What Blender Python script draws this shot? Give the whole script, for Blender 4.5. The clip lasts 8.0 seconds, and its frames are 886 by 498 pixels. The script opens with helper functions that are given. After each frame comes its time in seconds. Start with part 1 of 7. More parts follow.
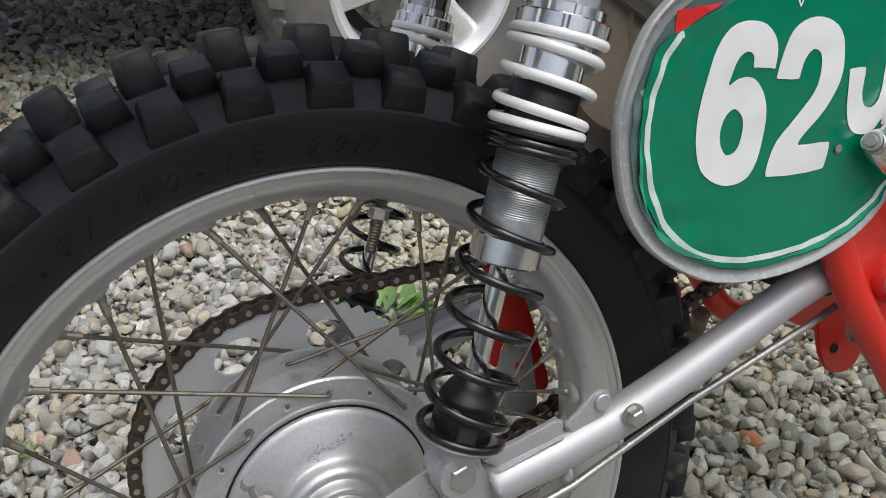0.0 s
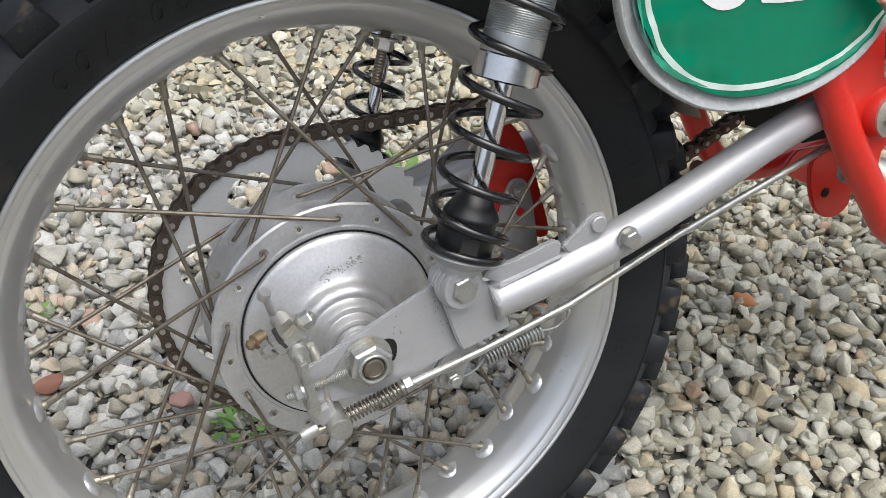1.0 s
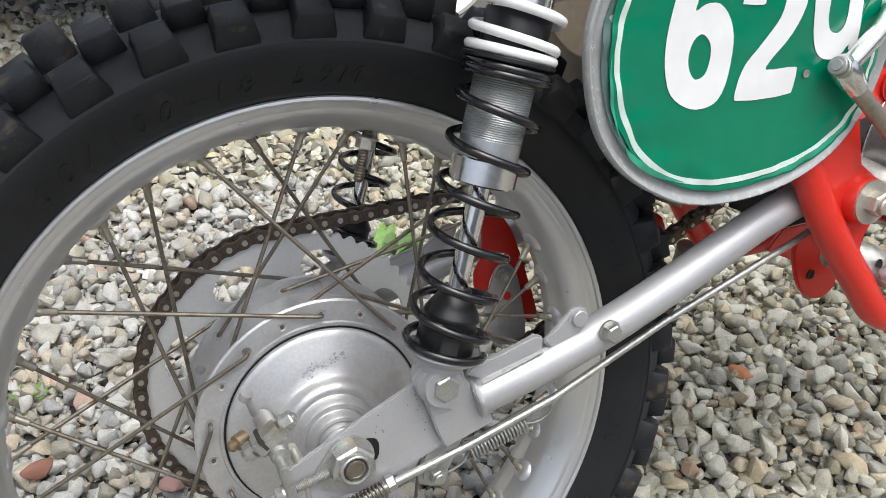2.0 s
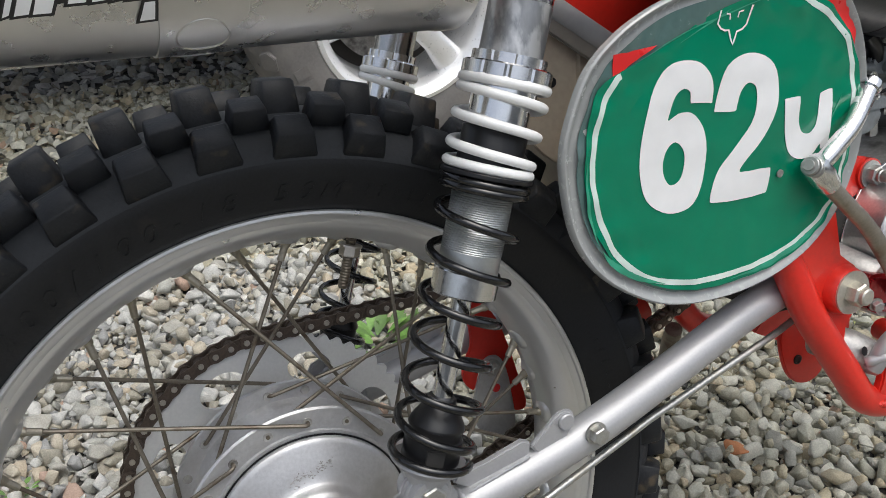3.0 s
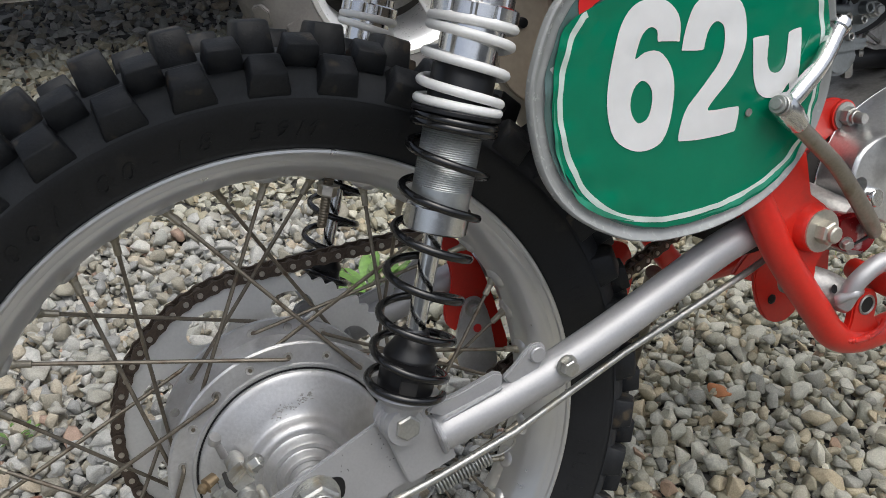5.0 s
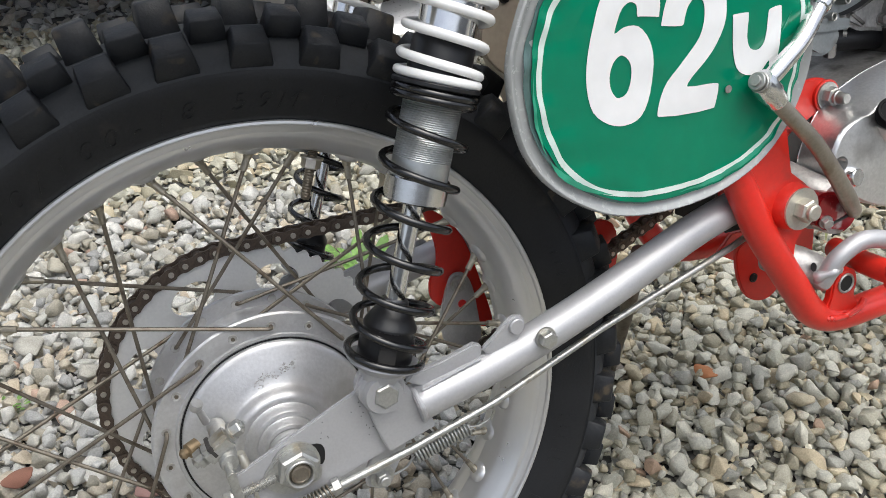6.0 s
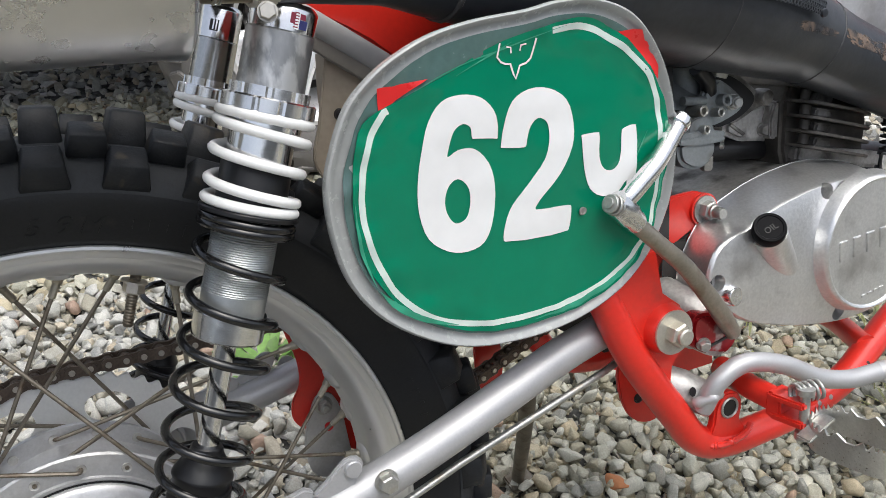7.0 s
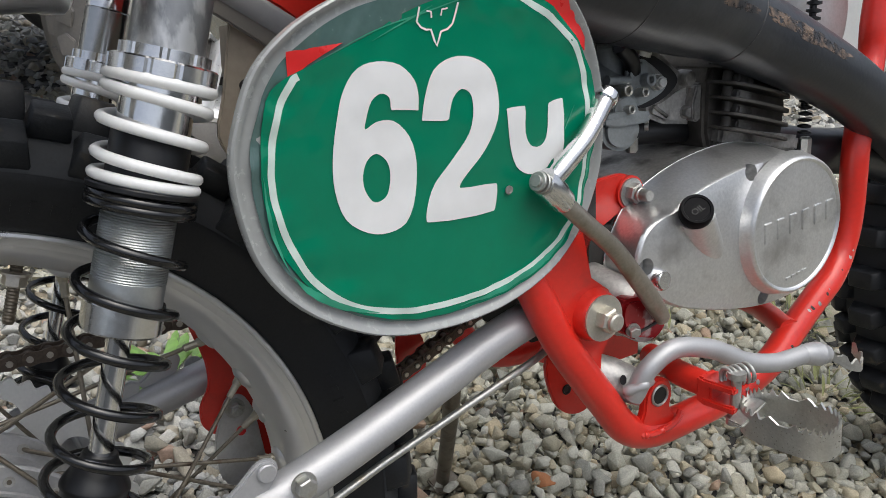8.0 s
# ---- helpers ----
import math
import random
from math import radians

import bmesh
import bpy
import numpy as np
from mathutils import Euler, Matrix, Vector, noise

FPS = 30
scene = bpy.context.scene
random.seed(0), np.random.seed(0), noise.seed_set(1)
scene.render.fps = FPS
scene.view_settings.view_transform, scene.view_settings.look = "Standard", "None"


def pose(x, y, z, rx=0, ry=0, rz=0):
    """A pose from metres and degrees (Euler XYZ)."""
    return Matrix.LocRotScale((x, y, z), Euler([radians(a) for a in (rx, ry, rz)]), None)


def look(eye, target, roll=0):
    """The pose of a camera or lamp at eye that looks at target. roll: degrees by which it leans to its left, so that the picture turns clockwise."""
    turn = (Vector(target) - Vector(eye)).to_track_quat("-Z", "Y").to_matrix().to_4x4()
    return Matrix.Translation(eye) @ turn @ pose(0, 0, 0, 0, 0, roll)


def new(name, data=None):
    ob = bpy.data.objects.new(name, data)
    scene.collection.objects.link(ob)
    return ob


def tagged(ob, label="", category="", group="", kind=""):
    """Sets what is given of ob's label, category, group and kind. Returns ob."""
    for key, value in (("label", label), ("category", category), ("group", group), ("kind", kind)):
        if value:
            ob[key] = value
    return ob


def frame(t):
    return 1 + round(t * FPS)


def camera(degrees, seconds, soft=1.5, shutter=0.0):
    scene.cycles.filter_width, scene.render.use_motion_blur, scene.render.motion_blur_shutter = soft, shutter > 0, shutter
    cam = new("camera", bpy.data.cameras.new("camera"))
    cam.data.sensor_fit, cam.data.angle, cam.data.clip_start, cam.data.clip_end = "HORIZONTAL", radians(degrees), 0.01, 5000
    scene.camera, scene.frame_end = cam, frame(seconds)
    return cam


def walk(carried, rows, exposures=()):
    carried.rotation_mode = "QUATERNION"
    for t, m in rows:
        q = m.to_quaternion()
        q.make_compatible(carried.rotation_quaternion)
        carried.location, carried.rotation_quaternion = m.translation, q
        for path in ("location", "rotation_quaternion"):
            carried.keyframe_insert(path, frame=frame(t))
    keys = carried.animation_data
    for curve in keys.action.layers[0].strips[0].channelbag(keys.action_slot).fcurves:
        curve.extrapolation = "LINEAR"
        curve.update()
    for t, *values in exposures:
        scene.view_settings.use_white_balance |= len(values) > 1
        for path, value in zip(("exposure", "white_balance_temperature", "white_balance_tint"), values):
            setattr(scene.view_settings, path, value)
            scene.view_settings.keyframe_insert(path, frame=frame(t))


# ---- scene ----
cam = camera(55.29, 8.0, soft=0.8)
PATH = [
    (0.0, -0.1284, -0.4418, 0.7663, 60.284, -3.396, -24.252),
    (0.5, -0.1365, -0.4744, 0.7392, 56.145, -3.217, -24.101),
    (1.0, -0.1475, -0.4895, 0.7319, 54.123, -3.079, -24.148),
    (1.5, -0.1371, -0.4898, 0.7381, 54.596, -2.733, -23.887),
    (2.0, -0.1290, -0.4832, 0.7602, 57.712, -2.405, -24.271),
    (2.2, -0.1262, -0.4771, 0.7732, 59.573, -2.009, -24.614),
    (3.3, -0.1127, -0.4741, 0.7951, 61.644, -1.216, -25.305),
    (3.5, -0.1110, -0.4763, 0.7945, 62.006, -1.022, -25.419),
    (4.0, -0.1047, -0.4654, 0.8262, 63.506, -0.686, -25.355),
    (4.5, -0.1010, -0.4756, 0.8188, 62.297, -0.597, -25.165),
    (4.7, -0.1048, -0.4871, 0.8025, 60.348, -0.637, -25.041),
    (5.8, -0.1059, -0.5214, 0.7827, 57.597, -1.319, -24.829),
    (6.0, -0.0979, -0.5201, 0.7851, 57.801, -1.479, -24.717),
    (6.5, -0.0537, -0.5088, 0.7949, 60.070, -1.815, -24.366),
    (6.6, -0.0426, -0.5079, 0.7958, 60.853, -1.713, -24.194),
    (7.0, 0.0121, -0.5028, 0.7995, 62.648, -2.658, -26.492),
    (7.3, 0.0596, -0.4876, 0.8075, 63.656, -3.667, -29.132),
    (7.5, 0.0733, -0.4806, 0.8103, 63.729, -3.826, -29.951),
    (8.0, 0.0247, -0.4785, 0.7673, 63.462, -4.335, -31.926),
]
walk(cam, [(t, pose(x, y, z, a, b, c)) for t, x, y, z, a, b, c in PATH],
     exposures=[(0.0, 0.12), (0.5, 0.39), (1.0, 0.51), (1.5, 0.55), (2.0, 0.59), (2.7, 0.36), (3.5, 0.05), (4.0, 0.01), (4.5, -0.21), (5.2, 0.19), (6.0, 0.48), (6.5, 0.50), (7.0, 0.43), (7.5, 0.14), (8.0, 0.07)])

LEAN_DEG, AXLE_H = 13.451, 0.305

# ---- light: bright overcast sky ----
world = bpy.data.worlds.new("overcast_sky")
scene.world = world
world.use_nodes = True
wn = world.node_tree.nodes
sky = wn.new("ShaderNodeTexSky")
sky.sky_type = "NISHITA"
sky.sun_disc = False
sky.sun_elevation, sky.sun_rotation = radians(73), radians(164)
sky.dust_density, sky.air_density = 5.0, 1.0
overcast = wn.new("ShaderNodeHueSaturation")   # cloud takes most of the sky's blue
overcast.inputs["Saturation"].default_value = 0.60
world.node_tree.links.new(sky.outputs[0], overcast.inputs["Color"])
world.node_tree.links.new(overcast.outputs[0], wn["Background"].inputs[0])
wn["Background"].inputs[1].default_value = 0.15
sun = new("sun", bpy.data.lights.new("sun", "SUN"))
sun.data.energy, sun.data.angle, sun.data.color = 1.5, radians(70), (0.93, 0.985, 0.985)
sun.matrix_world = look((0.25, -0.85, 3.0), (0.0, 0.0, 0.0))


# ---- materials ----
def mat(name, color, rough=0.5, metal=0.0, vary=0.25, scale=40.0, bump=0.1, bump_scale=300.0, spots=None, coat=0.0, stretch=None, per_object=0.0, per_island=0.0, spec=0.5, shift=0.0):
    """Principled surface with colour and roughness varied at two scales, and fine relief."""
    m = bpy.data.materials.new(name)
    m.use_nodes = True
    n, l = m.node_tree.nodes, m.node_tree.links
    p = n["Principled BSDF"]
    co = n.new("ShaderNodeTexCoord")
    src = co.outputs["Object"]
    if stretch:
        mp = n.new("ShaderNodeMapping")
        mp.inputs["Scale"].default_value = stretch
        l.new(src, mp.inputs["Vector"])
        src = mp.outputs[0]
    if shift:   # each object takes its own stretch of the pattern
        oi, sc_, ad_ = n.new("ShaderNodeObjectInfo"), n.new("ShaderNodeMath"), n.new("ShaderNodeVectorMath")
        sc_.operation, ad_.operation = "MULTIPLY", "ADD"
        sc_.inputs[1].default_value = shift
        l.new(oi.outputs["Random"], sc_.inputs[0])
        l.new(src, ad_.inputs[0]), l.new(sc_.outputs[0], ad_.inputs[1])
        src = ad_.outputs[0]

    def tex(sc, detail=4.0):
        t = n.new("ShaderNodeTexNoise")
        t.inputs["Scale"].default_value, t.inputs["Detail"].default_value = sc, detail
        l.new(src, t.inputs["Vector"])
        return t.outputs["Fac"]

    big, small = tex(scale), tex(bump_scale, 6.0)
    add = n.new("ShaderNodeMath")
    add.operation = "ADD"
    l.new(big, add.inputs[0]), l.new(small, add.inputs[1])
    ramp = n.new("ShaderNodeMapRange")
    ramp.inputs[1].default_value, ramp.inputs[2].default_value = 0.6, 1.4
    ramp.inputs[3].default_value, ramp.inputs[4].default_value = 1 - vary, 1 + vary
    l.new(add.outputs[0], ramp.inputs[0])
    value = ramp.outputs[0]
    if per_object or per_island:
        info = n.new("ShaderNodeObjectInfo" if per_object else "ShaderNodeNewGeometry")
        r2 = n.new("ShaderNodeMapRange")
        k = per_object or per_island
        r2.inputs[3].default_value, r2.inputs[4].default_value = 1 - k, 1 + k
        l.new(info.outputs["Random" if per_object else "Random Per Island"], r2.inputs[0])
        mu = n.new("ShaderNodeMath")
        mu.operation = "MULTIPLY"
        l.new(value, mu.inputs[0]), l.new(r2.outputs[0], mu.inputs[1])
        value = mu.outputs[0]
    mix = n.new("ShaderNodeVectorMath")
    mix.operation = "SCALE"
    mix.inputs[0].default_value = color
    l.new(value, mix.inputs["Scale"])
    out = mix.outputs[0]
    if spots:
        scol, lo, hi, ssc = spots
        f = tex(ssc, 8.0)
        rr = n.new("ShaderNodeMapRange")
        rr.inputs[1].default_value, rr.inputs[2].default_value = lo, hi
        l.new(f, rr.inputs[0])
        mx = n.new("ShaderNodeMix")
        mx.data_type = "RGBA"
        l.new(rr.outputs[0], mx.inputs["Factor"])
        l.new(out, mx.inputs["A"])
        mx.inputs["B"].default_value = (*scol, 1)
        out = mx.outputs["Result"]
    l.new(out, p.inputs["Base Color"])
    r3 = n.new("ShaderNodeMapRange")
    r3.inputs[3].default_value, r3.inputs[4].default_value = max(rough - 0.1, 0.03), min(rough + 0.12, 1.0)
    l.new(small, r3.inputs[0])
    l.new(r3.outputs[0], p.inputs["Roughness"])
    p.inputs["Metallic"].default_value = metal
    p.inputs["Specular IOR Level"].default_value = spec
    p.inputs["Coat Weight"].default_value = coat
    p.inputs["Coat Roughness"].default_value = 0.08
    if bump:
        b = n.new("ShaderNodeBump")
        b.inputs["Strength"].default_value, b.inputs["Distance"].default_value = bump, 0.001
        l.new(small, b.inputs["Height"])
        l.new(b.outputs[0], p.inputs["Normal"])
    return m


RUBBER = mat("tyre_rubber", (0.0115, 0.0122, 0.0136), 0.50, 0, 0.35, 18, 0.25, 500, spots=((0.045, 0.040, 0.034), 0.62, 0.80, 22), spec=0.32)
KNOB_RUBBER = mat("knob_rubber_with_mud", (0.0165, 0.0178, 0.0200), 0.50, 0, 0.35, 30, 0.3, 500, spots=((0.075, 0.058, 0.040), 0.60, 0.72, 55), spec=0.30, shift=9.0)
# paler copy of the tyre rubber: light on the upward-facing carcass as colour
LIT_RUBBER = mat("lit_tread_rubber", (0.0235, 0.0255, 0.0285), 0.62, 0, 0.30, 24, 0.25, 400, spec=0.30)
RIM_AL = mat("rim_aluminium", (0.66, 0.66, 0.66), 0.31, 0.78, 0.04, 7, 0.0, 60)
GRIME_SHADE = mat("dark_grime_and_shade", (0.03, 0.028, 0.026), 0.8, 0, 0.3, 60, 0.2, 300)
SPROCKET_AL = mat("pale_sprocket_alloy", (0.72, 0.72, 0.71), 0.45, 0.35, 0.08, 20, 0.08, 420)
HUB_AL = mat("cast_hub_aluminium", (0.55, 0.55, 0.555), 0.40, 0.68, 0.14, 22, 0.18, 420, spots=((0.36, 0.35, 0.34), 0.54, 0.78, 26))
CAST_AL = mat("cast_engine_aluminium", (0.74, 0.74, 0.735), 0.36, 0.90, 0.16, 14, 0.2, 380, spots=((0.30, 0.29, 0.28), 0.55, 0.78, 18))
CASTING = mat("grey_weathered_casting", (0.50, 0.49, 0.47), 0.5, 0.6, 0.3, 30, 0.2, 300, spots=((0.09, 0.08, 0.07), 0.52, 0.74, 35))
DARK_AL = mat("dirty_grey_aluminium", (0.30, 0.29, 0.275), 0.55, 0.5, 0.35, 30, 0.2, 300, spots=((0.045, 0.04, 0.036), 0.48, 0.68, 35))
CHROME = mat("bright_chrome", (0.80, 0.80, 0.80), 0.12, 1.0, 0.06, 40, 0.02, 300)
POLISHED = mat("polished_alloy", (0.76, 0.76, 0.76), 0.20, 1.0, 0.1, 30, 0.03, 300)
BRUSHED = mat("satin_muffler_aluminium", (0.66, 0.66, 0.665), 0.28, 1.0, 0.07, 9, 0.012, 60, spots=((0.56, 0.555, 0.55), 0.55, 0.95, 14))
SILVER_PAINT = mat("silver_paint", (0.43, 0.43, 0.44), 0.46, 0.50, 0.08, 25, 0.10, 500)
ZINC = mat("zinc_plated_steel", (0.43, 0.43, 0.41), 0.40, 0.80, 0.22, 60, 0.08, 500, spots=((0.36, 0.31, 0.22), 0.58, 0.78, 60))
ZINC_Y = mat("yellow_passivated_zinc", (0.53, 0.505, 0.44), 0.42, 0.75, 0.15, 60, 0.08, 500)
THREAD = mat("threaded_zinc_body", (0.46, 0.48, 0.48), 0.36, 0.85, 0.1, 60, 0.05, 500)
SPOKE_M = mat("dull_spoke_steel", (0.20, 0.175, 0.14), 0.48, 0.75, 0.3, 60, 0.15, 600, spots=((0.11, 0.075, 0.05), 0.55, 0.75, 80))
NIPPLE_M = mat("dull_bronze_nipple", (0.34, 0.31, 0.25), 0.42, 0.8, 0.2, 60, 0.1, 500)
CHAIN_M = mat("oily_rusty_chain_steel", (0.105, 0.080, 0.064), 0.42, 0.6, 0.4, 90, 0.2, 600)
PIN_M = mat("bright_chain_pin", (0.56, 0.52, 0.46), 0.36, 0.85, 0.2, 90, 0.05, 600)
RED = mat("red_frame_paint", (0.62, 0.022, 0.012), 0.36, 0, 0.10, 20, 0.05, 240, coat=0.3, spots=((0.40, 0.03, 0.02), 0.62, 0.82, 40))
SPRING_BLACK = mat("black_spring_paint", (0.006, 0.006, 0.0065), 0.18, 0, 0.2, 60, 0.05, 400, coat=0.3)
BLACK_PL = mat("black_rubber_bump_stop", (0.010, 0.010, 0.011), 0.34, 0, 0.2, 60, 0.05, 400, spec=0.4)
SPRING_WHITE = mat("white_spring_paint", (0.78, 0.78, 0.77), 0.35, 0, 0.05, 60, 0.03, 400, coat=0.2)
PIPE_BLACK = mat("satin_black_pipe_paint", (0.0200, 0.0225, 0.0275), 0.34, 0, 0.35, 14, 0.15, 220, spec=0.50, spots=((0.045, 0.046, 0.048), 0.58, 0.80, 14))
SHIELD_M = mat("dark_satin_shield_metal", (0.075, 0.078, 0.084), 0.30, 0.8, 0.25, 30, 0.08, 300)
PIPE_RUST = mat("rust_on_pipe", (0.170, 0.122, 0.092), 0.55, 0, 0.4, 40, 0.25, 300, spots=((0.026, 0.026, 0.029), 0.42, 0.60, 90), spec=0.4)
rn, rl = PIPE_RUST.node_tree.nodes, PIPE_RUST.node_tree.links
flakes, fade = rn.new("ShaderNodeTexNoise"), rn.new("ShaderNodeMapRange")   # paint still clings in small flakes
flakes.inputs["Scale"].default_value, flakes.inputs["Detail"].default_value = 130, 5
fade.inputs["From Min"].default_value, fade.inputs["From Max"].default_value = 0.30, 0.52
rl.new(rn.new("ShaderNodeTexCoord").outputs["Object"], flakes.inputs["Vector"])
rl.new(flakes.outputs["Fac"], fade.inputs["Value"])
rl.new(fade.outputs[0], rn["Principled BSDF"].inputs["Alpha"])
PLATE_GREY = mat("grey_plate_plastic", (0.33, 0.34, 0.335), 0.24, 0, 0.08, 14, 0.04, 200, coat=0.3)
GREEN = mat("green_vinyl", (0.0, 0.190, 0.100), 0.17, 0, 0.06, 10, 0.03, 60, spec=0.34)
WHITE_V = mat("white_vinyl", (0.80, 0.80, 0.80), 0.35, 0, 0.04, 20, 0.03, 100, coat=0.2)
RED_V = mat("red_vinyl", (0.66, 0.02, 0.02), 0.3, 0, 0.05, 20, 0.03, 100)
YELLOW_V = mat("yellow_vinyl", (0.82, 0.55, 0.01), 0.35, 0, 0.06, 20, 0.03, 100)
BLACK_V = mat("black_vinyl", (0.015, 0.015, 0.016), 0.4, 0, 0.1, 20, 0.03, 100)
GUARD = mat("dusty_beige_mudguard_plastic", (0.38, 0.32, 0.25), 0.6, 0, 0.15, 10, 0.1, 200, spots=((0.24, 0.18, 0.12), 0.58, 0.8, 8))
GROUND_M = bpy.data.materials.new("packed_gravel_bed")
GROUND_M.use_nodes = True
n, l = GROUND_M.node_tree.nodes, GROUND_M.node_tree.links
co, cell, fine_n = n.new("ShaderNodeTexCoord"), n.new("ShaderNodeTexVoronoi"), n.new("ShaderNodeTexNoise")
cell.inputs["Scale"].default_value, fine_n.inputs["Scale"].default_value, fine_n.inputs["Detail"].default_value = 34.0, 160.0, 6.0
l.new(co.outputs["Object"], cell.inputs["Vector"]), l.new(co.outputs["Object"], fine_n.inputs["Vector"])
sep, ramp, gap = n.new("ShaderNodeSeparateColor"), n.new("ShaderNodeValToRGB"), n.new("ShaderNodeMapRange")
l.new(cell.outputs["Color"], sep.inputs[0]), l.new(sep.outputs[0], ramp.inputs[0])
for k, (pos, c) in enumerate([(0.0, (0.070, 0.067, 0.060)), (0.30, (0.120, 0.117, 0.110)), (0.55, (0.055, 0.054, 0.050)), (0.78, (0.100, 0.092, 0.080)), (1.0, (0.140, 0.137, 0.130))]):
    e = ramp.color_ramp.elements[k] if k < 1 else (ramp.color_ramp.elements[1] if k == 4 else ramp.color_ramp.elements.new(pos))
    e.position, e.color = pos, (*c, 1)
# cell edges darkened: the shade between stones is put into the colour
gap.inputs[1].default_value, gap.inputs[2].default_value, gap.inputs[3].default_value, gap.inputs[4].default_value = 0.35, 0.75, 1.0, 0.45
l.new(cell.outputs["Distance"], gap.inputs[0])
both, tone, bmp = n.new("ShaderNodeMath"), n.new("ShaderNodeVectorMath"), n.new("ShaderNodeBump")
both.operation, tone.operation = "MULTIPLY_ADD", "SCALE"
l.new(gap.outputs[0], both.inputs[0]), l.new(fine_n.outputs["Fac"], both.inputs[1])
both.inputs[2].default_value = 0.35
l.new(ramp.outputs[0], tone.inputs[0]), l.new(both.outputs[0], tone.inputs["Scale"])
spread, away, far_tone = n.new("ShaderNodeVectorMath"), n.new("ShaderNodeMapRange"), n.new("ShaderNodeVectorMath")   # shade of the stone gaps is in the dark colour; it lightens farther out
spread.operation, far_tone.operation = "LENGTH", "SCALE"
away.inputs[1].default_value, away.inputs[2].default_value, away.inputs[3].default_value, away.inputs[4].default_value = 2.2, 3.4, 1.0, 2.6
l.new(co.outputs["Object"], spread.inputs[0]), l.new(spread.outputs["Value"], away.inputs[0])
l.new(tone.outputs[0], far_tone.inputs[0]), l.new(away.outputs[0], far_tone.inputs["Scale"])
l.new(far_tone.outputs[0], n["Principled BSDF"].inputs["Base Color"])
n["Principled BSDF"].inputs["Roughness"].default_value = 0.85
bmp.inputs["Strength"].default_value, bmp.inputs["Distance"].default_value = 1.0, 0.012
l.new(gap.outputs[0], bmp.inputs["Height"]), l.new(bmp.outputs[0], n["Principled BSDF"].inputs["Normal"])
LEAF = mat("green_weed_leaf", (0.115, 0.225, 0.045), 0.50, 0, 0.3, 40, 0.1, 200, per_island=0.40)
DRY_GRASS = mat("yellow_green_grass", (0.20, 0.21, 0.075), 0.6, 0, 0.3, 40, 0.1, 200, per_island=0.40)

# ---- mesh helpers ----
bike = tagged(new("motorcycle"), "red-framed vintage dirt motorcycle leaning on its side stand on gravel", "motorcycle")
bike.matrix_world = pose(0, 0, AXLE_H, -LEAN_DEG, 0, 0)


def link_mesh(name, bm, material, parent=None, label="", smooth=40):
    me = bpy.data.meshes.new(name)
    bm.normal_update()
    bm.to_mesh(me)
    bm.free()
    me.materials.append(material)
    if smooth:
        me.shade_smooth()
        me.set_sharp_from_angle(angle=radians(smooth))
    ob = new(name, me)
    if parent:
        ob.parent = parent
    if label:
        tagged(ob, label)
    return ob


def part(name, bm, material, parent=None, label="", smooth=40):
    return link_mesh(name, bm, material, parent or bike, label, smooth)


def grid_faces(bm, rings, closed_ring=True, closed_path=False, caps=False):
    vs = [[bm.verts.new(p) for p in r] for r in rings]
    n = len(vs[0])
    last = len(vs) if closed_path else len(vs) - 1
    for i in range(last):
        a, b = vs[i], vs[(i + 1) % len(vs)]
        for j in range(n if closed_ring else n - 1):
            bm.faces.new((a[j], a[(j + 1) % n], b[(j + 1) % n], b[j]))
    if caps:
        bm.faces.new(vs[0][::-1])
        bm.faces.new(vs[-1])
    return vs


def lathe(profile, origin, axis, seg=48, bm=None, closed=False, arc=None):
    """Revolve (radius, height) points about an axis from origin."""
    bm = bm or bmesh.new()
    axis = Vector(axis).normalized()
    q = Vector((0, 0, 1)).rotation_difference(axis)
    if abs(axis.y) > 0.999:
        q = Matrix.Rotation(radians(-90) * axis.y, 3, "X").to_quaternion()
    o = Vector(origin)
    rings = []
    full = arc is None
    a0, a1 = (0, 2 * math.pi) if full else arc
    for i in range(seg if full else seg + 1):
        a = a0 + (a1 - a0) * i / seg
        rings.append([o + q @ Vector((r * math.cos(a), r * math.sin(a), h)) for r, h in profile])
    grid_faces(bm, rings, closed_ring=closed, closed_path=full)
    bmesh.ops.remove_doubles(bm, verts=bm.verts, dist=1e-6)
    bmesh.ops.recalc_face_normals(bm, faces=bm.faces)
    return bm


def catmull(pts, per=8):
    pts = [Vector(p) for p in pts]
    if len(pts) < 3:
        return [pts[0].lerp(pts[-1], i / per) for i in range(per + 1)]
    ext = [2 * pts[0] - pts[1]] + pts + [2 * pts[-1] - pts[-2]]
    out = []
    for i in range(1, len(ext) - 2):
        p0, p1, p2, p3 = ext[i - 1:i + 3]
        for k in range(per):
            t = k / per
            out.append(0.5 * (2 * p1 + (p2 - p0) * t + (2 * p0 - 5 * p1 + 4 * p2 - p3) * t * t + (3 * p1 - p0 - 3 * p2 + p3) * t ** 3))
    return out + [pts[-1]]


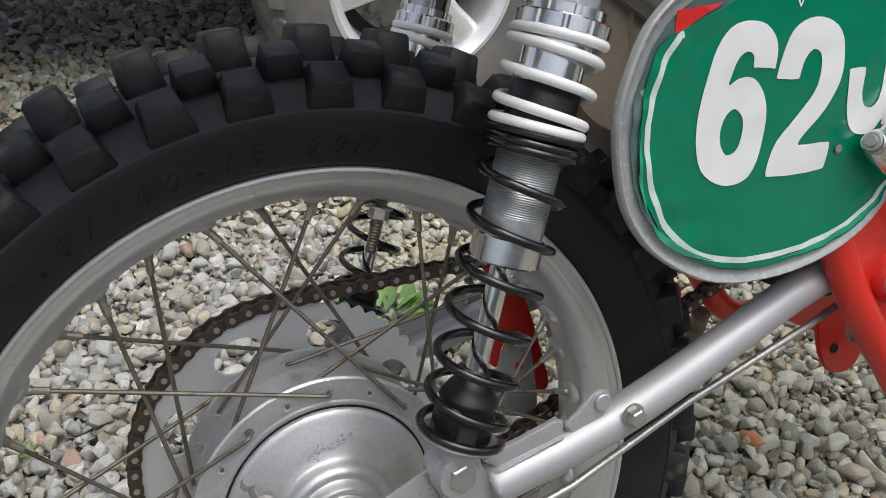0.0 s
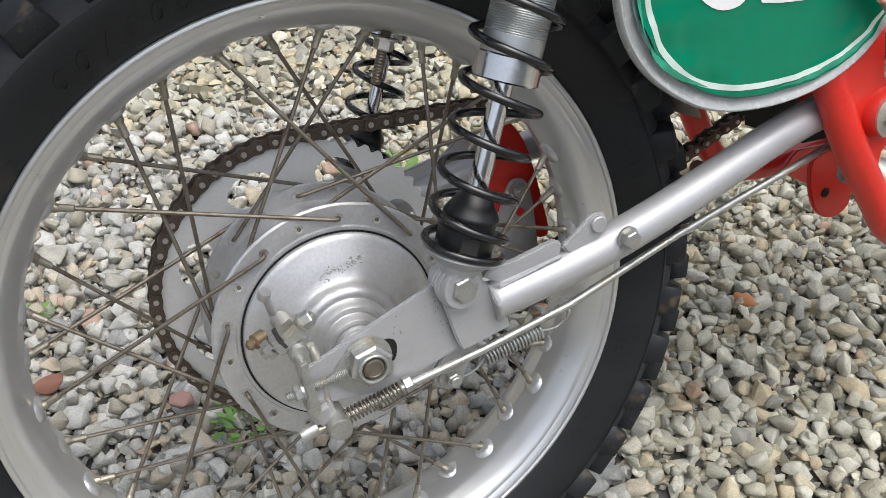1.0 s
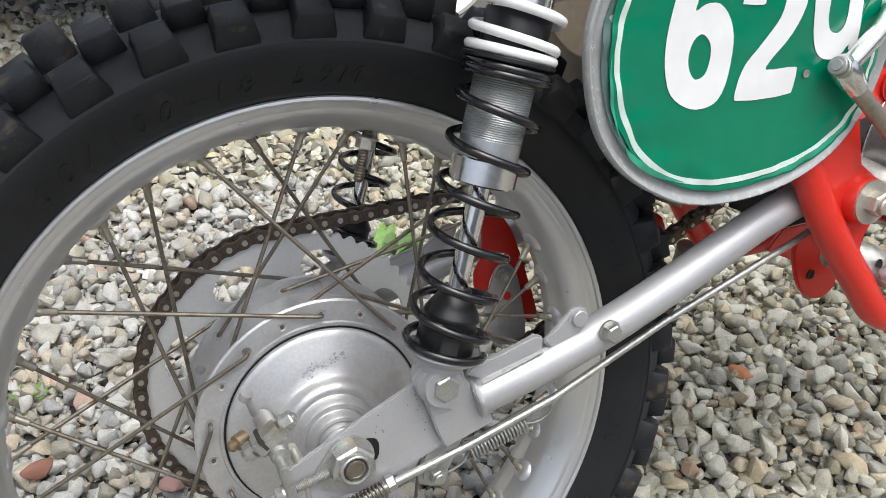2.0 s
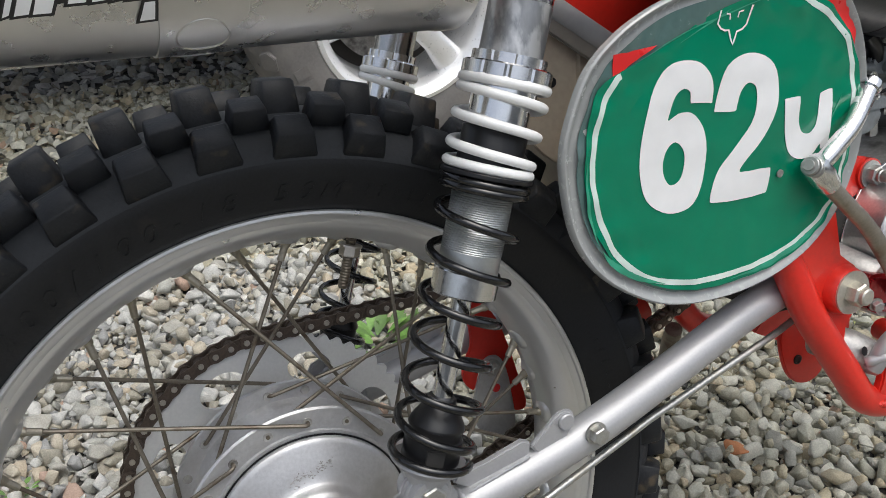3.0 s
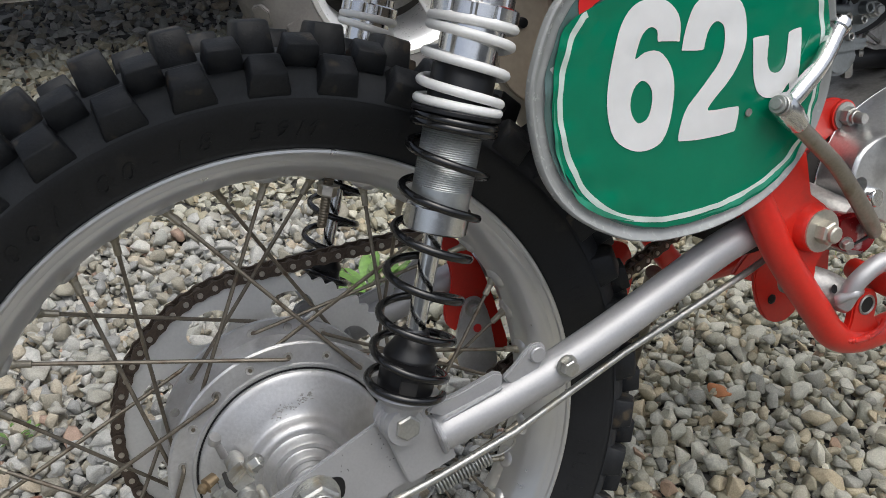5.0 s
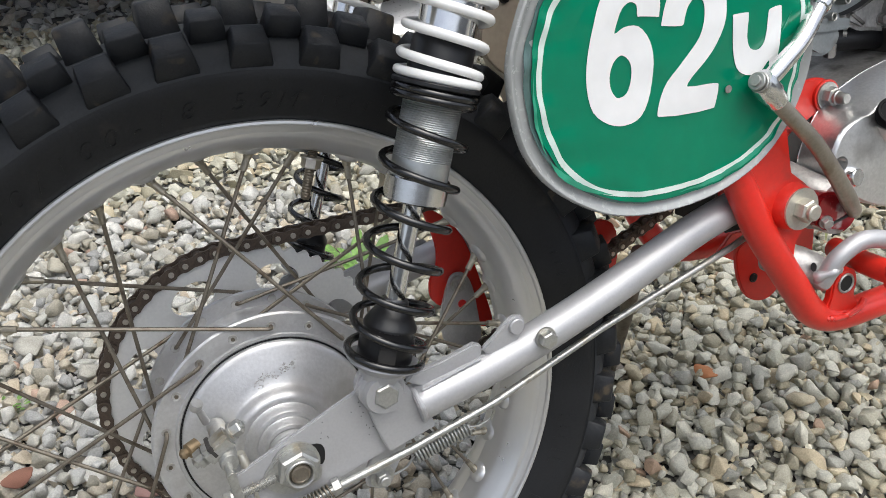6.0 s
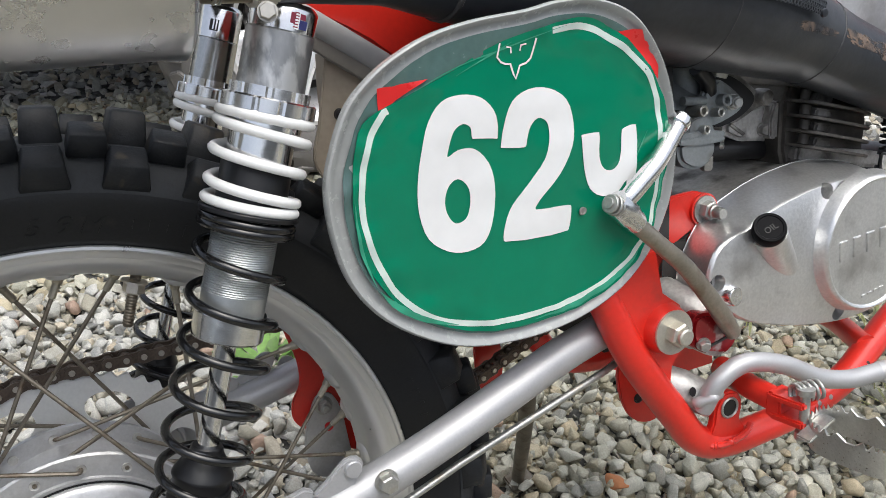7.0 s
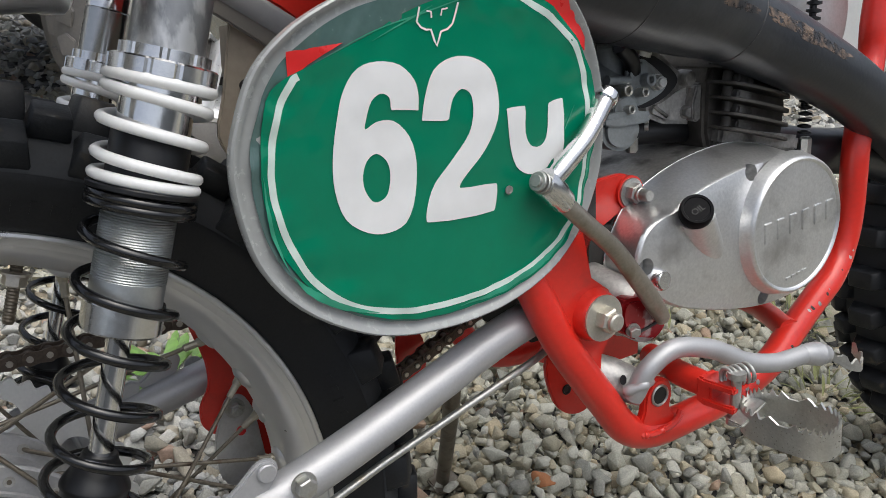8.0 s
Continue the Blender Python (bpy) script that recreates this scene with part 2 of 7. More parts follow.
def sweep(path, radius, seg=12, bm=None, caps=True, flat=1.0):
    """Tube along a path; radius is a number or one for each point."""
    bm = bm or bmesh.new()
    path = [Vector(p) for p in path]
    n = len(path)
    rad = radius if isinstance(radius, (list, tuple)) else [radius] * n
    tan = [(path[min(i + 1, n - 1)] - path[max(i - 1, 0)]).normalized() for i in range(n)]
    up = Vector((0, 0, 1)) if abs(tan[0].z) < 0.9 else Vector((0, 1, 0))
    u = (up - tan[0] * up.dot(tan[0])).normalized()
    rings = []
    for i in range(n):
        u = (u - tan[i] * u.dot(tan[i])).normalized()
        v = tan[i].cross(u)
        rings.append([path[i] + rad[i] * (math.cos(2 * math.pi * j / seg) * u + flat * math.sin(2 * math.pi * j / seg) * v) for j in range(seg)])
    grid_faces(bm, rings, caps=caps)
    bmesh.ops.recalc_face_normals(bm, faces=bm.faces)
    return bm


def resample(values, n):
    k = len(values) - 1
    return [values[min(int(i * k / (n - 1)), k - 1)] + (values[min(int(i * k / (n - 1)), k - 1) + 1] - values[min(int(i * k / (n - 1)), k - 1)]) * (i * k / (n - 1) - min(int(i * k / (n - 1)), k - 1)) for i in range(n)]


def tube(pts, radius, seg=14, per=8, **kw):
    path = catmull(pts, per)
    rad = resample(list(radius), len(path)) if isinstance(radius, (list, tuple)) else radius
    return sweep(path, rad, seg, **kw)


def slab(outline, y0, y1, bevel=0.001, bm=None, segments=2):
    """Plate of an outline in the bike's side plane between two depths."""
    own = bmesh.new()
    a = [own.verts.new((x, y0, z)) for x, z in outline]
    b = [own.verts.new((x, y1, z)) for x, z in outline]
    n = len(a)
    own.faces.new(a), own.faces.new(b[::-1])
    for i in range(n):
        own.faces.new((a[i], b[i], b[(i + 1) % n], a[(i + 1) % n]))
    bmesh.ops.recalc_face_normals(own, faces=own.faces)
    if bevel:
        edges = [e for e in own.edges if len(e.link_faces) == 2 and e.calc_face_angle(0) > radians(50)]
        bmesh.ops.bevel(own, geom=edges, offset=bevel, segments=segments, affect="EDGES", clamp_overlap=True)
    if bm is None:
        return own
    me = bpy.data.meshes.new("join")
    own.to_mesh(me), own.free()
    bm.from_mesh(me)
    bpy.data.meshes.remove(me)
    return bm


def block(sx, sy, sz, m, bevel=0.0, bm=None):
    own = bmesh.new()
    bmesh.ops.create_cube(own, size=1.0, matrix=Matrix.Diagonal((sx, sy, sz, 1)))
    if bevel:
        bmesh.ops.bevel(own, geom=list(own.edges), offset=bevel, segments=2, affect="EDGES")
    bmesh.ops.transform(own, matrix=m, verts=own.verts)
    if bm is None:
        return own
    me = bpy.data.meshes.new("join")
    own.to_mesh(me), own.free()
    bm.from_mesh(me)
    bpy.data.meshes.remove(me)
    return bm


def round_outline(pts, per=6):
    pts = list(pts)
    out = []
    n = len(pts)
    for i in range(n):
        p0, p1, p2, p3 = (Vector(pts[(i + k - 1) % n]) for k in range(4))
        d1, d2, d3 = (max((b - a).length, 1e-6) ** 0.5 for a, b in ((p0, p1), (p1, p2), (p2, p3)))
        m1 = (p2 - p1) + d2 * ((p1 - p0) / d1 - (p2 - p0) / (d1 + d2))
        m2 = (p2 - p1) + d2 * ((p3 - p2) / d3 - (p3 - p1) / (d2 + d3))
        for k in range(per):
            t = k / per
            q = (2 * t ** 3 - 3 * t * t + 1) * p1 + (t ** 3 - 2 * t * t + t) * m1 + (3 * t * t - 2 * t ** 3) * p2 + (t ** 3 - t * t) * m2
            out.append((q.x, q.y))
    return out


def hex_bolt(name, at, axis, across=0.014, height=0.008, material=None, parent=None, washer=0.0, stud=0.0, label=""):
    r = across / math.sqrt(3)
    bm = bmesh.new()
    axis = Vector(axis).normalized()
    if washer:
        lathe([(0, 0), (washer, 0), (washer, 0.0016), (0, 0.0016)], at, axis, 28, bm)
    q = Vector((0, 0, 1)).rotation_difference(axis)
    o = Vector(at) + axis * (0.0016 if washer else 0)
    rings = []
    for rr, h in ((r, 0), (r, height * 0.86), (r * 0.86, height)):
        rings.append([o + q @ Vector((rr * math.cos(math.pi / 3 * k + 0.3), rr * math.sin(math.pi / 3 * k + 0.3), h)) for k in range(6)])
    grid_faces(bm, rings, caps=True)
    if stud:
        lathe([(0, height), (stud, height), (stud, height + stud * 0.45), (stud * 0.8, height + stud * 0.6), (0, height + stud * 0.6)], o, axis, 16, bm)
    bmesh.ops.recalc_face_normals(bm, faces=bm.faces)
    return part(name, bm, material or ZINC, parent, label, smooth=30)

# ---- ground ----
bm = bmesh.new()
bmesh.ops.create_grid(bm, x_segments=120, y_segments=120, size=1.0)
for v in bm.verts:
    x, y = math.copysign(abs(v.co.x) ** 3, v.co.x) * 400, math.copysign(abs(v.co.y) ** 3, v.co.y) * 400
    v.co = (x + 0.5, y + 1.0, -0.012)
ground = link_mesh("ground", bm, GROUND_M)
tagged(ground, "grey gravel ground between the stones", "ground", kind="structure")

# ---- rear wheel ----
HOLE0 = 66.14          # angle of one spoke hole on the near flange, degrees
FLANGE_R, FLANGE_Y = 0.0847, 0.0285


def polar(r, deg, y):
    return Vector((r * math.cos(radians(deg)), y, r * math.sin(radians(deg))))


RIM_HALF = [(0.2392, 0.0385), (0.2410, 0.0400), (0.2414, 0.0415), (0.2406, 0.0428), (0.2388, 0.0430), (0.2376, 0.0420), (0.2370, 0.0402), (0.2345, 0.0392), (0.2322, 0.0372), (0.2300, 0.0366), (0.2278, 0.0350), (0.2228, 0.0272), (0.2192, 0.0205), (0.2168, 0.0160), (0.2158, 0.0100)]
RIM_BACK = [(0.2205, 0.0140), (0.2290, 0.0300), (0.2300, 0.0365)]
rear_wheel = part("rear_wheel", lathe([(r, -w) for r, w in RIM_HALF] + [(0.2138, 0.0)] + [(r, w) for r, w in RIM_HALF[::-1]] + [(r, w) for r, w in RIM_BACK[::-1]] + [(0.2190, 0.0)] + [(r, -w) for r, w in RIM_BACK], (0, 0, 0), (0, 1, 0), 180, closed=True), RIM_AL, bike, "dull silver aluminium wheel rim", 22)

# hub with drilled-looking flanges
bm = lathe([(0.0, -0.030), (0.074, -0.030), (0.0755, -0.0315), (0.0775, -0.0315), (0.0785, -0.030), (0.0935, -0.030), (0.0950, -0.0285), (0.0950, -0.0265), (0.0935, -0.0250), (0.0800, -0.0245), (0.0760, -0.020), (0.0740, 0.0), (0.0760, 0.020), (0.0790, 0.0285), (0.0920, 0.0290), (0.0930, 0.0310), (0.0920, 0.0335), (0.060, 0.0340), (0.0, 0.034)], (0, 0, 0), (0, 1, 0), 96)
hub = part("hub", bm, HUB_AL, rear_wheel, "grey cast aluminium hub")

# brake backing plate with stepped boss
bm = lathe([(0.0735, -0.0300), (0.0735, -0.0335), (0.0725, -0.0348), (0.0690, -0.0360), (0.0600, -0.0395), (0.0500, -0.0428), (0.0435, -0.0445), (0.0415, -0.0462), (0.0400, -0.0500), (0.0382, -0.0532), (0.0355, -0.0548), (0.0330, -0.0545), (0.0312, -0.0532), (0.0302, -0.0540), (0.0290, -0.0585), (0.0272, -0.0610), (0.0248, -0.0616), (0.0230, -0.0605), (0.0220, -0.0615), (0.0213, -0.0660), (0.0200, -0.0678), (0.0176, -0.0680), (0.0166, -0.0670), (0.0164, -0.0700), (0.0164, -0.0735), (0.0152, -0.0738), (0.0152, -0.0950), (0.0, -0.0950)], (0, 0, 0), (0, 1, 0), 96)
brake_plate = part("brake_plate", bm, HUB_AL, bike, "dull cast aluminium brake plate with scuffs")
part("brake_plate_gap", lathe([(0.0737, -0.0318), (0.0752, -0.0318)], (0, 0, 0), (0, 1, 0), 80), BLACK_PL, brake_plate)

scuff_rng = random.Random(3)
for k in range(70):   # worn-off stamping: small dark scrapes along a slanted line
    u = scuff_rng.random()
    x, z = -0.016 + 0.036 * u + scuff_rng.gauss(0, 0.0006), 0.0465 + 0.0095 * u + scuff_rng.gauss(0, 0.0017)
    rr = math.hypot(x, z)
    part("scuff", block(scuff_rng.uniform(0.0005, 0.0022), 0.0005, scuff_rng.uniform(0.0003, 0.0009), pose(x, -0.0435 + (rr - 0.048) * 0.33, z, 18, scuff_rng.uniform(-70, 70), 0), 0), CASTING, brake_plate)

# spokes and nipples
NIPPLE_R = 0.2138


def spoke(hole_deg, turn, y_hole, outside, y_rim):
    side = -1 if y_hole < 0 else 1
    start = polar(FLANGE_R, hole_deg, y_hole + side * (0.0080 if outside else -0.0045))
    through_ = polar(FLANGE_R, hole_deg, y_hole + side * (0.0 if outside else 0.0030))
    end = polar(NIPPLE_R, hole_deg + turn, y_rim)
    d = (end - start).normalized()
    path = [through_, start + (through_ - start) * 0.25 + d * 0.0006, start + d * 0.004, start + d * 0.010]
    body = sweep(catmull(path, 4) + [start + d * (0.25 * k) * (end - start).length for k in (1, 2, 3)] + [end - d * 0.012], 0.00155, 8)
    ob = part("spoke", body, SPOKE_M, rear_wheel)
    nb = lathe([(0, -0.016), (0.0016, -0.016), (0.0026, -0.0155), (0.0027, -0.006), (0.0034, -0.005), (0.0038, 0.0), (0, 0.0)], end, d, 10)
    part("nipple", nb, NIPPLE_M, rear_wheel, "", 30)


for j in range(9):
    spoke(HOLE0 - 20 + 40 * j, 60, -FLANGE_Y, True, -0.004)
    spoke(HOLE0 + 40 * j, -60, -FLANGE_Y, False, -0.004)
    spoke(HOLE0 - 30 + 40 * j, 60, FLANGE_Y + 0.003, True, 0.004)
    spoke(HOLE0 - 10 + 40 * j, -60, FLANGE_Y + 0.003, False, 0.004)
for j in range(36):   # dimples of the rim round each nipple
    p = polar(0.2190, HOLE0 + 10 * j, -0.004 if j % 2 == 0 else 0.004)
    part("nipple_seat", lathe([(0.0125, 0.0), (0.0105, 0.0040), (0.0080, 0.0062), (0.0050, 0.0072), (0.0, 0.0074)], p, -p, 16), RIM_AL, rear_wheel)
for k in range(18):   # spoke holes
    p = polar(FLANGE_R, HOLE0 + 20 * k, -0.0302)
    part("spoke_hole", lathe([(0.0036, 0.0), (0.0034, 0.0006), (0.0026, 0.0002), (0, 0.0002)], p, (0, -1, 0), 12), CASTING, hub)

for k in range(18):
    p = polar(FLANGE_R, HOLE0 + 10 + 20 * k, 0.0283)
    part("spoke_hole", lathe([(0.0038, -0.0002), (0.0036, 0.0004), (0.0026, 0.0002), (0, 0.0002)], p, (0, -1, 0), 12), CASTING, hub)
# rim lock: threaded stud with its nut, pointing at the axle
LOCK = Vector((0.0625, 0.0, 0.2040))
lock_d = Vector((-LOCK.x, 0, -LOCK.z)).normalized()
lock = part("rim_lock", lathe([(0, -0.012), (0.0040, -0.012)] + [(0.0040 if k % 2 else 0.0035, -0.010 + 0.0011 * k) for k in range(42)] + [(0.0030, 0.0375), (0, 0.0375)], LOCK, lock_d, 14), SPOKE_M, rear_wheel, "dull threaded rim lock stud")
hex_bolt("lock_nut", tuple(LOCK + lock_d * 0.004), tuple(lock_d), 0.0130, 0.0075, PIN_M, lock, 0.0090)

# tyre carcass and knobs
TY = [(0.2402, -0.0385), (0.2412, -0.0408), (0.2455, -0.0436), (0.2540, -0.0475), (0.2620, -0.0512), (0.2700, -0.0538), (0.2765, -0.0546), (0.2850, -0.0515), (0.2940, -0.0430), (0.3010, -0.0310), (0.3050, -0.0150), (0.3058, 0.0)]
prof = TY + [(r, -y) for r, y in TY[-2::-1]] + [(0.236, 0.034), (0.236, -0.034)]


def tyre_with_knobs(name, label, parent, origin, scale, count, phase):
    o = Vector(origin)
    body = part(name, lathe([(r * scale, y * scale) for r, y in prof], o, (0, 1, 0), 144, closed=True), RUBBER, parent, label)

    part("tread_base", lathe([(r * scale, y * scale) for r, y in ((0.2770, -0.0551), (0.2812, -0.0540), (0.2855, -0.0520), (0.2946, -0.0436), (0.3017, -0.0312), (0.3057, -0.0151), (0.3065, 0.0), (0.3057, 0.0151), (0.3017, 0.0312), (0.2946, 0.0436), (0.2855, 0.0520))], o, (0, 1, 0), 120), LIT_RUBBER, body, "rubber between the knobs, painted paler as if lit")

    def lug(rings, bevel=0.0018):
        b = bmesh.new()
        grid_faces(b, [[Vector(p) for p in r] for r in rings], caps=True)
        bmesh.ops.recalc_face_normals(b, faces=b.faces)
        bmesh.ops.bevel(b, geom=[e for e in b.edges if e.calc_face_angle(0) > 0.5], offset=bevel * 0.45, segments=1, affect="EDGES")
        me = bpy.data.meshes.new("knob")
        b.to_mesh(me), b.free()
        me.materials.append(KNOB_RUBBER)
        me.shade_smooth()
        me.set_sharp_from_angle(angle=radians(52))
        return me

    # each row stands square to the carcass: shoulder lugs splay outwards over a wide root on the sidewall
    side = lug([[(-0.0150, -0.0540, 0.2772), (0.0150, -0.0540, 0.2772), (0.0125, -0.0340, 0.2990), (-0.0125, -0.0340, 0.2990)],
                [(-0.0115, -0.0610, 0.2945), (0.0115, -0.0610, 0.2945), (0.0105, -0.0470, 0.3058), (-0.0105, -0.0470, 0.3058)]], 0.0026)
    mid = lug([[(-0.0124, -0.0415, 0.2955), (0.0124, -0.0415, 0.2955), (0.0124, -0.0200, 0.3020), (-0.0124, -0.0200, 0.3020)],
               [(-0.0106, -0.0470, 0.3105), (0.0106, -0.0470, 0.3105), (0.0102, -0.0290, 0.3180), (-0.0102, -0.0290, 0.3180)]], 0.0026)
    centre = lug([[(-0.0130, -0.0240, 0.2980), (0.0130, -0.0240, 0.2980), (0.0130, 0.0240, 0.2980), (-0.0130, 0.0240, 0.2980)],
                  [(-0.0108, -0.0155, 0.3258), (0.0108, -0.0155, 0.3258), (0.0108, 0.0155, 0.3258), (-0.0108, 0.0155, 0.3258)]], 0.0036)
    step = 360.0 / count
    rng = random.Random(5)
    for k in range(count):
        for me, turn, ph in ((side, 0, 0.0), (mid, 0, 0.5), (centre, 0, 0.0), (mid, 180, 0.5), (side, 180, 0.0)):
            a = phase + step * (k + ph) + rng.uniform(-0.25, 0.25)
            kn = new("knob", me)
            kn.parent = body
            kn.matrix_local = Matrix.Translation(o) @ Matrix.Rotation(radians(90 - a), 4, "Y") @ pose(0, 0, rng.uniform(-0.0006, 0.0004), 0, 0, turn) @ Matrix.Scale(scale, 4)
    return body


rear_tyre = tyre_with_knobs("rear_tyre", "black knobbly off-road tyre with dried mud", bike, (0, 0, 0), 1.0, 38, 1.55)


def text_mesh(body, size, depth=0.0006):
    """Flat lettering from the built-in font as a mesh."""
    cu = bpy.data.curves.new("lettering", "FONT")
    cu.body, cu.size, cu.extrude, cu.align_x = body, size, depth, "CENTER"
    cu.resolution_u = 3
    ob = bpy.data.objects.new("lettering", cu)
    scene.collection.objects.link(ob)
    bpy.context.view_layer.update()
    me = bpy.data.meshes.new_from_object(ob.evaluated_get(bpy.context.evaluated_depsgraph_get()))
    bpy.data.objects.remove(ob)
    return me


def sidewall_lettering(body, start, step, r):
    """Raised size marking round the tyre's near sidewall."""
    for k, ch in enumerate(body):
        if ch == " ":
            continue
        me = text_mesh(ch, 0.019, 0.0002)
        me.transform(Matrix(((1, 0.28, 0, 0), (0, 1, 0, 0), (0, 0, 1, 0), (0, 0, 0, 1))))
        me.materials.append(RUBBER)
        a = start - step * k
        ob = new("tyre_marking", me)
        ob.parent = rear_tyre
        p = polar(r - 0.006, a, -0.0468)
        ob.matrix_local = Matrix.Translation(p) @ Matrix.Rotation(radians(90 - a), 4, "Y") @ pose(0, 0, 0, 113, 0, 0)


sidewall_lettering("100/100-18 59M", 130.8, 3.78, 0.2560)

bar_rng = random.Random(31)
for group_a, count_, r_, h_ in ((76.0, 5, 0.2575, 0.010), (22.0, 6, 0.2600, 0.008), (8.0, 3, 0.2590, 0.012), (-14.0, 5, 0.2580, 0.015), (-32.0, 6, 0.2570, 0.017)):
    for k in range(count_):
        a = group_a - 2.4 * k
        part("tyre_marking", block(0.0022 + 0.004 * bar_rng.random(), 0.0007, h_ * bar_rng.uniform(0.7, 1.0), Matrix.Translation(polar(r_, a, -0.0492 - 0.42 * (r_ - 0.257))) @ Matrix.Rotation(radians(90 - a), 4, "Y") @ pose(0, 0, 0, 23, 0, 0), 0.0003), RUBBER, rear_tyre)

# rear sprocket and chain on the far side
SPR_Y, SPR_R = 0.060, 0.1213


def plate_with_holes(loops, y0, y1):
    """Flat plate cut from closed outlines (first the rim, then the holes)."""
    b = bmesh.new()
    for loop in loops:
        vs = [b.verts.new((x, y0, z)) for x, z in loop]
        for k in range(len(vs)):
            b.edges.new((vs[k], vs[(k + 1) % len(vs)]))
    bmesh.ops.triangle_fill(b, edges=list(b.edges), use_beauty=True)
    ex = bmesh.ops.extrude_face_region(b, geom=list(b.faces))
    for v in ex["geom"]:
        if isinstance(v, bmesh.types.BMVert):
            v.co.y = y1
    bmesh.ops.recalc_face_normals(b, faces=b.faces)
    return b


spr_loops = [[((SPR_R - 0.0015 + 0.0022 * math.cos(60 * a)) * math.cos(a), (SPR_R - 0.0015 + 0.0022 * math.cos(60 * a)) * math.sin(a)) for a in (2 * math.pi * k / 600 for k in range(600))]]
for k in range(8):
    c = radians(45 * k + 69)
    loop = []
    for i in range(44):
        a = 2 * math.pi * i / 44
        ur, ut = 0.0135 * math.cos(a), 0.0190 * math.sin(a)
        loop.append(((0.093 + ur) * math.cos(c) - ut * math.sin(c), (0.093 + ur) * math.sin(c) + ut * math.cos(c)))
    spr_loops.append(loop)
spr_loops.append([(0.030 * math.cos(2 * math.pi * k / 60), 0.030 * math.sin(2 * math.pi * k / 60)) for k in range(60)])
sprocket = part("rear_sprocket", plate_with_holes(spr_loops, SPR_Y - 0.0022, SPR_Y + 0.0022), SPROCKET_AL, bike, "large thin grey alloy rear sprocket with round cut-outs", 30)

# chain: links round the sprocket and along the top and bottom runs
PITCH = 0.0127
CH_R = 0.1228
FRONT = Vector((0.455, SPR_Y, 0.1045))
front_r = 0.026
d = FRONT.xz.length
base = math.degrees(math.atan2(FRONT.z, FRONT.x))
off = math.degrees(math.acos((CH_R - front_r) / d))
track = []
top_a, bot_a = base + off, base - off
p_top0, p_top1 = polar(front_r, top_a, 0) + Vector((FRONT.x, SPR_Y, FRONT.z)), polar(CH_R, top_a, SPR_Y)
n_top = int((p_top1 - p_top0).length / PITCH)
track += [p_top0.lerp(p_top1, i / n_top) for i in range(n_top)]
n_arc = int(round(radians(360 - 2 * off) * CH_R / PITCH))
track += [polar(CH_R, top_a + (360 - 2 * off) * i / n_arc, SPR_Y) for i in range(n_arc)]
p_bot0, p_bot1 = polar(CH_R, bot_a, SPR_Y), polar(front_r, bot_a, 0) + Vector((FRONT.x, SPR_Y, FRONT.z))
track += [p_bot0.lerp(p_bot1, i / n_top) for i in range(n_top + 1)]


def link_plate_mesh(length, h):
    b = bmesh.new()
    outl = []
    for i in range(9):
        a = math.pi * (0.5 + i / 8)
        outl.append((-length / 2 + h * math.cos(a), h * math.sin(a)))
    outl.append((0, -h * 0.80))
    for i in range(9):
        a = math.pi * (-0.5 + i / 8)
        outl.append((length / 2 + h * math.cos(a), h * math.sin(a)))
    outl.append((0, h * 0.80))
    me = bpy.data.meshes.new("link")
    b2 = slab(outl, -0.0009, 0.0009, 0.0003, segments=1)
    b2.to_mesh(me), b2.free()
    me.materials.append(CHAIN_M)
    return me


link_me = link_plate_mesh(PITCH, 0.0054)
pin_b = lathe([(0, -0.0090), (0.0021, -0.0090), (0.0025, -0.0084), (0.0025, 0.0084), (0.0021, 0.0090), (0, 0.0090)], (0, 0, 0), (0, 1, 0), 8)
pin_me = bpy.data.meshes.new("pin")
pin_b.to_mesh(pin_me), pin_b.free()
pin_me.materials.append(PIN_M)
roll_b = lathe([(0, -0.0038), (0.0041, -0.0038), (0.0041, 0.0038), (0, 0.0038)], (0, 0, 0), (0, 1, 0), 10)
roll_me = bpy.data.meshes.new("roller")
roll_b.to_mesh(roll_me), roll_b.free()
roll_me.materials.append(CHAIN_M)
chain = tagged(new("drive_chain"), "oily brown roller chain")
chain.parent = bike
for i, (a, b) in enumerate(zip(track, track[1:])):
    c, dv = (a + b) / 2, b - a
    ang = math.degrees(math.atan2(dv.z, dv.x))
    for s in (-1, 1):
        o = new("link_plate", link_me)
        o.parent = chain
        o.matrix_local = pose(c.x, c.y + s * (0.0068 if i % 2 else 0.0048), c.z, 0, -ang, 0)
    for nm, me in (("pin", pin_me), ("roller", roll_me)):
        o = new(nm, me)
        o.parent = chain
        o.matrix_local = Matrix.Translation(a)

# ---- shock absorbers ----
SH_DIR = Vector((0.2890, 0, 0.9573)).normalized()


def coil(path_s, coils, radius, wire, o, axis, start=0.0, per=28):
    q = Vector((0, 0, 1)).rotation_difference(axis)
    pts = []
    n = int(coils * per)
    for i in range(n + 1):
        f = i / n
        a = 2 * math.pi * coils * f + start
        k = f * (len(path_s) - 1)
        j = min(int(k), len(path_s) - 2)
        s = path_s[j] + (path_s[j + 1] - path_s[j]) * (k - j)
        pts.append(o + q @ Vector((radius * math.cos(a), radius * math.sin(a), s)))
    return sweep(pts, wire, 10)


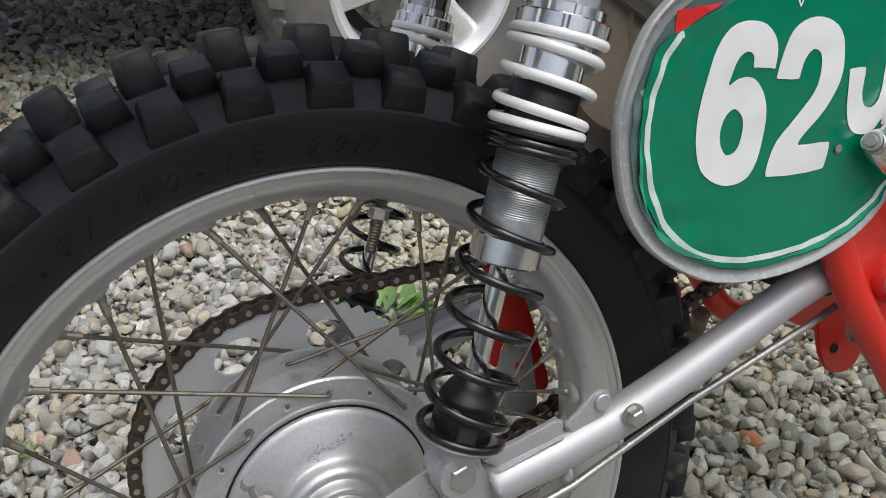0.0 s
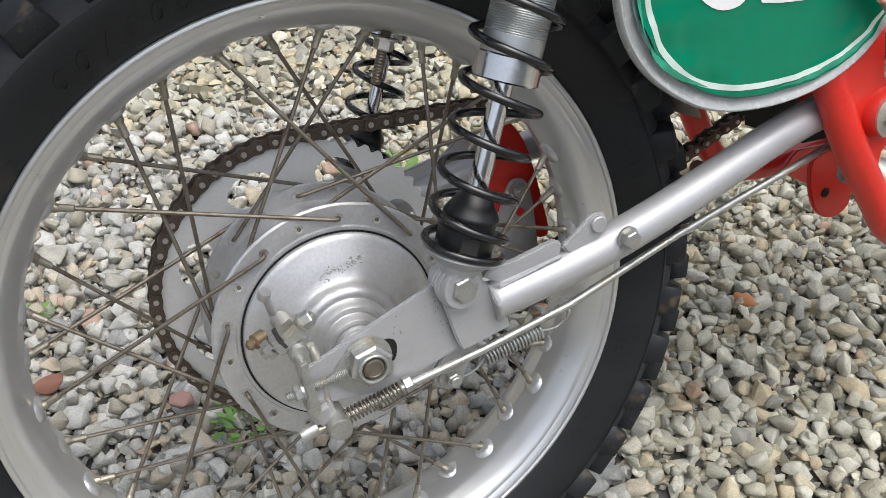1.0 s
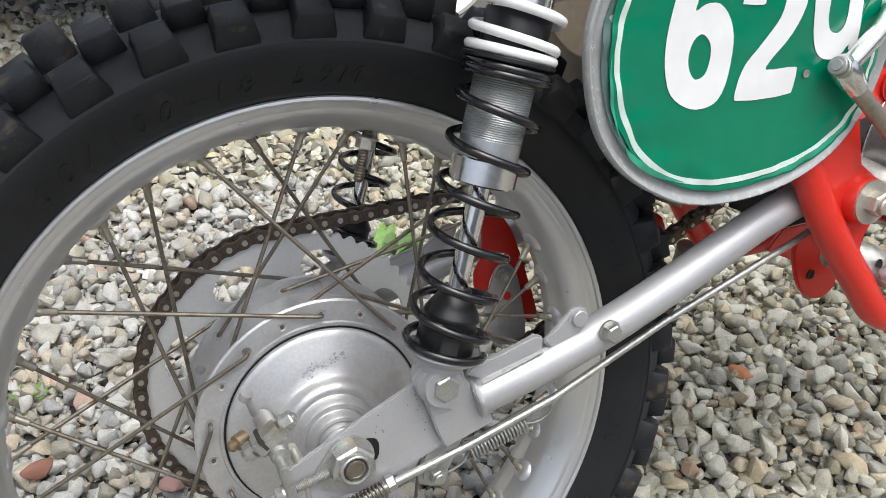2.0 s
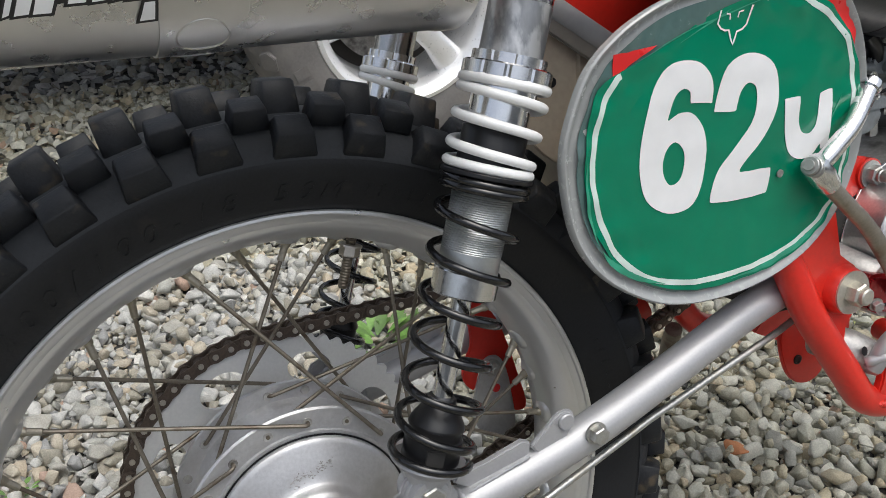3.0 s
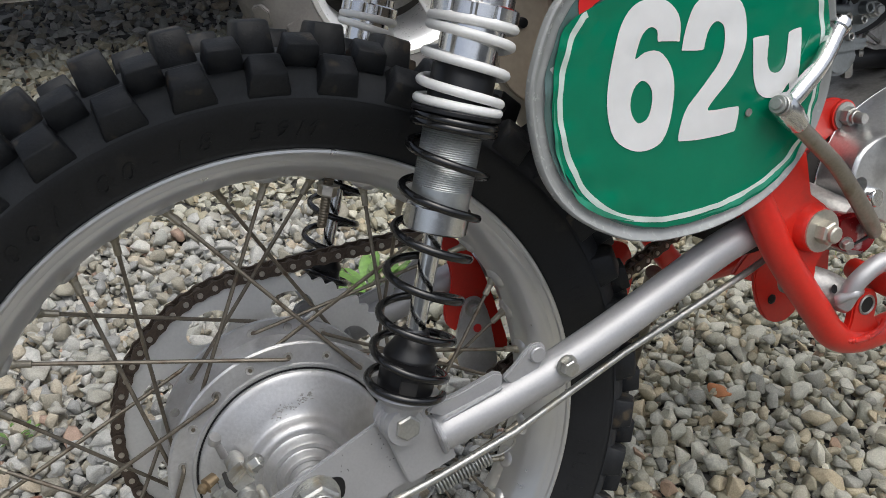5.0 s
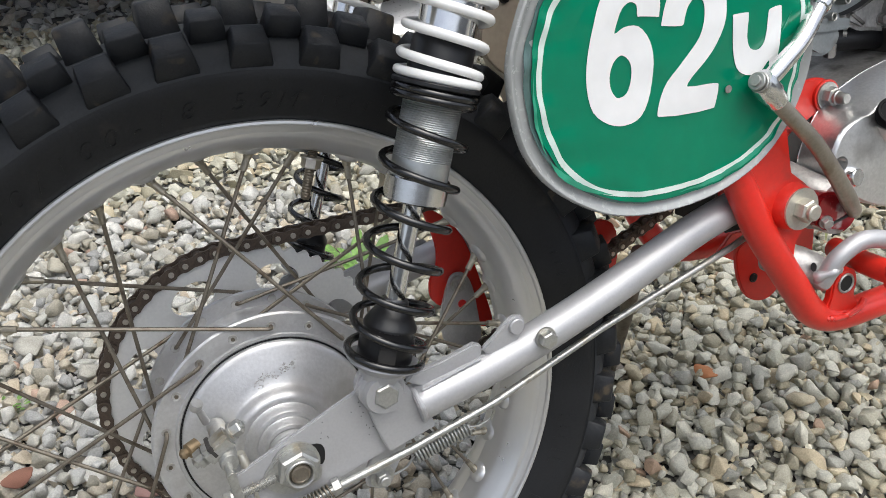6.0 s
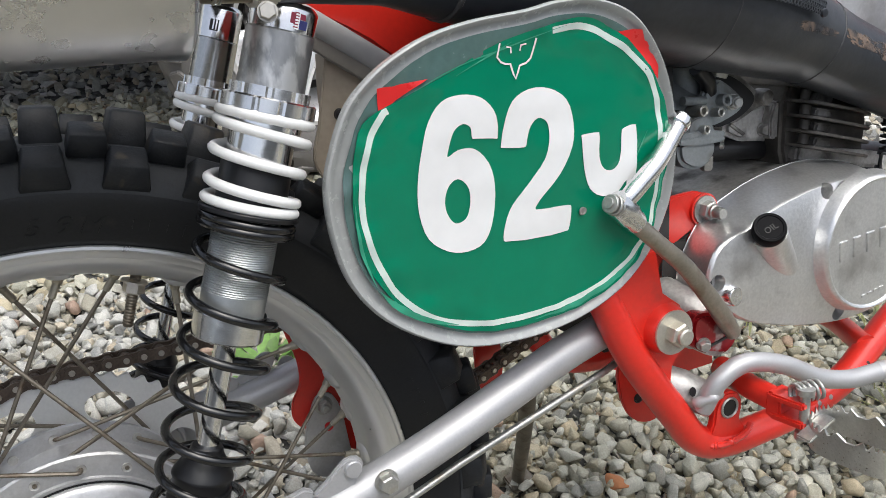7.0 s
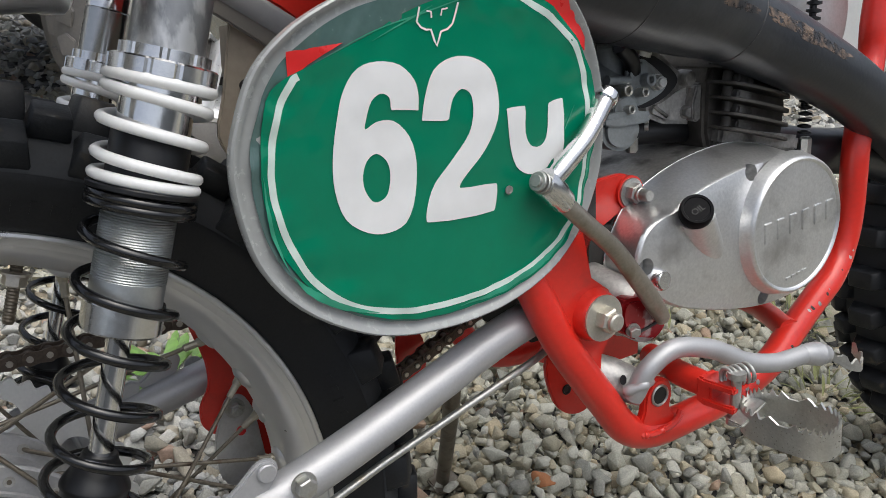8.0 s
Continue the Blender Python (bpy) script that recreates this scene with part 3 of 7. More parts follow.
def shock(y, near):
    o = Vector((0.0600, y, 0.0530))
    ax = SH_DIR
    top = 0.339 if near else 0.350
    thing = part("shock_absorber", lathe([(0, 0.3220), (0.0194, 0.3220), (0.0199, 0.3214), (0.0201, 0.2870), (0.0195, 0.2860), (0, 0.2860)], o, ax, 48), mat_body if near else CHROME_DIM, bike, "grey aluminium shock absorber with white and black springs" if near else "slim chrome shock absorber with white and black springs", 12)
    part("top_cap", lathe([(0, top), (0.0120, top), (0.0168, top - 0.0006), (0.0192, top - 0.0030), (0.0198, top - 0.0045), (0.0198, 0.3226), (0.0190, 0.3220), (0, 0.3220)], o, ax, 48), CHROME, thing, "chrome cap", 25)
    part("top_eye", lathe([(0, 0.376), (0.0085, 0.376), (0.0095, 0.374), (0.0095, top), (0, top)], o, ax, 24), BLACK_PL, thing)
    if near:
        bands = [(-93, -85, 0.3270, 0.3330, LABEL_RED), (-85, -77, 0.3240, 0.3335, WHITE_V), (-77, -61, 0.3245, 0.3295, LABEL_BLUE), (-77, -66, 0.3297, 0.3330, LABEL_RED)]
        bands += [(-87, -79, 0.3248 + 0.0016 * k, 0.3255 + 0.0016 * k, LABEL_RED) for k in range(6)]
    else:
        bands = [(-128, -120, 0.3290, 0.3370, LABEL_BLACK), (-116, -112, 0.3290, 0.3370, LABEL_BLACK), (-108, -104, 0.3290, 0.3370, LABEL_BLACK), (-128, -104, 0.3280, 0.3290, LABEL_BLACK)]
    for k, (a0, a1, s0, s1, m_) in enumerate(bands):
        lift = 0.01992 + (0.00008 if k > 3 else 0)
        lab = lathe([(lift - 0.0001, s0), (lift, s0 + 0.0001), (lift, s1 - 0.0001), (lift - 0.0001, s1)], o, ax, 10, arc=(radians(a0), radians(a1)))
        part("cap_label", lab, m_, thing, "small red, white and blue label" if near else "small black label")
    # notched preload ring
    b = bmesh.new()
    rings = []
    for r_k, h in ((0.0, 0.2750), (1.0, 0.2750), (1.0, 0.2825), (0.95, 0.2835), (0.0, 0.2835)):
        ring = []
        for i in range(120):
            notch = 0.0274 if (i % 10) in (0, 1) else 0.0284
            rr = notch * r_k
            ring.append(Vector((rr * math.cos(2 * math.pi * i / 120), rr * math.sin(2 * math.pi * i / 120), h)))
        rings.append(ring)
    grid_faces(b, rings)
    bmesh.ops.remove_doubles(b, verts=b.verts, dist=1e-6)
    bmesh.ops.recalc_face_normals(b, faces=b.faces)
    bmesh.ops.transform(b, matrix=Matrix.Translation(o) @ Vector((0, 0, 1)).rotation_difference(ax).to_matrix().to_4x4(), verts=b.verts)
    part("preload_ring", b, POLISHED, thing, "polished notched preload ring", 15)
    b = bmesh.new()
    rings = [[Vector(((0.0 if k in (0, 3) else (0.0229 if (i % 12) < 3 else 0.0238)) * math.cos(2 * math.pi * i / 120), (0.0 if k in (0, 3) else (0.0229 if (i % 12) < 3 else 0.0238)) * math.sin(2 * math.pi * i / 120), h)) for i in range(120)] for k, h in enumerate((0.2832, 0.2832, 0.2895, 0.2895))]
    grid_faces(b, rings)
    bmesh.ops.remove_doubles(b, verts=b.verts, dist=1e-6)
    bmesh.ops.recalc_face_normals(b, faces=b.faces)
    bmesh.ops.transform(b, matrix=Matrix.Translation(o) @ Vector((0, 0, 1)).rotation_difference(ax).to_matrix().to_4x4(), verts=b.verts)
    part("lock_ring", b, POLISHED, thing, "polished notched lock ring", 15)
    part("inner_sleeve", lathe([(0, 0.276), (0.0222, 0.276), (0.0222, 0.2655), (0.0196, 0.2650), (0.0196, 0.238), (0, 0.238)], o, ax, 40), CHROME, thing)
    part("black_sleeve", lathe([(0, 0.2445), (0.0205, 0.2445), (0.0211, 0.2435), (0.0211, 0.212), (0, 0.212)], o, ax, 40), BLACK_PL, thing)
    part("white_spring", coil([0.2725, 0.2720, 0.2670, 0.2610, 0.2500, 0.2430, 0.2320, 0.2250, 0.2205, 0.2190], 4.5, 0.0268, 0.0032, o, ax, radians(155)), SPRING_WHITE, thing, "white helper spring")
    part("spring_divider", lathe([(0.020, 0.2165), (0.0290, 0.2165), (0.0296, 0.2158), (0.0296, 0.2138), (0.0288, 0.2132), (0.020, 0.2132)], o, ax, 40), BLACK_PL, thing)
    # threaded lower body
    profile = [(0, 0.212), (0.0195, 0.212)]
    z = 0.210
    while z > 0.166:
        profile += [(0.0200, z), (0.0195, z - 0.0007)]
        z -= 0.0014
    profile += [(0.0198, 0.1655), (0.0198, 0.1535), (0, 0.1535)]
    part("threaded_body", lathe(profile, o, ax, 40), THREAD, thing, "zinc-plated threaded body", 20)
    part("end_collar", lathe([(0, 0.1535), (0.0214, 0.1535), (0.0218, 0.1525), (0.0218, 0.1378), (0.0212, 0.1368), (0.0085, 0.1368), (0.0085, 0.1400), (0, 0.1400)], o, ax, 48), POLISHED, thing, "bright turned end collar", 20)
    part("damper_rod", lathe([(0, 0.142), (0.0068, 0.142), (0.0068, 0.05), (0, 0.05)], o, ax, 20), CHROME, thing, "chrome rod")
    part("bump_stop", lathe([(0, 0.0670), (0.0090, 0.0670), (0.0098, 0.0660), (0.0102, 0.0640), (0.0104, 0.0630), (0.0143, 0.0568), (0.0182, 0.0505), (0.0190, 0.0485), (0.0192, 0.0470), (0.0180, 0.0465), (0.0180, 0.0400), (0.0196, 0.0390), (0.0198, 0.0240), (0.0190, 0.0225), (0, 0.0225)], o, ax, 40), BLACK_PL, thing, "black rubber bump stop", 12)
    part("seat_notch", block(0.012, 0.004, 0.011, Matrix.Translation(o + ax * 0.0310) @ Vector((0, 0, 1)).rotation_difference(ax).to_matrix().to_4x4() @ Matrix.Rotation(radians(-18), 4, "Z") @ Matrix.Translation((0.0, -0.0190, 0.0)), 0.0008), GRIME_SHADE, thing)
    part("main_spring", coil([0.2110, 0.2090, 0.2065, 0.2050, 0.1910, 0.1775, 0.1630, 0.1490, 0.1345, 0.1210, 0.1055, 0.0920, 0.0755, 0.0630, 0.0510, 0.0355, 0.0275, 0.0235], 8.5, 0.0268, 0.0029, o, ax, radians(155)), SPRING_BLACK, thing, "black main spring")
    part("spring_seat", lathe([(0, 0.0225), (0.0262, 0.0225), (0.0268, 0.0212), (0.0240, 0.0185), (0.0165, 0.0140), (0.0150, 0.0080), (0, 0.0080)], o, ax, 36), SILVER_PAINT, thing)
    part("lower_eye", lathe([(0, -0.014), (0.0135, -0.014), (0.0145, -0.012), (0.0145, 0.012), (0.0135, 0.014), (0, 0.014)], o, (0, 1, 0), 28), SILVER_PAINT, thing)
    return thing


LABEL_RED = mat("faded_red_label", (0.24, 0.025, 0.05), 0.4, 0, 0.2, 60, 0.05, 300)
LABEL_BLUE = mat("blue_label", (0.03, 0.035, 0.14), 0.4, 0, 0.2, 60, 0.05, 300)
LABEL_BLACK = mat("black_label", (0.02, 0.02, 0.02), 0.4, 0, 0.2, 60, 0.05, 300)
CHROME_DIM = mat("dull_chrome", (0.46, 0.46, 0.45), 0.20, 1.0, 0.08, 40, 0.03, 300)
mat_body = mat("satin_shock_aluminium", (0.33, 0.335, 0.34), 0.36, 0.85, 0.16, 90, 0.06, 300, spots=((0.62, 0.62, 0.62), 0.50, 0.60, 75), stretch=(1, 1, 0.45))
SHOCK_Y = 0.107
shock(-SHOCK_Y, True)
far_shock = shock(SHOCK_Y + 0.008, False)
# the far unit is slimmer and stands a little further forward
turn = Vector((0, 0, 1)).rotation_difference(SH_DIR).to_matrix().to_4x4()
foot = Matrix.Translation((0.0600, SHOCK_Y + 0.008, 0.0530))
slim = Matrix.Translation((0.0045, 0, -0.0030)) @ foot @ Matrix.Rotation(radians(0.9), 4, "Y") @ turn @ Matrix.Diagonal((0.85, 0.85, 1, 1)) @ turn.inverted() @ foot.inverted()
for ob in (far_shock, *far_shock.children):
    ob.data.transform(slim)

# ---- swing arm ----


BRACKET = [(0.0415, 0.0585), (0.0465, 0.0670), (0.0568, 0.0705), (0.0660, 0.0680), (0.0731, 0.0615), (0.0821, 0.0474), (0.0961, 0.0265), (0.0995, 0.0108), (0.0625, 0.0010), (0.0578, 0.0122), (0.0493, 0.0405)]


def swing_arm(y, near):
    s = -1 if y < 0 else 1
    arm = part("swing_arm", tube([(0.0860, y, 0.0310), (0.0930, y, 0.0328), (0.1000, y, 0.0345), (0.1460, y, 0.0445), (0.1960, s * 0.1055, 0.0575), (0.2540, s * 0.0980, 0.0725), (0.3080, s * 0.0915, 0.0890), (0.3640, s * 0.0850, 0.1060), (0.4400, s * 0.0780, 0.1230)], [0.0134, 0.0142, 0.0142] + [0.0142] * 6, 20), SILVER_PAINT, bike, "silver painted tubular swing arm")
    tail = [(-0.0472, 0.0143), (0.0011, 0.0348), (0.0446, 0.0530), (0.0520, 0.0600), (0.0900, 0.0300), (0.0900, 0.0100), (0.0560, -0.0030), (0.0092, -0.0181), (-0.0369, -0.0151), (-0.0464, -0.0055)]
    part("axle_plate", slab(tail, y - s * 0.0065, y - s * 0.0025, 0.0008), SILVER_PAINT, arm)
    part("shock_bracket", slab(BRACKET, y + s * 0.0005, y + s * 0.0045, 0.0010), SILVER_PAINT, arm)
    part("gusset", slab([(0.0804, 0.0533), (0.0849, 0.0574), (0.1066, 0.0608), (0.1355, 0.0684), (0.1420, 0.0655), (0.1400, 0.0530), (0.1200, 0.0440), (0.0975, 0.0420)], y - s * 0.002, y + s * 0.0035, 0.0012), SILVER_PAINT, arm, "welded gusset")
    part("stay_ear", slab([(0.1405, 0.0635), (0.1514, 0.0714), (0.1614, 0.0805), (0.1652, 0.0828), (0.1697, 0.0834), (0.1740, 0.0822), (0.1768, 0.0790), (0.1772, 0.0750), (0.1700, 0.0600), (0.1500, 0.0500)], y + s * 0.001, y + s * 0.006, 0.0015), SILVER_PAINT, arm, "rounded ear for the brake stay")
    part("ear_boss", lathe([(0, 0), (0.0062, 0), (0.0062, 0.0020), (0.0054, 0.0028), (0, 0.0028)], (0.1692, y + s * 0.006, 0.0752), (0, s, 0), 24), SILVER_PAINT, arm)
    wd = []
    for k in range(60):
        a = 2 * math.pi * k / 60
        wd.append(Vector((0.0880, y, 0.0315)) + 0.0134 * (math.cos(a) * Vector((0, -1, 0)) + math.sin(a) * Vector((-0.23, 0, 0.97))))
    part("weld_bead", sweep(wd + [wd[0]], [0.0020 + 0.0008 * noise.noise(Vector((k * 0.9, y * 50, 0))) for k in range(61)], 8, caps=False), SILVER_PAINT, arm)
    wl = [Vector((0.0900 + 0.048 * k / 40, y + s * 0.0075, 0.0452 + 0.0125 * k / 40 + 0.0003 * math.sin(k * 1.3))) for k in range(41)]
    part("weld_bead", sweep(wl, [0.0013 + 0.0004 * noise.noise(Vector((k * 1.1, 3.0, y * 50))) for k in range(41)], 8), SILVER_PAINT, arm)
    part("bolt_boss", lathe([(0, 0.0), (0.0168, 0.0), (0.0168, 0.0066), (0.0158, 0.0078), (0, 0.0078)], (0.0612, y, 0.0530), (0, s, 0), 36), SILVER_PAINT, arm)
    hex_bolt("shock_bolt", (0.0612, y + s * 0.0078, 0.0530), (0, s, 0), 0.0165, 0.0075, ZINC, arm, 0.0122)
    hex_bolt("arm_bolt", (0.1900, y + s * 0.0125, 0.0628), (0, s, 0), 0.0120, 0.0070, ZINC, arm, 0.0085)
    hex_bolt("axle_nut", (-0.0052, y - s * 0.0022, 0.0105), (0, s, 0), 0.0265, 0.0105, ZINC, arm, 0.0175, 0.0, "zinc axle nut")
    nut_top = Vector((-0.0052, y - s * 0.0022 + s * 0.0121, 0.0105))
    part("nut_collar", lathe([(0.0078, -0.001), (0.0112, -0.001), (0.0106, 0.0028), (0.0098, 0.0034), (0.0086, 0.0030), (0.0078, 0.0010)], nut_top, (0, s, 0), 28, closed=True), ZINC, arm)
    part("axle_end", lathe([(0, -0.002), (0.0080, -0.002), (0.0080, 0.0004), (0.0066, 0.0030), (0.0054, 0.0032), (0.0050, 0.0026), (0, 0.0024)], nut_top, (0, s, 0), 28), SPOKE_M, arm, "dull steel axle end")
    return arm


near_arm = swing_arm(-SHOCK_Y, True)
pit_rng = random.Random(8)
for k in range(15):
    cx_, cz_ = ((0.0440, 0.0330), (0.0520, 0.0200), (0.0180, 0.0230))[k % 3]
    part("paint_pit", lathe([(0.00045, 0), (0, 0.0003)], (cx_ + pit_rng.gauss(0, 0.0028), -SHOCK_Y + 0.0022, cz_ + pit_rng.gauss(0, 0.0045)), (0, -1, 0), 6), GRIME_SHADE, near_arm)
swing_arm(SHOCK_Y, False)

# ---- number plate ----
PL_A, PL_B, PL_C = -0.1032, 0.0121, -0.1068


def plate_point(x, z, lift=0.0):
    back = 1.4 * max(0.0, x - 0.38) ** 2   # the plate bows back at its front edge
    return Vector((x, PL_A + PL_B * x + PL_C * z - lift + back, z))


OUT = round_outline([(0.1622, 0.2690), (0.1680, 0.2943), (0.1790, 0.3190), (0.1984, 0.3375), (0.2193, 0.3495), (0.2365, 0.3562), (0.2632, 0.3620), (0.3005, 0.3662), (0.3245, 0.3705), (0.3552, 0.3700), (0.3832, 0.3602), (0.4050, 0.3400), (0.4220, 0.3130), (0.4330, 0.2800), (0.4360, 0.2500), (0.4340, 0.2250), (0.4200, 0.1910), (0.4010, 0.1690), (0.3800, 0.1550), (0.3553, 0.1452), (0.3260, 0.1398), (0.3000, 0.1388), (0.2700, 0.1412), (0.2400, 0.1502), (0.1985, 0.1765), (0.1760, 0.2050), (0.1660, 0.2340)], 4)
OUT_C = (0.300, 0.258)


def inset(outline, k):
    return [(OUT_C[0] + (x - OUT_C[0]) * k, OUT_C[1] + (z - OUT_C[1]) * k) for x, z in outline]


bm = bmesh.new()
rings = []
for k, lift in ((0.980, -0.004), (0.998, -0.0030), (1.0, 0.0005), (0.996, 0.0026), (0.986, 0.0036), (0.974, 0.0030), (0.958, 0.0004), (0.940, -0.0010), (0.915, -0.0010), (0.90, 0.0), (0.5, 0.0), (0.02, 0.0)):
    rings.append([plate_point(x, z, lift) for x, z in inset(OUT, k)])
grid_faces(bm, rings)
bmesh.ops.recalc_face_normals(bm, faces=bm.faces)
number_plate = part("number_plate", bm, PLATE_GREY, bike, "oval grey plastic side number plate with green sticker")


GR = round_outline([(0.1878, 0.3060), (0.1806, 0.2760), (0.1795, 0.2560), (0.1872, 0.2173), (0.2141, 0.1805), (0.2620, 0.1552), (0.3140, 0.1502), (0.3549, 0.1558), (0.3850, 0.1690), (0.4080, 0.1890), (0.4215, 0.2200), (0.4252, 0.2500), (0.4212, 0.2925), (0.3954, 0.3305), (0.3686, 0.3496), (0.3440, 0.3590), (0.3146, 0.3550), (0.2773, 0.3458), (0.2490, 0.3328), (0.2172, 0.3203)], 5)


def vinyl_bulge(x, z):
    """Wrinkles and loose edges of the sticker, in metres."""
    e = ((x - 0.303) / 0.125) ** 2 + ((z - 0.255) / 0.105) ** 2
    w = 0.0014 * noise.noise(Vector((x * 14, z * 20, 3.0))) + 0.0004 * noise.noise(Vector((x * 60, z * 60, 7.0)))
    edge = max(0.0, min(1.0, (e - 0.62) / 0.35))
    return 0.0016 + 1.4 * w + edge * (0.0014 + 0.0026 * noise.noise(Vector((x * 70, z * 70, 1.0))))


def vinyl(name, loops, lift, material, label="", cuts=0):
    """Thin sticker cut from closed outlines (holes allowed) that follows the sticker's surface."""
    b = bmesh.new()
    for loop in loops:
        vs = [b.verts.new((x, 0, z)) for x, z in loop]
        for k in range(len(vs)):
            b.edges.new((vs[k], vs[(k + 1) % len(vs)]))
    bmesh.ops.triangle_fill(b, edges=list(b.edges), use_beauty=True, use_dissolve=False)
    for _ in range(cuts):
        long_edges = [e for e in b.edges if e.calc_length() > 0.006]
        if not long_edges:
            break
        bmesh.ops.subdivide_edges(b, edges=long_edges, cuts=1)
        bmesh.ops.triangulate(b, faces=list(b.faces))
    for v in b.verts:
        x, z = v.co.x, v.co.z
        v.co = plate_point(x, z, lift + vinyl_bulge(x, z))
    ex = bmesh.ops.extrude_face_region(b, geom=list(b.faces))
    for v in ex["geom"]:
        if isinstance(v, bmesh.types.BMVert):
            v.co.y += 0.0003
    bmesh.ops.recalc_face_normals(b, faces=b.faces)
    return part(name, b, material, number_plate, label, 60)


vinyl("green_sticker", [GR], 0.0, GREEN, "wrinkled green vinyl sticker", 5)
vinyl("plate_window", [inset(OUT, 0.915)], -0.0013, mat("smoky_teal_plastic", (0.075, 0.135, 0.128), 0.22, 0, 0.15, 12, 0.05, 200, coat=0.4), "smoky teal plastic behind the sticker", 3)
SIX = round_outline([(0.2796, 0.2864), (0.2765, 0.2868), (0.2640, 0.2882), (0.2608, 0.2886), (0.2593, 0.2958), (0.2538, 0.2986), (0.2477, 0.2949), (0.2440, 0.2840), (0.2434, 0.2787), (0.2507, 0.2824), (0.2623, 0.2818), (0.2734, 0.2712), (0.2780, 0.2548), (0.2773, 0.2344), (0.2705, 0.2176), (0.2576, 0.2133), (0.2433, 0.2160), (0.2295, 0.2264), (0.2229, 0.2447), (0.2222, 0.2629), (0.2251, 0.2842), (0.2301, 0.3022), (0.2391, 0.3138), (0.2518, 0.3168), (0.2669, 0.3138), (0.2765, 0.3048), (0.2795, 0.2955), (0.2797, 0.2885)], 3)
SIX_HOLE = round_outline([(0.2505, 0.2636), (0.2577, 0.2578), (0.2598, 0.2474), (0.2567, 0.2363), (0.2491, 0.2341), (0.2429, 0.2414), (0.2412, 0.2517), (0.2444, 0.2605)], 4)
TWO = round_outline([(0.2825, 0.2799), (0.2826, 0.2830), (0.2842, 0.2936), (0.2903, 0.3094), (0.3030, 0.3158), (0.3178, 0.3150), (0.3316, 0.3068), (0.3382, 0.2905), (0.3376, 0.2746), (0.3287, 0.2565), (0.3137, 0.2407), (0.3100, 0.2350), (0.3108, 0.2339), (0.3385, 0.2329), (0.3399, 0.2318), (0.3392, 0.2155), (0.3380, 0.2141), (0.2870, 0.2150), (0.2855, 0.2162), (0.2860, 0.2255), (0.2917, 0.2396), (0.3048, 0.2539), (0.3162, 0.2685), (0.3193, 0.2840), (0.3169, 0.2934), (0.3102, 0.2964), (0.3044, 0.2914), (0.3020, 0.2832), (0.3014, 0.2790), (0.3000, 0.2782), (0.2840, 0.2797)], 3)
YOU = round_outline([(0.3450, 0.2810), (0.3470, 0.2814), (0.3580, 0.2817), (0.3596, 0.2812), (0.3611, 0.2642), (0.3661, 0.2551), (0.3744, 0.2533), (0.3792, 0.2589), (0.3798, 0.2800), (0.3806, 0.2816), (0.3912, 0.2836), (0.3925, 0.2830), (0.3954, 0.2425), (0.3948, 0.2408), (0.3880, 0.2397), (0.3872, 0.2438), (0.3791, 0.2355), (0.3659, 0.2352), (0.3552, 0.2421), (0.3492, 0.2567), (0.3452, 0.2790)], 3)
SIX, SIX_HOLE, TWO, YOU = ([(x + 0.0008, z + 0.0008) for x, z in g_] for g_ in (SIX, SIX_HOLE, TWO, YOU))
vinyl("digit_six", [SIX, SIX_HOLE], 0.0007, WHITE_V, "white vinyl digit 6", 3)
vinyl("digit_two", [TWO], 0.0007, WHITE_V, "white vinyl digit 2", 3)
vinyl("letter_u", [YOU], 0.0007, WHITE_V, "white vinyl letter u", 3)


def ribbon(path, width):
    left, right = [], []
    for k in range(len(path)):
        a, b = Vector(path[max(k - 1, 0)]), Vector(path[min(k + 1, len(path) - 1)])
        d = (b - a).normalized()
        n = Vector((-d.y, d.x)) * width / 2
        p = Vector(path[k])
        left.append(tuple(p + n)), right.append(tuple(p - n))
    return left + right[::-1]


def smooth_open(pts, per=6):
    return [(p.x, p.z) for p in catmull([(x, 0, z) for x, z in pts], per)]


BORDER = smooth_open([(0.2040, 0.3128), (0.2000, 0.3100), (0.1912, 0.2936), (0.1859, 0.2681), (0.1862, 0.2465), (0.1922, 0.2230), (0.2073, 0.1938), (0.2331, 0.1714), (0.2658, 0.1602), (0.3040, 0.1572), (0.3442, 0.1612), (0.3818, 0.1754), (0.4068, 0.1976), (0.4168, 0.2280), (0.4174, 0.2601), (0.4134, 0.2914), (0.4050, 0.3130), (0.3870, 0.3310), (0.3618, 0.3463), (0.3409, 0.3535), (0.3200, 0.3520)])
vinyl("sticker_border", [ribbon(BORDER, 0.0042)], 0.0003, mat("aged_white_border_print", (0.60, 0.70, 0.65), 0.3, 0, 0.1, 30, 0.03, 100), "white sticker border line", 2)
# gloss on lifted edges and creases, painted as a paler green
VINYL_SHEEN = mat("vinyl_edge_sheen", (0.035, 0.300, 0.185), 0.22, 0, 0.25, 40, 0.05, 120)


def sliver(pts, width):
    """Strip that tapers to nothing at both ends."""
    path = smooth_open(pts, 8)
    left, right = [], []
    for k in range(len(path)):
        a, b = Vector(path[max(k - 1, 0)]), Vector(path[min(k + 1, len(path) - 1)])
        d_ = (b - a).normalized()
        h_ = width / 2 * max(math.sin(math.pi * k / (len(path) - 1)), 0.06) * (1 + 0.35 * noise.noise(Vector((k * 0.8, width * 900, 0))))
        p_, n_ = Vector(path[k]), Vector((-d_.y, d_.x))
        left.append(tuple(p_ + n_ * h_)), right.append(tuple(p_ - n_ * h_))
    return left + right[::-1]


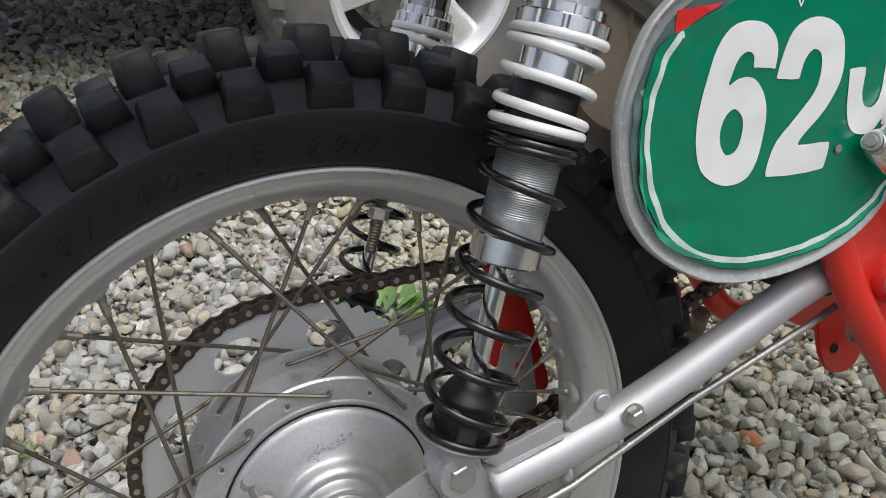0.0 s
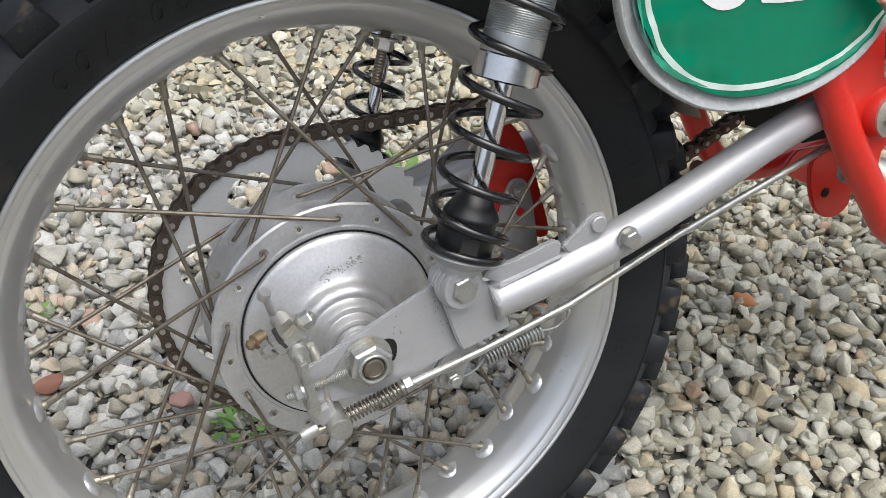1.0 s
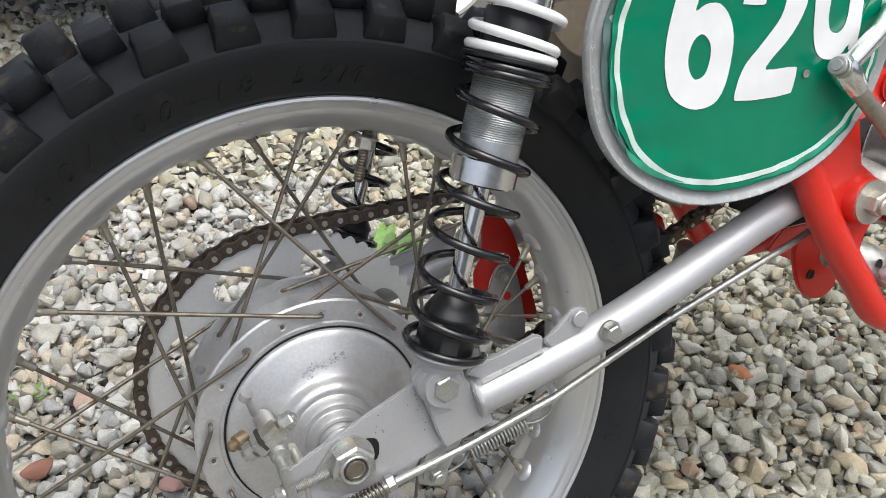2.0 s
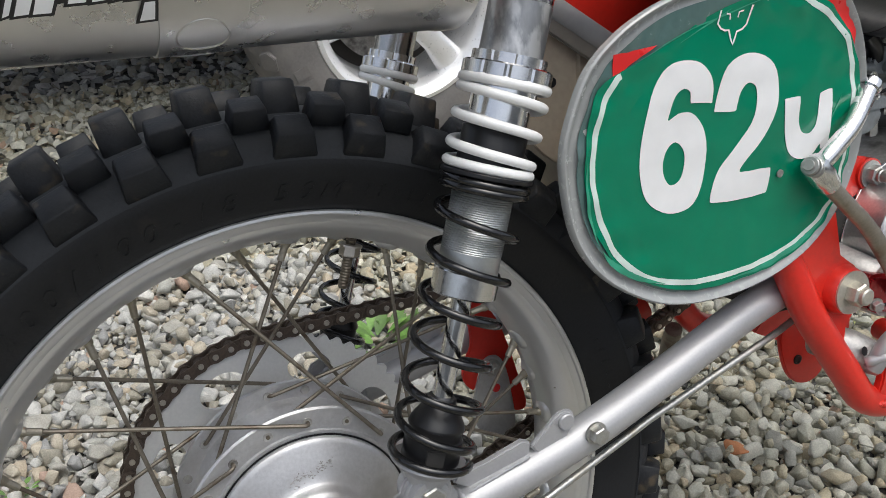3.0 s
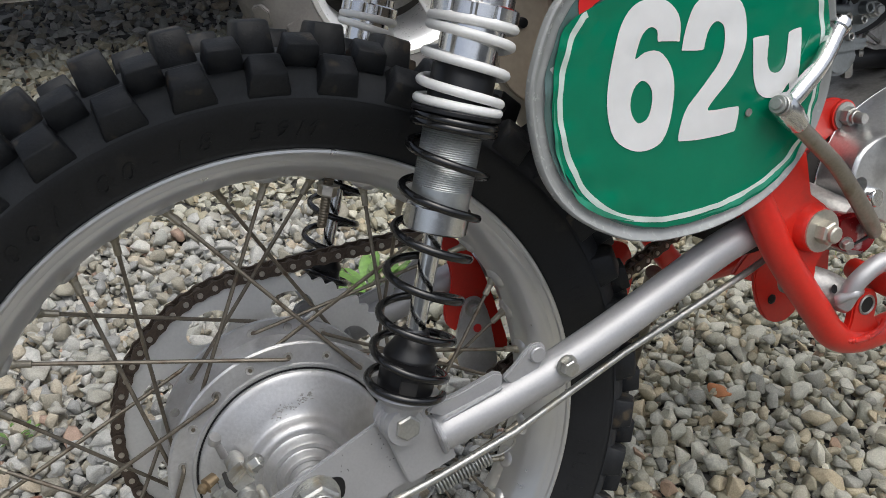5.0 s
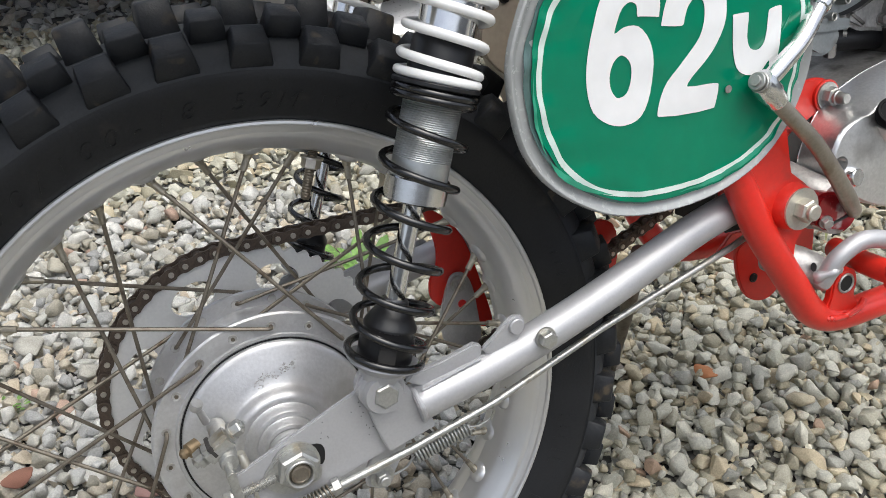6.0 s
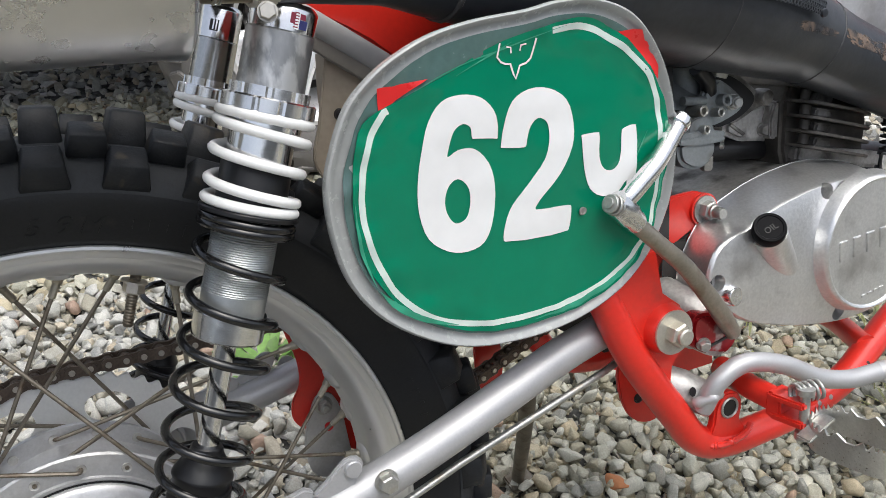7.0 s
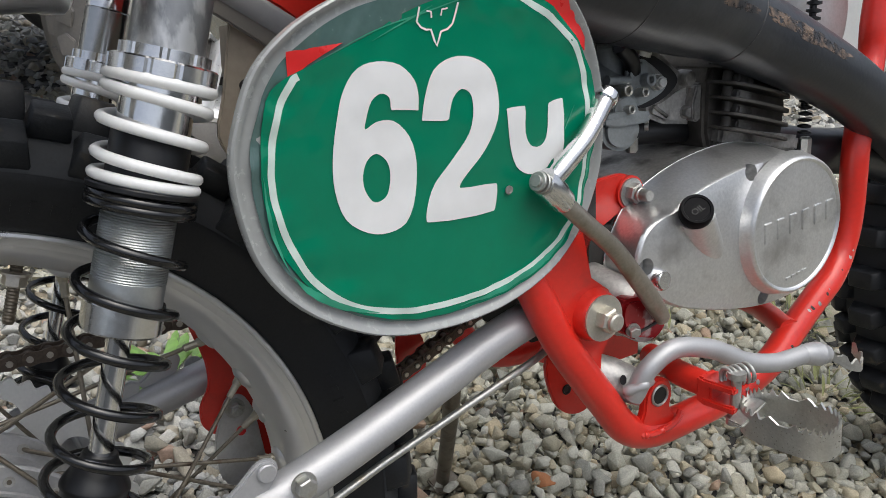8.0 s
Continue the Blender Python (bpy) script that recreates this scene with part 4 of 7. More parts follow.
for pts_, w_ in (([(0.1805, 0.2600), (0.1835, 0.2290), (0.1925, 0.2020)], 0.0022), ([(0.1945, 0.1990), (0.2060, 0.1862), (0.2250, 0.1730), (0.2520, 0.1620)], 0.0046), ([(0.3130, 0.1530), (0.3400, 0.1562), (0.3640, 0.1640), (0.3880, 0.1755), (0.4080, 0.1945)], 0.0046), ([(0.4185, 0.2150), (0.4222, 0.2480), (0.4200, 0.2850)], 0.0024)):
    vinyl("loose_edge", [sliver(pts_, w_)], 0.0006, VINYL_SHEEN, "lifted edge of the sticker with its gloss painted pale", 2)
for pts_ in ([(0.2140, 0.3195), (0.2500, 0.3340), (0.2800, 0.3420), (0.3100, 0.3500), (0.3300, 0.3545)], [(0.2500, 0.3290), (0.2750, 0.3400), (0.2900, 0.3470)], [(0.4040, 0.2790), (0.3960, 0.2620)]):
    vinyl("crease", [sliver(pts_, 0.0009)], 0.0006, VINYL_SHEEN, "thin vinyl crease painted as a pale glossy line")
vinyl("torn_sticker_corner", [[(0.1981, 0.3262), (0.2315, 0.3290), (0.2200, 0.3236), (0.2100, 0.3185), (0.1985, 0.3100)]], -0.0007, RED_V, "torn red sticker remnant", 1)
vinyl("torn_sticker_corner", [[(0.3723, 0.3481), (0.3830, 0.3492), (0.3945, 0.3481), (0.3950, 0.3440), (0.3963, 0.3410), (0.4001, 0.3394), (0.4010, 0.3350), (0.4034, 0.3320), (0.4075, 0.3310), (0.4106, 0.3278), (0.4113, 0.3140), (0.3996, 0.3252), (0.3855, 0.3389)]], -0.0007, RED_V, "torn red sticker remnant", 1)
HEAD = [(0.2809, 0.3465), (0.2795, 0.3382), (0.2825, 0.3350), (0.2860, 0.3335), (0.2892, 0.3335), (0.2915, 0.3270), (0.2932, 0.3240), (0.2948, 0.3280), (0.2962, 0.3320), (0.3010, 0.3332), (0.3045, 0.3360), (0.3065, 0.3420), (0.3078, 0.3480)]
vinyl("badge_outline", [ribbon(HEAD, 0.0012)], 0.0007, WHITE_V, "thin pale badge outline")
for pts in ([(0.2860, 0.3440), (0.2890, 0.3435), (0.2895, 0.3400)], [(0.2960, 0.3410), (0.2965, 0.3445), (0.3005, 0.3450)]):
    vinyl("badge_outline", [ribbon(pts, 0.0010)], 0.0007, WHITE_V, "thin pale badge outline")
p = plate_point(0.3505, 0.2275, 0.0024)
part("plate_hole", lathe([(0.0030, -0.0005), (0.0030, 0.0004), (0.0022, 0.0006), (0.0018, 0.0002), (0, 0.0002)], p, (0, -1, -0.1), 14), DARK_AL, number_plate)
part("plate_bracket", slab([(0.30, 0.19), (0.34, 0.19), (0.34, 0.24), (0.30, 0.24)], -0.114, -0.080, 0.002), DARK_AL, number_plate)

# ---- red frame ----
frame_y = -0.108
part("frame_tube", tube([(0.372, -0.094, 0.185), (0.390, -0.1005, 0.140), (0.4105, -0.106, 0.0955), (0.452, frame_y, 0.036), (0.474, frame_y, 0.008), (0.502, frame_y, -0.004), (0.545, frame_y, -0.004), (0.605, -0.106, 0.000), (0.662, -0.102, 0.014), (0.705, -0.092, 0.030), (0.750, -0.082, 0.048), (0.786, -0.077, 0.066), (0.809, -0.072, 0.0894), (0.819, -0.072, 0.130), (0.823, -0.071, 0.205), (0.866, -0.052, 0.272), (0.870, -0.050, 0.315), (0.876, -0.050, 0.365), (0.882, -0.045, 0.43)], 0.0135, 20), RED, bike, "red painted frame tube with chips")
part("frame_tube", tube([(0.40, 0.108, 0.14), (0.452, 0.108, 0.036), (0.502, 0.108, -0.004), (0.605, 0.106, 0.000), (0.715, 0.096, 0.045), (0.785, 0.078, 0.190), (0.865, 0.050, 0.370), (0.93, 0.035, 0.50)], 0.0135, 14), RED, bike, "red painted frame tube")
part("frame_gusset", slab([(0.3740, 0.1840), (0.4300, 0.1840), (0.4385, 0.1440), (0.4560, 0.1310), (0.4628, 0.1150), (0.4610, 0.0960), (0.4490, 0.0800), (0.4475, 0.0600), (0.4520, 0.0360), (0.4110, 0.0960), (0.3900, 0.1400)], -0.1100, -0.0960, 0.0030), RED, bike, "red welded frame gusset plate")
part("pivot_boss", lathe([(0, -0.002), (0.0215, -0.002), (0.0205, 0.002), (0.0190, 0.0075), (0.0180, 0.0090), (0, 0.0090)], (0.4385, -0.1110, 0.1155), (0, -1, 0), 32), RED, bike)
hex_bolt("pivot_bolt", (0.4385, -0.1200, 0.1155), (0, -1, 0), 0.0175, 0.0105, ZINC_Y, bike, 0.0182, 0.0070, "yellow zinc pivot bolt with large washer")
part("engine_mount_arm", slab(round_outline([(0.5013, 0.2078), (0.4829, 0.2043), (0.4647, 0.1813), (0.4522, 0.1408), (0.4888, 0.1087), (0.4795, 0.1355), (0.4827, 0.1592), (0.4952, 0.1667), (0.5141, 0.1757), (0.5322, 0.1841), (0.5320, 0.1988), (0.5171, 0.2076)], 3), -0.0600, -0.0540, 0.0015), RED, bike, "red engine mount plate")
part("mount_eye", lathe([(0, 0), (0.0145, 0), (0.0145, 0.004), (0, 0.004)], (0.5215, -0.059, 0.1915), (0, -1, 0), 26), RED, bike)
hex_bolt("mount_bolt", (0.5215, -0.063, 0.1915), (0, -1, 0), 0.0150, 0.0085, ZINC, bike, 0.0125, 0.0062)
part("mount_stud", lathe([(0, 0), (0.0052, 0), (0.0052, 0.012), (0.0042, 0.0135), (0, 0.0135)], (0.5215, -0.0715, 0.1915), (0, -1, 0), 16), ZINC, bike)
part("cross_tube", tube([(0.432, -0.070, 0.115), (0.432, 0.070, 0.115)], 0.016, 16), RED, bike)
part("cross_tube", tube([(0.70, -0.095, 0.035), (0.74, 0.0, 0.035), (0.70, 0.095, 0.035)], 0.011, 14), RED, bike)
part("pedal_tab", slab(round_outline([(0.446, 0.055), (0.482, 0.060), (0.497, 0.030), (0.500, 0.004), (0.486, -0.006), (0.466, -0.002), (0.452, 0.015)], 4), -0.043, -0.038, 0.001), RED, bike, "red tab with a bolt hole")
part("tab_hole", lathe([(0.0048, -0.0004), (0.0048, 0.0006), (0.0036, 0.0008), (0.0030, 0.0), (0, 0.0)], (0.4664, -0.0432, 0.0210), (0, -1, 0), 16), BLACK_PL, bike)
part("skid_plate", slab([(0.500, 0.010), (0.560, -0.020), (0.640, -0.018), (0.640, 0.030), (0.520, 0.030)], 0.045, 0.050, 0.001), RED, bike, "dark red lower frame plate in shade")
part("chain_guard_plate", slab(round_outline([(0.3690, 0.0660), (0.3900, 0.0580), (0.3960, 0.0250), (0.3870, 0.0000), (0.3740, 0.0020), (0.3650, 0.0330)], 3), 0.078, 0.082, 0.001), RED, bike, "small red chain guard plate")
# near-black colour stands in for the shade on this casting
part("gearbox_shell", block(0.110, 0.100, 0.105, pose(0.468, -0.010, 0.128), 0.014), GRIME_SHADE, bike, "gearbox casting with shade painted as dark colour")
part("guide_plate", slab(round_outline([(0.1818, 0.1146), (0.2009, 0.1030), (0.2195, 0.0790), (0.2300, 0.0509), (0.2381, 0.0217), (0.2460, -0.0201), (0.2330, -0.0195), (0.2235, 0.0138), (0.2190, 0.0370), (0.2051, 0.0400), (0.1968, 0.0270), (0.1926, 0.0124), (0.1825, 0.0223), (0.1818, 0.0391), (0.1905, 0.0560), (0.1906, 0.0778)], 4), 0.083, 0.087, 0.001), RED, bike, "curved red chain guide bracket")
part("guide_stay", slab(round_outline([(0.2035, 0.0440), (0.2150, 0.0440), (0.2225, 0.0330), (0.2280, 0.0037), (0.2280, -0.0368), (0.1959, -0.0333), (0.1880, -0.0008), (0.1960, 0.0300)], 4), 0.077, 0.081, 0.001), HUB_AL, bike, "grey metal chain guide stay")
hex_bolt("guide_bolt", (0.2082, 0.0765, 0.0343), (0, -1, 0), 0.0110, 0.0060, ZINC, bike, 0.0085, 0.0035)
part("guide_slot", lathe([(0, 0), (0.0042, 0), (0.0042, 0.0012), (0, 0.0012)], (0.2115, 0.0772, 0.0125), (0, -1, 0), 14), RED_V, bike)

lug_weld = [(0.4760, -0.1180, 0.0060), (0.4850, -0.1205, 0.0030), (0.4960, -0.1215, 0.0020), (0.5080, -0.1215, 0.0030), (0.5200, -0.1205, 0.0060), (0.5270, -0.1180, 0.0110)]
part("weld_bead", sweep(catmull(lug_weld, 6), [0.0030 + 0.0012 * noise.noise(Vector((k * 0.9, 7.0, 1.0))) for k in range(31)], 8), RED, bike, "lumpy red painted weld")
gus_weld = [(0.4215, -0.1115, 0.0800), (0.4330, -0.1125, 0.0640), (0.4440, -0.1130, 0.0500), (0.4530, -0.1130, 0.0400)]
part("weld_bead", sweep(catmull(gus_weld, 7), [0.0024 + 0.0010 * noise.noise(Vector((k * 0.9, 2.0, 6.0))) for k in range(22)], 8), RED, bike, "lumpy red painted weld")
chip_rng = random.Random(17)
rail = catmull([(0.605, -0.106, 0.000), (0.662, -0.102, 0.014), (0.705, -0.092, 0.030), (0.750, -0.082, 0.048), (0.786, -0.077, 0.066), (0.809, -0.072, 0.0894), (0.819, -0.072, 0.130), (0.823, -0.071, 0.205)], 8)
for k in range(16):   # bare chips in the paint of the lower rail
    c = rail[chip_rng.randrange(len(rail))]
    a = chip_rng.uniform(10, 70)
    n_ = Vector((0, -math.cos(radians(a)), math.sin(radians(a))))
    part("paint_chip", lathe([(chip_rng.uniform(0.0010, 0.0030), 0.0), (0, 0.0004)], c + n_ * 0.01345, n_, 7), CASTING if k % 2 else GRIME_SHADE, bike)

# foot peg lug, pedal and peg
part("peg_lug", slab(round_outline([(0.4790, 0.0000), (0.4860, 0.0200), (0.4895, 0.0380), (0.5000, 0.0465), (0.5130, 0.0430), (0.5180, 0.0320), (0.5160, 0.0180), (0.5250, 0.0020), (0.5020, -0.0040)], 4), -0.1175, -0.1090, 0.0018), RED, bike, "red welded foot peg lug")
part("lug_ring", lathe([(0.0092, -0.001), (0.0096, 0.0012), (0.0084, 0.0020), (0.0074, 0.0012), (0.0072, -0.012)], (0.5025, -0.1175, 0.0325), (0, -1, 0), 28), ZINC, bike, "bare steel bushing")
part("lug_bore", lathe([(0.0073, 0.0), (0, 0.0)], (0.5025, -0.1181, 0.0325), (0, -1, 0), 24), BLACK_PL, bike)
pedal = part("brake_pedal", tube([(0.4720, -0.118, 0.0400), (0.4743, -0.122, 0.0500), (0.4824, -0.126, 0.0655), (0.5062, -0.130, 0.0765), (0.5423, -0.136, 0.0687), (0.5776, -0.142, 0.0504), (0.6100, -0.147, 0.0425), (0.6350, -0.150, 0.0425), (0.6560, -0.152, 0.0430)], 0.0082, 18), SILVER_PAINT, bike, "silver bent tubular brake pedal")
part("pedal_pivot", tube([(0.440, -0.085, 0.0640), (0.466, -0.098, 0.0520), (0.488, -0.112, 0.0400)], [0.015, 0.0165, 0.014], 22), CASTING, pedal)
part("pivot_hole", lathe([(0.0040, 0), (0, 0.0006)], (0.4640, -0.1155, 0.0560), (0.1, -0.95, 0.25), 14), BLACK_PL, pedal)
part("weld_bead", sweep(catmull([(0.464, -0.118, 0.047), (0.470, -0.127, 0.052), (0.480, -0.127, 0.054), (0.487, -0.120, 0.050)], 6), [0.0042 + 0.0008 * math.sin(k * 0.9) for k in range(19)], 10), SILVER_PAINT, pedal)
weld = []
for k in range(13):
    f = k / 12
    weld.append(Vector((0.640 + 0.030 * f, -0.1505 - 0.004 * f, 0.0435 - 0.006 * f)))
part("weld_bead", sweep(weld, [0.0070 + 0.0036 * math.sin(math.pi * (k + 1) / 14) + 0.0014 * noise.noise(Vector((k * 1.3, 5.0, 2.0))) for k in range(13)], 12), SILVER_PAINT, pedal, "lumpy silver weld")
bm = bmesh.new()
toe = catmull([(0.664, -0.146, 0.0430), (0.672, -0.158, 0.0370), (0.684, -0.168, 0.0280), (0.699, -0.170, 0.0230), (0.711, -0.163, 0.0240), (0.718, -0.150, 0.0290)], 6)
rings = []
for k, c in enumerate(toe):
    h = 0.0040 + 0.0032 * math.sin(k * 1.35)
    rings.append([c + Vector((0, 0, -0.0050)), c + Vector((0, 0, h)), c + Vector((0, 0.0022, h)), c + Vector((0, 0.0022, -0.0050))])
grid_faces(bm, rings, caps=True)
bmesh.ops.recalc_face_normals(bm, faces=bm.faces)
part("toe_piece", bm, ZINC, pedal, "serrated steel toe piece")

mount = part("peg_mount", tube([(0.535, -0.075, 0.046), (0.523, -0.115, 0.048), (0.519, -0.152, 0.0490)], 0.0105, 16), RED, bike, "red foot peg mount")
part("peg_clevis", block(0.021, 0.030, 0.006, pose(0.5200, -0.168, 0.0560, 0, 0, 8), 0.0015, block(0.021, 0.030, 0.006, pose(0.5200, -0.168, 0.0400, 0, 0, 8), 0.0015)), RED, mount)
part("clevis_back", block(0.021, 0.014, 0.022, pose(0.5200, -0.155, 0.0480, 0, 0, 8), 0.002), RED, mount)
part("peg_pin", lathe([(0, -0.022), (0.0065, -0.022), (0.0065, -0.016), (0.004, -0.016), (0.004, 0.016), (0.0072, 0.016), (0.0072, 0.021), (0, 0.021)], (0.5190, -0.180, 0.0490), (0, 0, 1), 18), ZINC, mount)
part("peg_spring", coil([-0.014, -0.010, -0.004, 0.002, 0.008], 5.0, 0.0072, 0.0016, Vector((0.5290, -0.176, 0.0640)), Vector((0.9, -0.2, 0.05)).normalized(), 0), ZINC, mount)
PEG_M = mat("bright_plated_peg_steel", (0.62, 0.62, 0.60), 0.30, 0.9, 0.18, 60, 0.08, 500, spots=((0.36, 0.34, 0.30), 0.60, 0.80, 50))
# serrated loop of the peg: an oblong band that reaches outwards, teeth on its rim
bm = bmesh.new()
peg_o, peg_ax, peg_side = Vector((0.5255, -0.182, 0.0440)), Vector((0.0, -0.99, 0.09)).normalized(), Vector((0.89, 0.04, 0.45)).normalized()
peg_up = peg_side.cross(peg_ax).normalized()
if peg_up.z < 0:
    peg_up = -peg_up
band_up = Vector((-0.12, -0.03, 0.99)).normalized()
n = 120
rings = []
for k in range(n):
    a = 2 * math.pi * k / n
    ca, sa = math.cos(a), math.sin(a)
    along = 0.040 + 0.040 * math.copysign(abs(ca) ** 0.55, ca)
    wide = 0.0135 * math.copysign(abs(sa) ** 0.75, sa)
    tooth = 0.0052 * max(0.0, math.sin(2 * math.pi * k / 4 + 0.4)) ** 0.7
    p = peg_o + peg_ax * along + peg_side * wide
    inn = peg_o + peg_ax * (0.040 + (along - 0.040) * 0.962) + peg_side * wide * 0.91
    rings.append([p - band_up * 0.0185, p - band_up * 0.0020, p + band_up * (0.0025 + tooth), inn + band_up * (0.0025 + tooth), inn - band_up * 0.0185])
grid_faces(bm, rings, closed_path=True)
bmesh.ops.recalc_face_normals(bm, faces=bm.faces)
peg = part("foot_peg", bm, PEG_M, bike, "serrated polished steel foot peg", 25)
part("peg_web", block(0.030, 0.014, 0.003, pose(0.5205, -0.190, 0.0400, 0, -26, 0), 0.001), ZINC, peg)

# ---- kick starter ----
kick = part("kick_starter", tube([(0.3785, -0.1360, 0.2240), (0.3872, -0.1352, 0.2160), (0.4120, -0.1342, 0.1945), (0.4400, -0.1300, 0.1715), (0.4690, -0.1255, 0.1405), (0.4900, -0.1220, 0.1160), (0.5030, -0.1195, 0.1000)], [0.0070, 0.0066, 0.0066, 0.0070, 0.0076, 0.0080, 0.0066], 16, flat=0.85), mat("worn_kick_lever_steel", (0.34, 0.31, 0.26), 0.42, 0.85, 0.2, 40, 0.12, 400, spots=((0.20, 0.15, 0.10), 0.55, 0.78, 45)), bike, "worn steel kick starter lever")
part("kick_pedal", tube([(0.3745, -0.1382, 0.2300), (0.3845, -0.1385, 0.2385), (0.4055, -0.1385, 0.2570), (0.4325, -0.1285, 0.2795)], [0.0060, 0.0070, 0.0068, 0.0070], 16), POLISHED, kick, "chrome folding kick pedal")
part("pedal_cap", lathe([(0, -0.004), (0.0085, -0.004), (0.0092, -0.001), (0.0085, 0.003), (0, 0.004)], (0.4345, -0.1275, 0.2815), (0.75, 0.22, 0.62), 18), CHROME, kick)
part("kick_joint", lathe([(0, -0.013), (0.0092, -0.013), (0.0100, -0.010), (0.0100, 0.004), (0.0090, 0.007), (0.0088, 0.013), (0.0076, 0.016), (0, 0.016)], (0.3790, -0.1364, 0.2245), (0.66, 0.05, -0.65), 24), POLISHED, kick, "polished knuckle of the folding pedal")
JB, JD = Vector((0.3712, -0.1392, 0.2300)), Vector((-0.89, -0.26, 0.36)).normalized()
for k, (r_, h_, m_) in enumerate(((0.0074, 0.0030, ZINC), (0.0060, 0.0016, GRIME_SHADE), (0.0076, 0.0024, ZINC), (0.0058, 0.0014, GRIME_SHADE), (0.0068, 0.0026, ZINC), (0.0042, 0.0022, ZINC))):
    part("joint_washer", lathe([(0, 0.0), (r_ * 0.94, 0.0), (r_, h_ * 0.25), (r_, h_ * 0.75), (r_ * 0.92, h_), (0, h_)], JB + JD * (0.0004 + (0.0, 0.0030, 0.0046, 0.0070, 0.0084, 0.0110)[k]), JD, 24), m_, kick)
part("kick_boss", lathe([(0, -0.030), (0.0190, -0.030), (0.0200, -0.028), (0.0200, -0.012), (0.0185, -0.010), (0.0185, 0.010), (0.0175, 0.014), (0.0100, 0.015), (0, 0.015)], (0.4950, -0.096, 0.0965), (0, -1, 0), 32), CASTING, kick, "polished kick shaft clamp")
part("kick_clamp", slab(round_outline([(0.4690, 0.1185), (0.4900, 0.1180), (0.5080, 0.1060), (0.5150, 0.0920), (0.5040, 0.0800), (0.4860, 0.0830), (0.4720, 0.0900), (0.4650, 0.1040)], 4), -0.1130, -0.0960, 0.003), mat("dark_red_anodised", (0.30, 0.012, 0.016), 0.22, 0.5, 0.15, 40, 0.06, 300, coat=0.3, spots=((0.55, 0.50, 0.48), 0.60, 0.72, 60)), kick, "dark red clamp with worn bright edges")
part("clamp_split", block(0.030, 0.0012, 0.0022, pose(0.4900, -0.1134, 0.0925, 0, -12, 0), 0), GRIME_SHADE, kick)
hex_bolt("clamp_bolt", (0.4760, -0.1130, 0.0950), (-0.3, -0.9, -0.2), 0.0085, 0.0050, ZINC, kick, 0.0060)

# ---- exhaust ----
MUF_Y, MUF_Z, MUF_R = -0.130, 0.405, 0.0545
muffler = part("muffler", lathe([(0, -0.40), (MUF_R, -0.40), (MUF_R, 0.0820), (MUF_R + 0.0008, 0.0835), (MUF_R + 0.0008, 0.0930), (MUF_R - 0.0010, 0.0948), (MUF_R - 0.0040, 0.0958), (0.046, 0.0975), (0.020, 0.0985), (0, 0.0985)], (0, MUF_Y, MUF_Z), (1, 0, 0), 96), BRUSHED, bike, "brushed aluminium muffler with scratches and stickers")


def on_muffler(x, deg, lift=0.0):
    a = radians(deg)
    return Vector((x, MUF_Y - (MUF_R + lift) * math.cos(a), MUF_Z + (MUF_R + lift) * math.sin(a)))


def muffler_patch(name, loops, lift, material, label="", cuts=4):
    b = bmesh.new()
    for loop in loops:
        vs = [b.verts.new((x, 0, radians(d) * MUF_R)) for x, d in loop]
        for k in range(len(vs)):
            b.edges.new((vs[k], vs[(k + 1) % len(vs)]))
    bmesh.ops.triangle_fill(b, edges=list(b.edges), use_beauty=True)
    for _ in range(cuts):
        le = [e for e in b.edges if abs(e.verts[0].co.z - e.verts[1].co.z) > 0.003]
        if not le:
            break
        bmesh.ops.subdivide_edges(b, edges=le, cuts=1)
        bmesh.ops.triangulate(b, faces=list(b.faces))
    for v in b.verts:
        v.co = on_muffler(v.co.x, math.degrees(v.co.z / MUF_R), lift)
    bmesh.ops.recalc_face_normals(b, faces=b.faces)
    return part(name, b, material, muffler, label, 60)


# riveted band with round embossed dimples
part("band", lathe([(MUF_R, -0.0675), (MUF_R + 0.0011, -0.0672), (MUF_R + 0.0011, -0.0272), (MUF_R, -0.0268)], (0, MUF_Y, MUF_Z), (1, 0, 0), 96), BRUSHED, muffler, "aluminium band with round dimples")
for k in range(-3, 4):
    deg = -13.0 + 44.5 * k
    pts = []
    for i in range(41):
        a = 2 * math.pi * i / 40
        pts.append(on_muffler(-0.0475 + 0.0122 * math.cos(a), deg + math.degrees(0.0122 * math.sin(a) / MUF_R), 0.0011))
    part("dimple", sweep(pts, 0.0006, 6, caps=False), DARK_AL if k == 0 else BRUSHED, muffler)
# sticker on the body: yellow arc, red field, slanted block shapes, pale caption bars
BLOCKS = [(-0.1500, -8.0), (-0.1255, -9.6), (-0.1206, -5.4), (-0.1113, 0.2), (-0.1039, 0.5), (-0.1044, -5.4), (-0.0958, 0.4), (-0.0877, 1.1), (-0.0927, -12.0), (-0.0867, -3.8), (-0.0762, -3.3), (-0.0690, -3.2), (-0.0688, -7.2), (-0.0769, -8.0), (-0.0791, -10.5), (-0.0690, -10.4), (-0.0690, -13.9), (-0.0801, -14.2), (-0.0835, -18.7), (-0.1062, -18.3), (-0.1061, -14.3), (-0.1123, -19.1), (-0.1232, -19.0), (-0.1500, -18.5)]
ARC = [(-0.1500, 5.2), (-0.1226, 5.7), (-0.1185, 5.8), (-0.1062, 5.7), (-0.0936, 4.3), (-0.0810, 1.5), (-0.0690, -2.1), (-0.0720, -3.2), (-0.0770, -1.8), (-0.0877, 1.1), (-0.0983, 2.3), (-0.1190, 3.1), (-0.1500, 2.7)]


